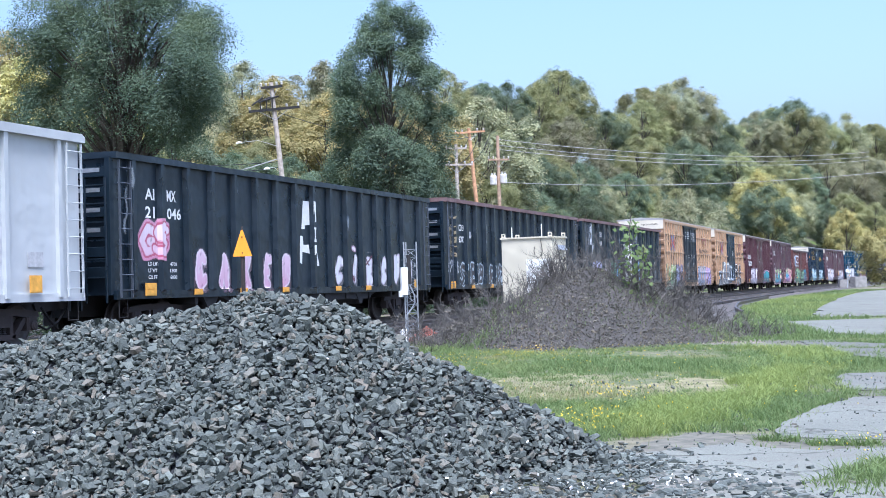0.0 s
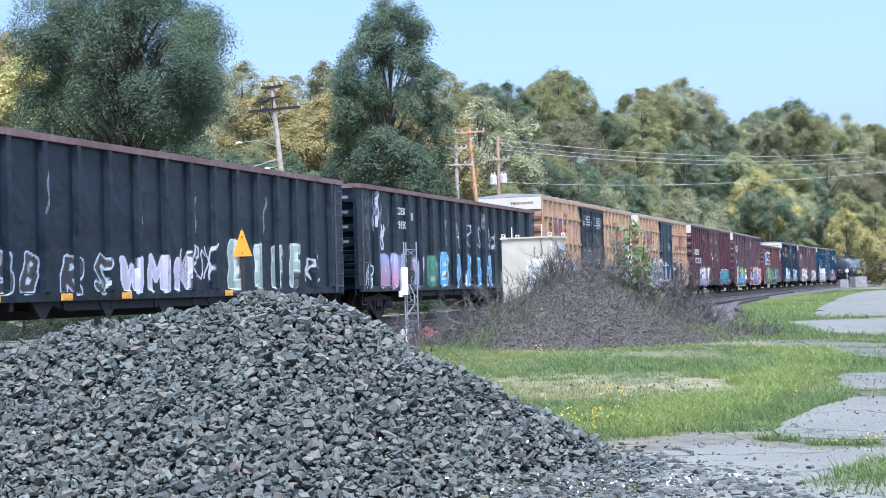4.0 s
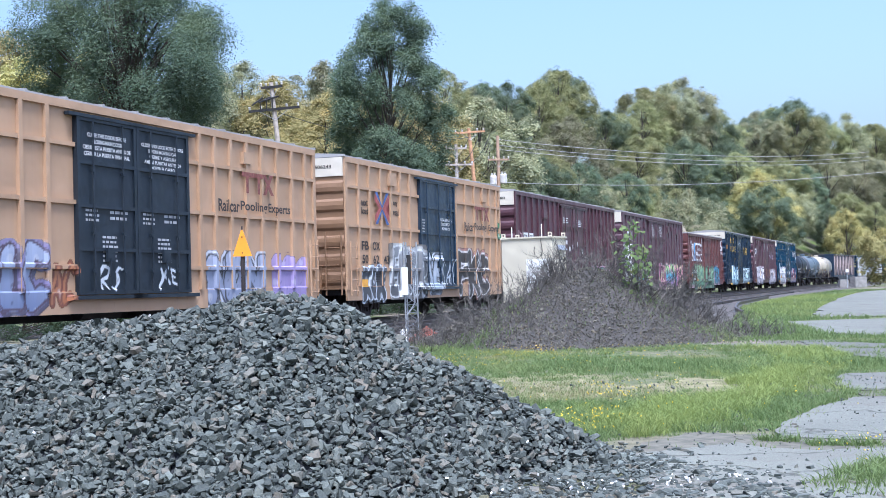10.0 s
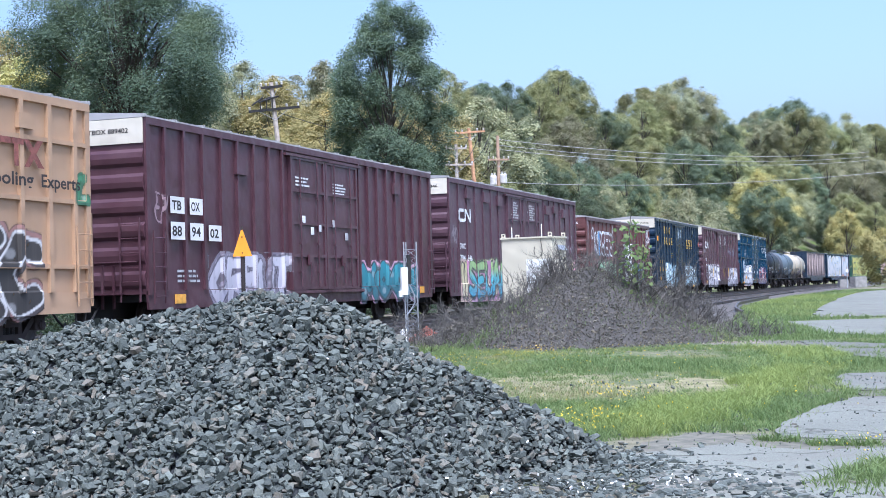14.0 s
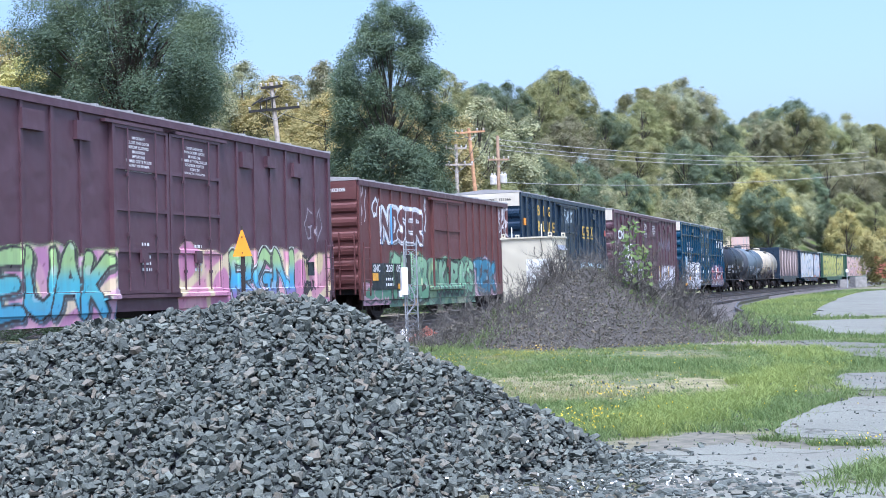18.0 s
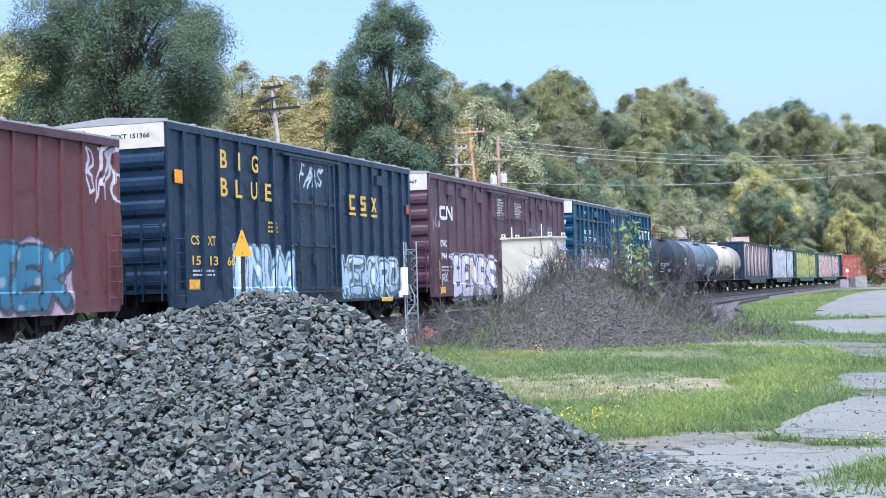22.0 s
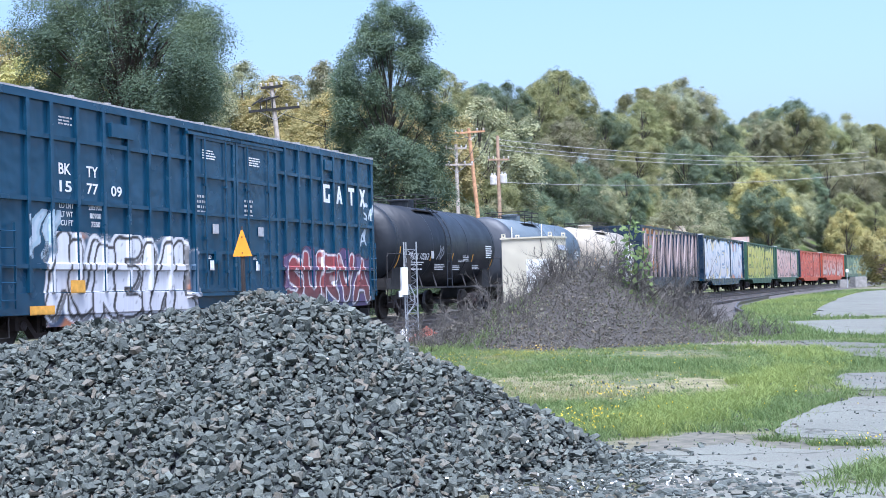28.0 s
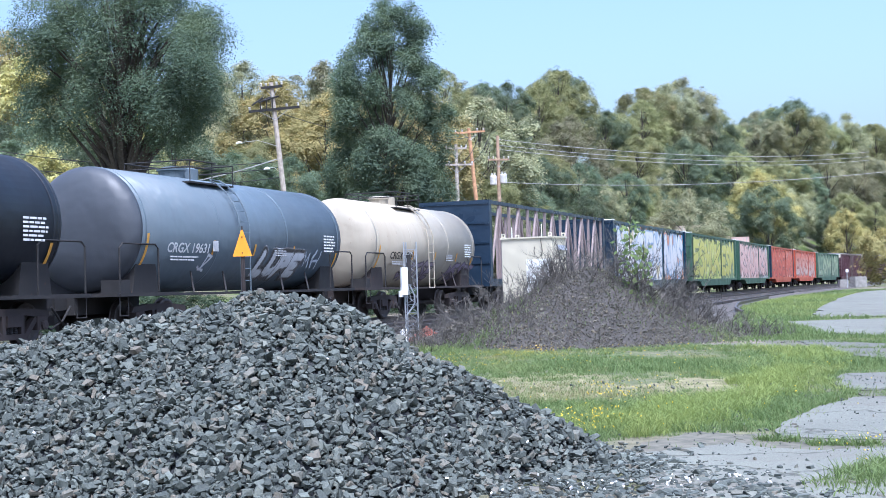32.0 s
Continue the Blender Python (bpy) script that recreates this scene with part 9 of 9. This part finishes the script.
def build_cabinet():
    w, dp, h = 1.32, 0.92, 2.22
    ob = thing("signal_cabinet", pose(1.41, 33.2, -0.12, 0, 0, -27), "cream steel trackside equipment cabinet with a white door", "equipment cabinet")
    part("shell", Geo().box(0, w, 0, dp, 0.10, h, 0.02), "cabinet", ob)
    part("lid", Geo().box(-0.03, w + 0.03, -0.03, dp + 0.03, h, h + 0.04, 0.02), "cabinet", ob)
    part("plinth", Geo().box(-0.03, w + 0.03, -0.03, dp + 0.03, 0, 0.10), "concrete", ob)
    d = part("door", Geo().box(0.66, w - 0.03, -0.022, -0.001, 0.45, 1.72), "cabinetwhite", ob, "white door panel")
    part("handle", Geo().box(0.72, 0.75, -0.05, -0.022, 1.05, 1.2), "galv", d)
    for z in (0.6, 1.5):
        part("hinge", Geo().tube((w - 0.02, -0.022, z), (w - 0.02, -0.022, z + 0.14), 0.014), "galv", d)
    for x, y in ((0.05, 0.04), (w - 0.05, 0.04), (w - 0.05, dp - 0.04), (0.05, dp - 0.04)):
        g = Geo()
        g.box(x - 0.05, x - 0.025, y - 0.012, y + 0.012, h + 0.04, h + 0.14)
        g.box(x + 0.025, x + 0.05, y - 0.012, y + 0.012, h + 0.04, h + 0.14)
        g.box(x - 0.025, x + 0.025, y - 0.012, y + 0.012, h + 0.11, h + 0.14)
        g.box(x - 0.025, x + 0.025, y - 0.012, y + 0.012, h + 0.04, h + 0.065)
        part("lifting_lug", g, "cabinet", ob)
    part("aerial", Geo().tube((1.05, 0.05, h), (1.05, 0.05, h + 0.34), 0.014), "cabinetwhite", ob)
    part("aerial", Geo().tube((0.16, 0.3, h), (0.16, 0.3, h + 0.30), 0.012), "cabinetwhite", ob)
    part("cable", Geo().pipe([(1.05, 0.03, h + 0.1), (1.06, -0.04, h - 0.06), (1.09, -0.03, 1.92), (1.06, -0.03, 1.80), (0.98, -0.03, 1.75), (0.90, -0.03, 1.80), (0.87, -0.03, 1.92), (0.90, -0.03, 2.02)], 0.008), "wire", ob)
    g = Geo()
    g.add([(w, 0.30, 2.05), (w, 0.80, 2.05), (w + 0.09, 0.78, 1.93), (w + 0.09, 0.32, 1.93), (w, 0.30, 1.92), (w, 0.80, 1.92)], [(0, 1, 2, 3), (0, 3, 4), (1, 5, 2), (3, 2, 5, 4), (0, 4, 5, 1)])
    part("vent_hood", g, "galv", ob)
    for k in range(4):
        part("vent_louvre", Geo().box(w, w + 0.02, 0.36, 0.74, 1.70 + k * 0.05, 1.72 + k * 0.05), "cabinet", ob)


def insulator_geo(g, x, y, z):
    g.lathe([(z, 0.03), (z + 0.05, 0.06), (z + 0.09, 0.045), (z + 0.14, 0.07), (z + 0.18, 0.03)], 8, "z", (x, y, 0))


def pole(x, y, height, label, arms, material="pole", lean=0.0, turn=10, extras=()):
    ob = thing("utility_pole", pose(x, y, gz(x, y) - 0.3, 0, lean, turn), label, "utility pole", "utility poles")
    g = Geo()
    g.tube((0, 0, 0), (0, 0, height), 0.17, 0.11, 10)
    part("shaft", g, material, ob)
    for z, half in arms:
        g = Geo()
        g.box(-half, half, -0.18, -0.08, z - 0.06, z + 0.06)
        a = part("crossarm", g, "under" if "switch" in [e[0] for e in extras] else material, ob)
        g = Geo()
        g.tube((-half * 0.6, -0.12, z - 0.02), (0, -0.12, z - 0.55), 0.015)
        g.tube((half * 0.6, -0.12, z - 0.02), (0, -0.12, z - 0.55), 0.015)
        part("brace", g, "galv", a)
        for k in (-0.95, -0.5, 0.5, 0.95):
            g = Geo()
            insulator_geo(g, k * half, -0.13, z + 0.06)
            part("insulator", g, "insulator", a)
    for kind, px, py, z in extras:
        g = Geo()
        if kind == "transformer":
            g.lathe([(z, 0.2), (z + 0.05, 0.25), (z + 0.6, 0.25), (z + 0.68, 0.2)], 14, "z", (px, py, 0))
            for q in (-0.1, 0.1):
                insulator_geo(g, px + q, py, z + 0.66)
            part("transformer", g, "insulator", ob, "pale grey transformer can")
        elif kind == "switch":
            for k in range(3):
                g.tube((px - 0.9 + 0.35 * k, py - 0.2, z + 0.1 * k), (px - 0.3 + 0.4 * k, py - 0.1, z + 0.35), 0.05)
                g.tube((px - 0.5 + 0.3 * k, py - 0.2, z - 0.3), (px - 0.4 + 0.3 * k, py - 0.2, z + 0.3), 0.03)
            part("switch_gear", g, "under", ob)
        elif kind == "lamp":
            g.pipe([(0, 0, z - 0.3), (px * 0.5, py * 0.5, z + 0.05), (px, py, z)], 0.009)
            g.lathe([(z - 0.05, 0.17), (z + 0.02, 0.13), (z + 0.05, 0.04)], 12, "z", (px, py, 0))
            part("lamp_head", g, "cabinetwhite", ob, "white street lamp head")
    return ob


def cable(p, q, sag, r, material, label, n=16):
    p, q = Vector(p), Vector(q)
    g = Geo()
    pts = [p.lerp(q, k / n) - Vector((0, 0, sag * 4 * (k / n) * (1 - k / n))) for k in range(n + 1)]
    g.pipe(pts, r, 5)
    ob = part("cable", g, material)
    tagged(ob, label, "cable", "overhead wires")


def build_poles():
    pole(-7.47, 70.0, 12.0, "leaning grey utility pole with two crossarms and switch gear", [(11.75, 0.55), (10.6, 1.3)], lean=-5.3, extras=[("switch", -0.2, 0, 10.9), ("lamp", -2.0, -1.0, 9.0), ("lamp", -0.75, -0.6, 7.6)])
    pole(1.15, 92.0, 10.6, "thin pale utility pole with a low crossarm", [(9.2, 1.1), (10.3, 0.7)], lean=-0.5)
    pole(2.95, 95.0, 12.0, "warm brown leaning utility pole with a top crossarm", [(11.7, 1.15)], "polewarm", lean=-5.0, turn=25)
    pole(4.05, 96.0, 11.6, "brown utility pole with transformers", [(9.9, 0.75)], "polebrown", extras=[("transformer", -0.42, -0.2, 8.1), ("transformer", 0.30, -0.2, 8.2)])
    for dz, z1 in ((0.0, 14.6), (-0.4, 14.1), (-0.7, 13.7)):
        cable((4.1, 96.0, 11.3 + dz), (47.0, 150.0, z1), 0.8, 0.021, "wirelight", "pale sagging overhead wire on the poles")
    cable((4.1, 96.0, 8.3), (36.0, 92.0, 8.5), 0.75, 0.018, "wirelight", "pale sagging overhead cable")
    cable((-8.2, 70.0, 10.2), (2.6, 95.0, 11.5), 0.8, 0.02, "wire", "dark sagging overhead wire")
    for z0, z1 in ((7.7, 7.2), (7.4, 6.3), (6.9, 5.6)):
        cable((-8.1, 70.0, z0), (-26.0, 62.0, z1 + 2.0), 0.9, 0.02, "wire", "dark sagging overhead wire")
    cable((-8.1, 70.0, 7.9), (-16.0, 64.0, 5.8), 0.3, 0.025, "wirelight", "pale service cable to a lamp")
    for dx in (-0.7, 0.0, 0.7):
        cable((1.1 + dx, 92.0, 9.3), (2.8 + dx, 95.0, 11.6), 0.5, 0.02, "wire", "slack jumper wire between the poles", 8)


def storage_container(x, y, top, width, colour, label):
    """Two steel containers, one on the other, seen from their door ends."""
    base = gz(x, y + 2.0) - 0.1
    h = (top - base) / 2
    turn = -math.degrees(math.atan2(x, y))
    for k in (0, 1):
        ob = thing("storage_container", pose(x, y, base + k * h, 0, 0, turn), label, "container", "containers behind the track")
        w, dp = width / 2, 6.0
        part("body", Geo().box(-w + 0.05, w - 0.05, 0.06, dp, 0.05, h - 0.05), colour, ob)
        for s in (-1, 1):
            part("corner_post", Geo().box(*sorted((s * w, s * (w - 0.14))), 0, 0.16, 0, h), colour, ob)
            door = part("door", Geo().box(*sorted((s * 0.02, s * (w - 0.15))), 0.02, 0.06, 0.12, h - 0.12), colour, ob)
            for q in (0.35, 0.7):
                part("lock_rod", Geo().tube((s * w * q, -0.01, 0.1), (s * w * q, -0.01, h - 0.1), 0.03), "galv", door)
        part("header", Geo().box(-w, w, 0, 0.14, h - 0.12, h), colour, ob)
        part("sill", Geo().box(-w, w, 0, 0.14, 0, 0.12), colour, ob)


def build_yard():
    M["c_orange"] = painted("orange_container", (0.66, 0.27, 0.11), 0.4, 0.15)
    M["c_brown"] = painted("grey_brown_container", (0.36, 0.31, 0.28), 0.4, 0.15)
    M["c_tan"] = painted("tan_container", (0.58, 0.48, 0.38), 0.4, 0.15)
    M["c_beige"] = painted("beige_container", (0.66, 0.54, 0.36), 0.4, 0.15)
    M["c_pink"] = painted("faded_red_container", (0.55, 0.40, 0.35), 0.4, 0.15)
    storage_container(22.4, 150.0, 7.25, 2.45, "c_orange", "orange steel container in a stack behind the track")
    storage_container(25.0, 152.5, 7.45, 1.9, "c_brown", "grey-brown steel container in a stack behind the track")
    storage_container(28.6, 160.0, 7.50, 3.0, "c_tan", "pale tan steel container in a stack behind the track")
    storage_container(37.2, 185.0, 6.95, 3.0, "c_beige", "beige steel container in a stack behind the track")
    storage_container(40.6, 187.0, 6.85, 2.4, "c_pink", "faded red steel container in a stack behind the track")


def build_small():
    # concrete blocks at the end of the paving
    for x, y, w, d, h, turn in ((41.7, 138.0, 1.55, 0.9, 1.10, 25), (41.05, 141.0, 0.95, 0.8, 0.95, 0), (45.4, 138.0, 1.6, 0.8, 1.10, 20)):
        ob = thing("concrete_block", pose(x, y, gz(x, y), 0, 0, turn), "weathered concrete barrier block on the verge", "concrete block", "concrete blocks")
        g = Geo()
        g.box(-w / 2, w / 2, -d / 2, d / 2, 0, h - 0.06, 0.05)
        g.box(-w / 2 + 0.06, w / 2 - 0.06, -d / 2 + 0.06, d / 2 - 0.06, h - 0.06, h, 0.05)
        part("block", g, "concrete", ob)
    ob = thing("marker_post", pose(39.7, 135.0, gz(39.7, 135.0)), "thin post with a small white sign", "sign")
    part("post", Geo().tube((0, 0, 0), (0, 0, 1.9), 0.05), "galv", ob)
    g = Geo()
    g.box(-0.14, 0.14, -0.07, -0.05, 1.6, 1.9)
    part("plate", g, "white", ob)
    ob = thing("white_post", pose(3.72, 27.6, -0.2, 0, 0, 15), "short white square post behind the heap", "post")
    g = Geo()
    g.box(-0.06, 0.06, -0.06, 0.06, 0, 1.92, 0.01)
    g.box(-0.07, 0.07, -0.07, 0.07, 1.92, 1.95)
    part("shaft", g, "white", ob)
    # reddish stones by the track
    rng = np.random.default_rng(77)
    n = 500
    x, y = rng.normal(-0.38, 0.24, n), rng.normal(28.6, 0.35, n)
    rr = np.hypot((x + 0.38) / 0.5, (y - 28.6) / 0.8)
    z = -0.16 + 0.30 * np.clip(1 - rr, 0, 1)
    ob = new("red_rubble", scatter("red_rubble", np.stack([x, y, z], 1), rng.uniform(0.015, 0.04, n), rng, "redweed", 6))
    tagged(ob, "small heap of brick-red rubble", "rubble", kind="stuff")
    x, y = rng.normal(4.85, 0.28, 260), rng.normal(22.9, 0.16, 260)
    ob = new("pale_rubble", scatter("pale_rubble", np.stack([x, y, np.full(260, -0.09)], 1), rng.uniform(0.01, 0.032, 260), rng, "rubble", 6))
    tagged(ob, "pale broken rubble at the foot of the heap", "rubble", kind="stuff")
    # leafy sapling with a vine on the old heap, and a small green weed by the track
    def sapling(name, x, y, z, h, leaves, size, mat, seed, label):
        rng = np.random.default_rng(seed)
        ob = thing(name, pose(x, y, z), label, "plant")
        g = Geo()
        pts = [Vector((0, 0, 0))]
        for k in range(6):
            pts.append(pts[-1] + Vector((rng.normal(0, 0.04), rng.normal(0, 0.04), h / 6)))
        for a, b in zip(pts, pts[1:]):
            g.tube(a, b, 0.012, 0.008, 5)
        part("stem", g, "twig", ob)
        t = rng.uniform(0.25, 1.0, leaves)
        base = np.array([tuple(pts[min(6, int(q * 6))]) for q in t])
        pos = base + rng.normal(0, 1, (leaves, 3)) * np.array([0.13, 0.13, 0.08]) * (1.25 - 0.5 * t)[:, None] * (h / 1.2)
        nrm = rng.normal(0, 0.5, (leaves, 3)) + np.array([0, -0.5, 0.6])
        nrm /= np.linalg.norm(nrm, axis=1)[:, None]
        tt = np.cross(nrm, rng.normal(size=(leaves, 3)))
        tt /= np.linalg.norm(tt, axis=1)[:, None]
        bb = np.cross(nrm, tt)
        s = (size * rng.uniform(0.6, 1.2, leaves))[:, None]
        V = np.stack([pos - tt * s, pos - tt * s * 0.2 + bb * s * 0.75, pos + tt * s, pos - tt * s * 0.2 - bb * s * 0.75], 1).reshape(-1, 3)
        part("leaves", array_mesh("leaves", V, np.arange(leaves * 4).reshape(-1, 4), mat), mat, ob)
    sapling("vine_sapling", 3.30, 24.2, 0.85, 1.30, 90, 0.058, "grass", 5, "leafy green vine growing on the heap")
    sapling("vine_sapling", 3.52, 24.0, 0.70, 1.0, 60, 0.055, "grass", 6, "leafy green vine growing on the heap")
    sapling("weed", -1.72, 27.2, -0.15, 0.55, 50, 0.05, "leaf_olive", 7, "small green weed beside the track")


def motions():
    for car, s, length in MOVERS:
        walk(car, [(t, car_pose(s, length, t)) for t in range(0, 33)])
    step = 2.0 / 30.0
    times = [min(32.0, k * step) for k in range(481)]
    for w, dx, near in SPINNERS:
        if not near:
            continue
        rows = [(t, pose(dx, 0, 0.457, 0, -math.degrees(travelled(t) / 0.457), 0)) for t in times]
        walk(w, rows)


build_ground()
build_paving()
build_bare_ground()
build_tracks()
build_heap()
build_old_heap()
build_trees()
build_hopper()
build_gondolas()
build_boxcars()
build_tankcars()
build_centerbeams()
build_sign()
build_mast()
build_cabinet()
build_poles()
build_yard()
build_grass()
build_small()
motions()
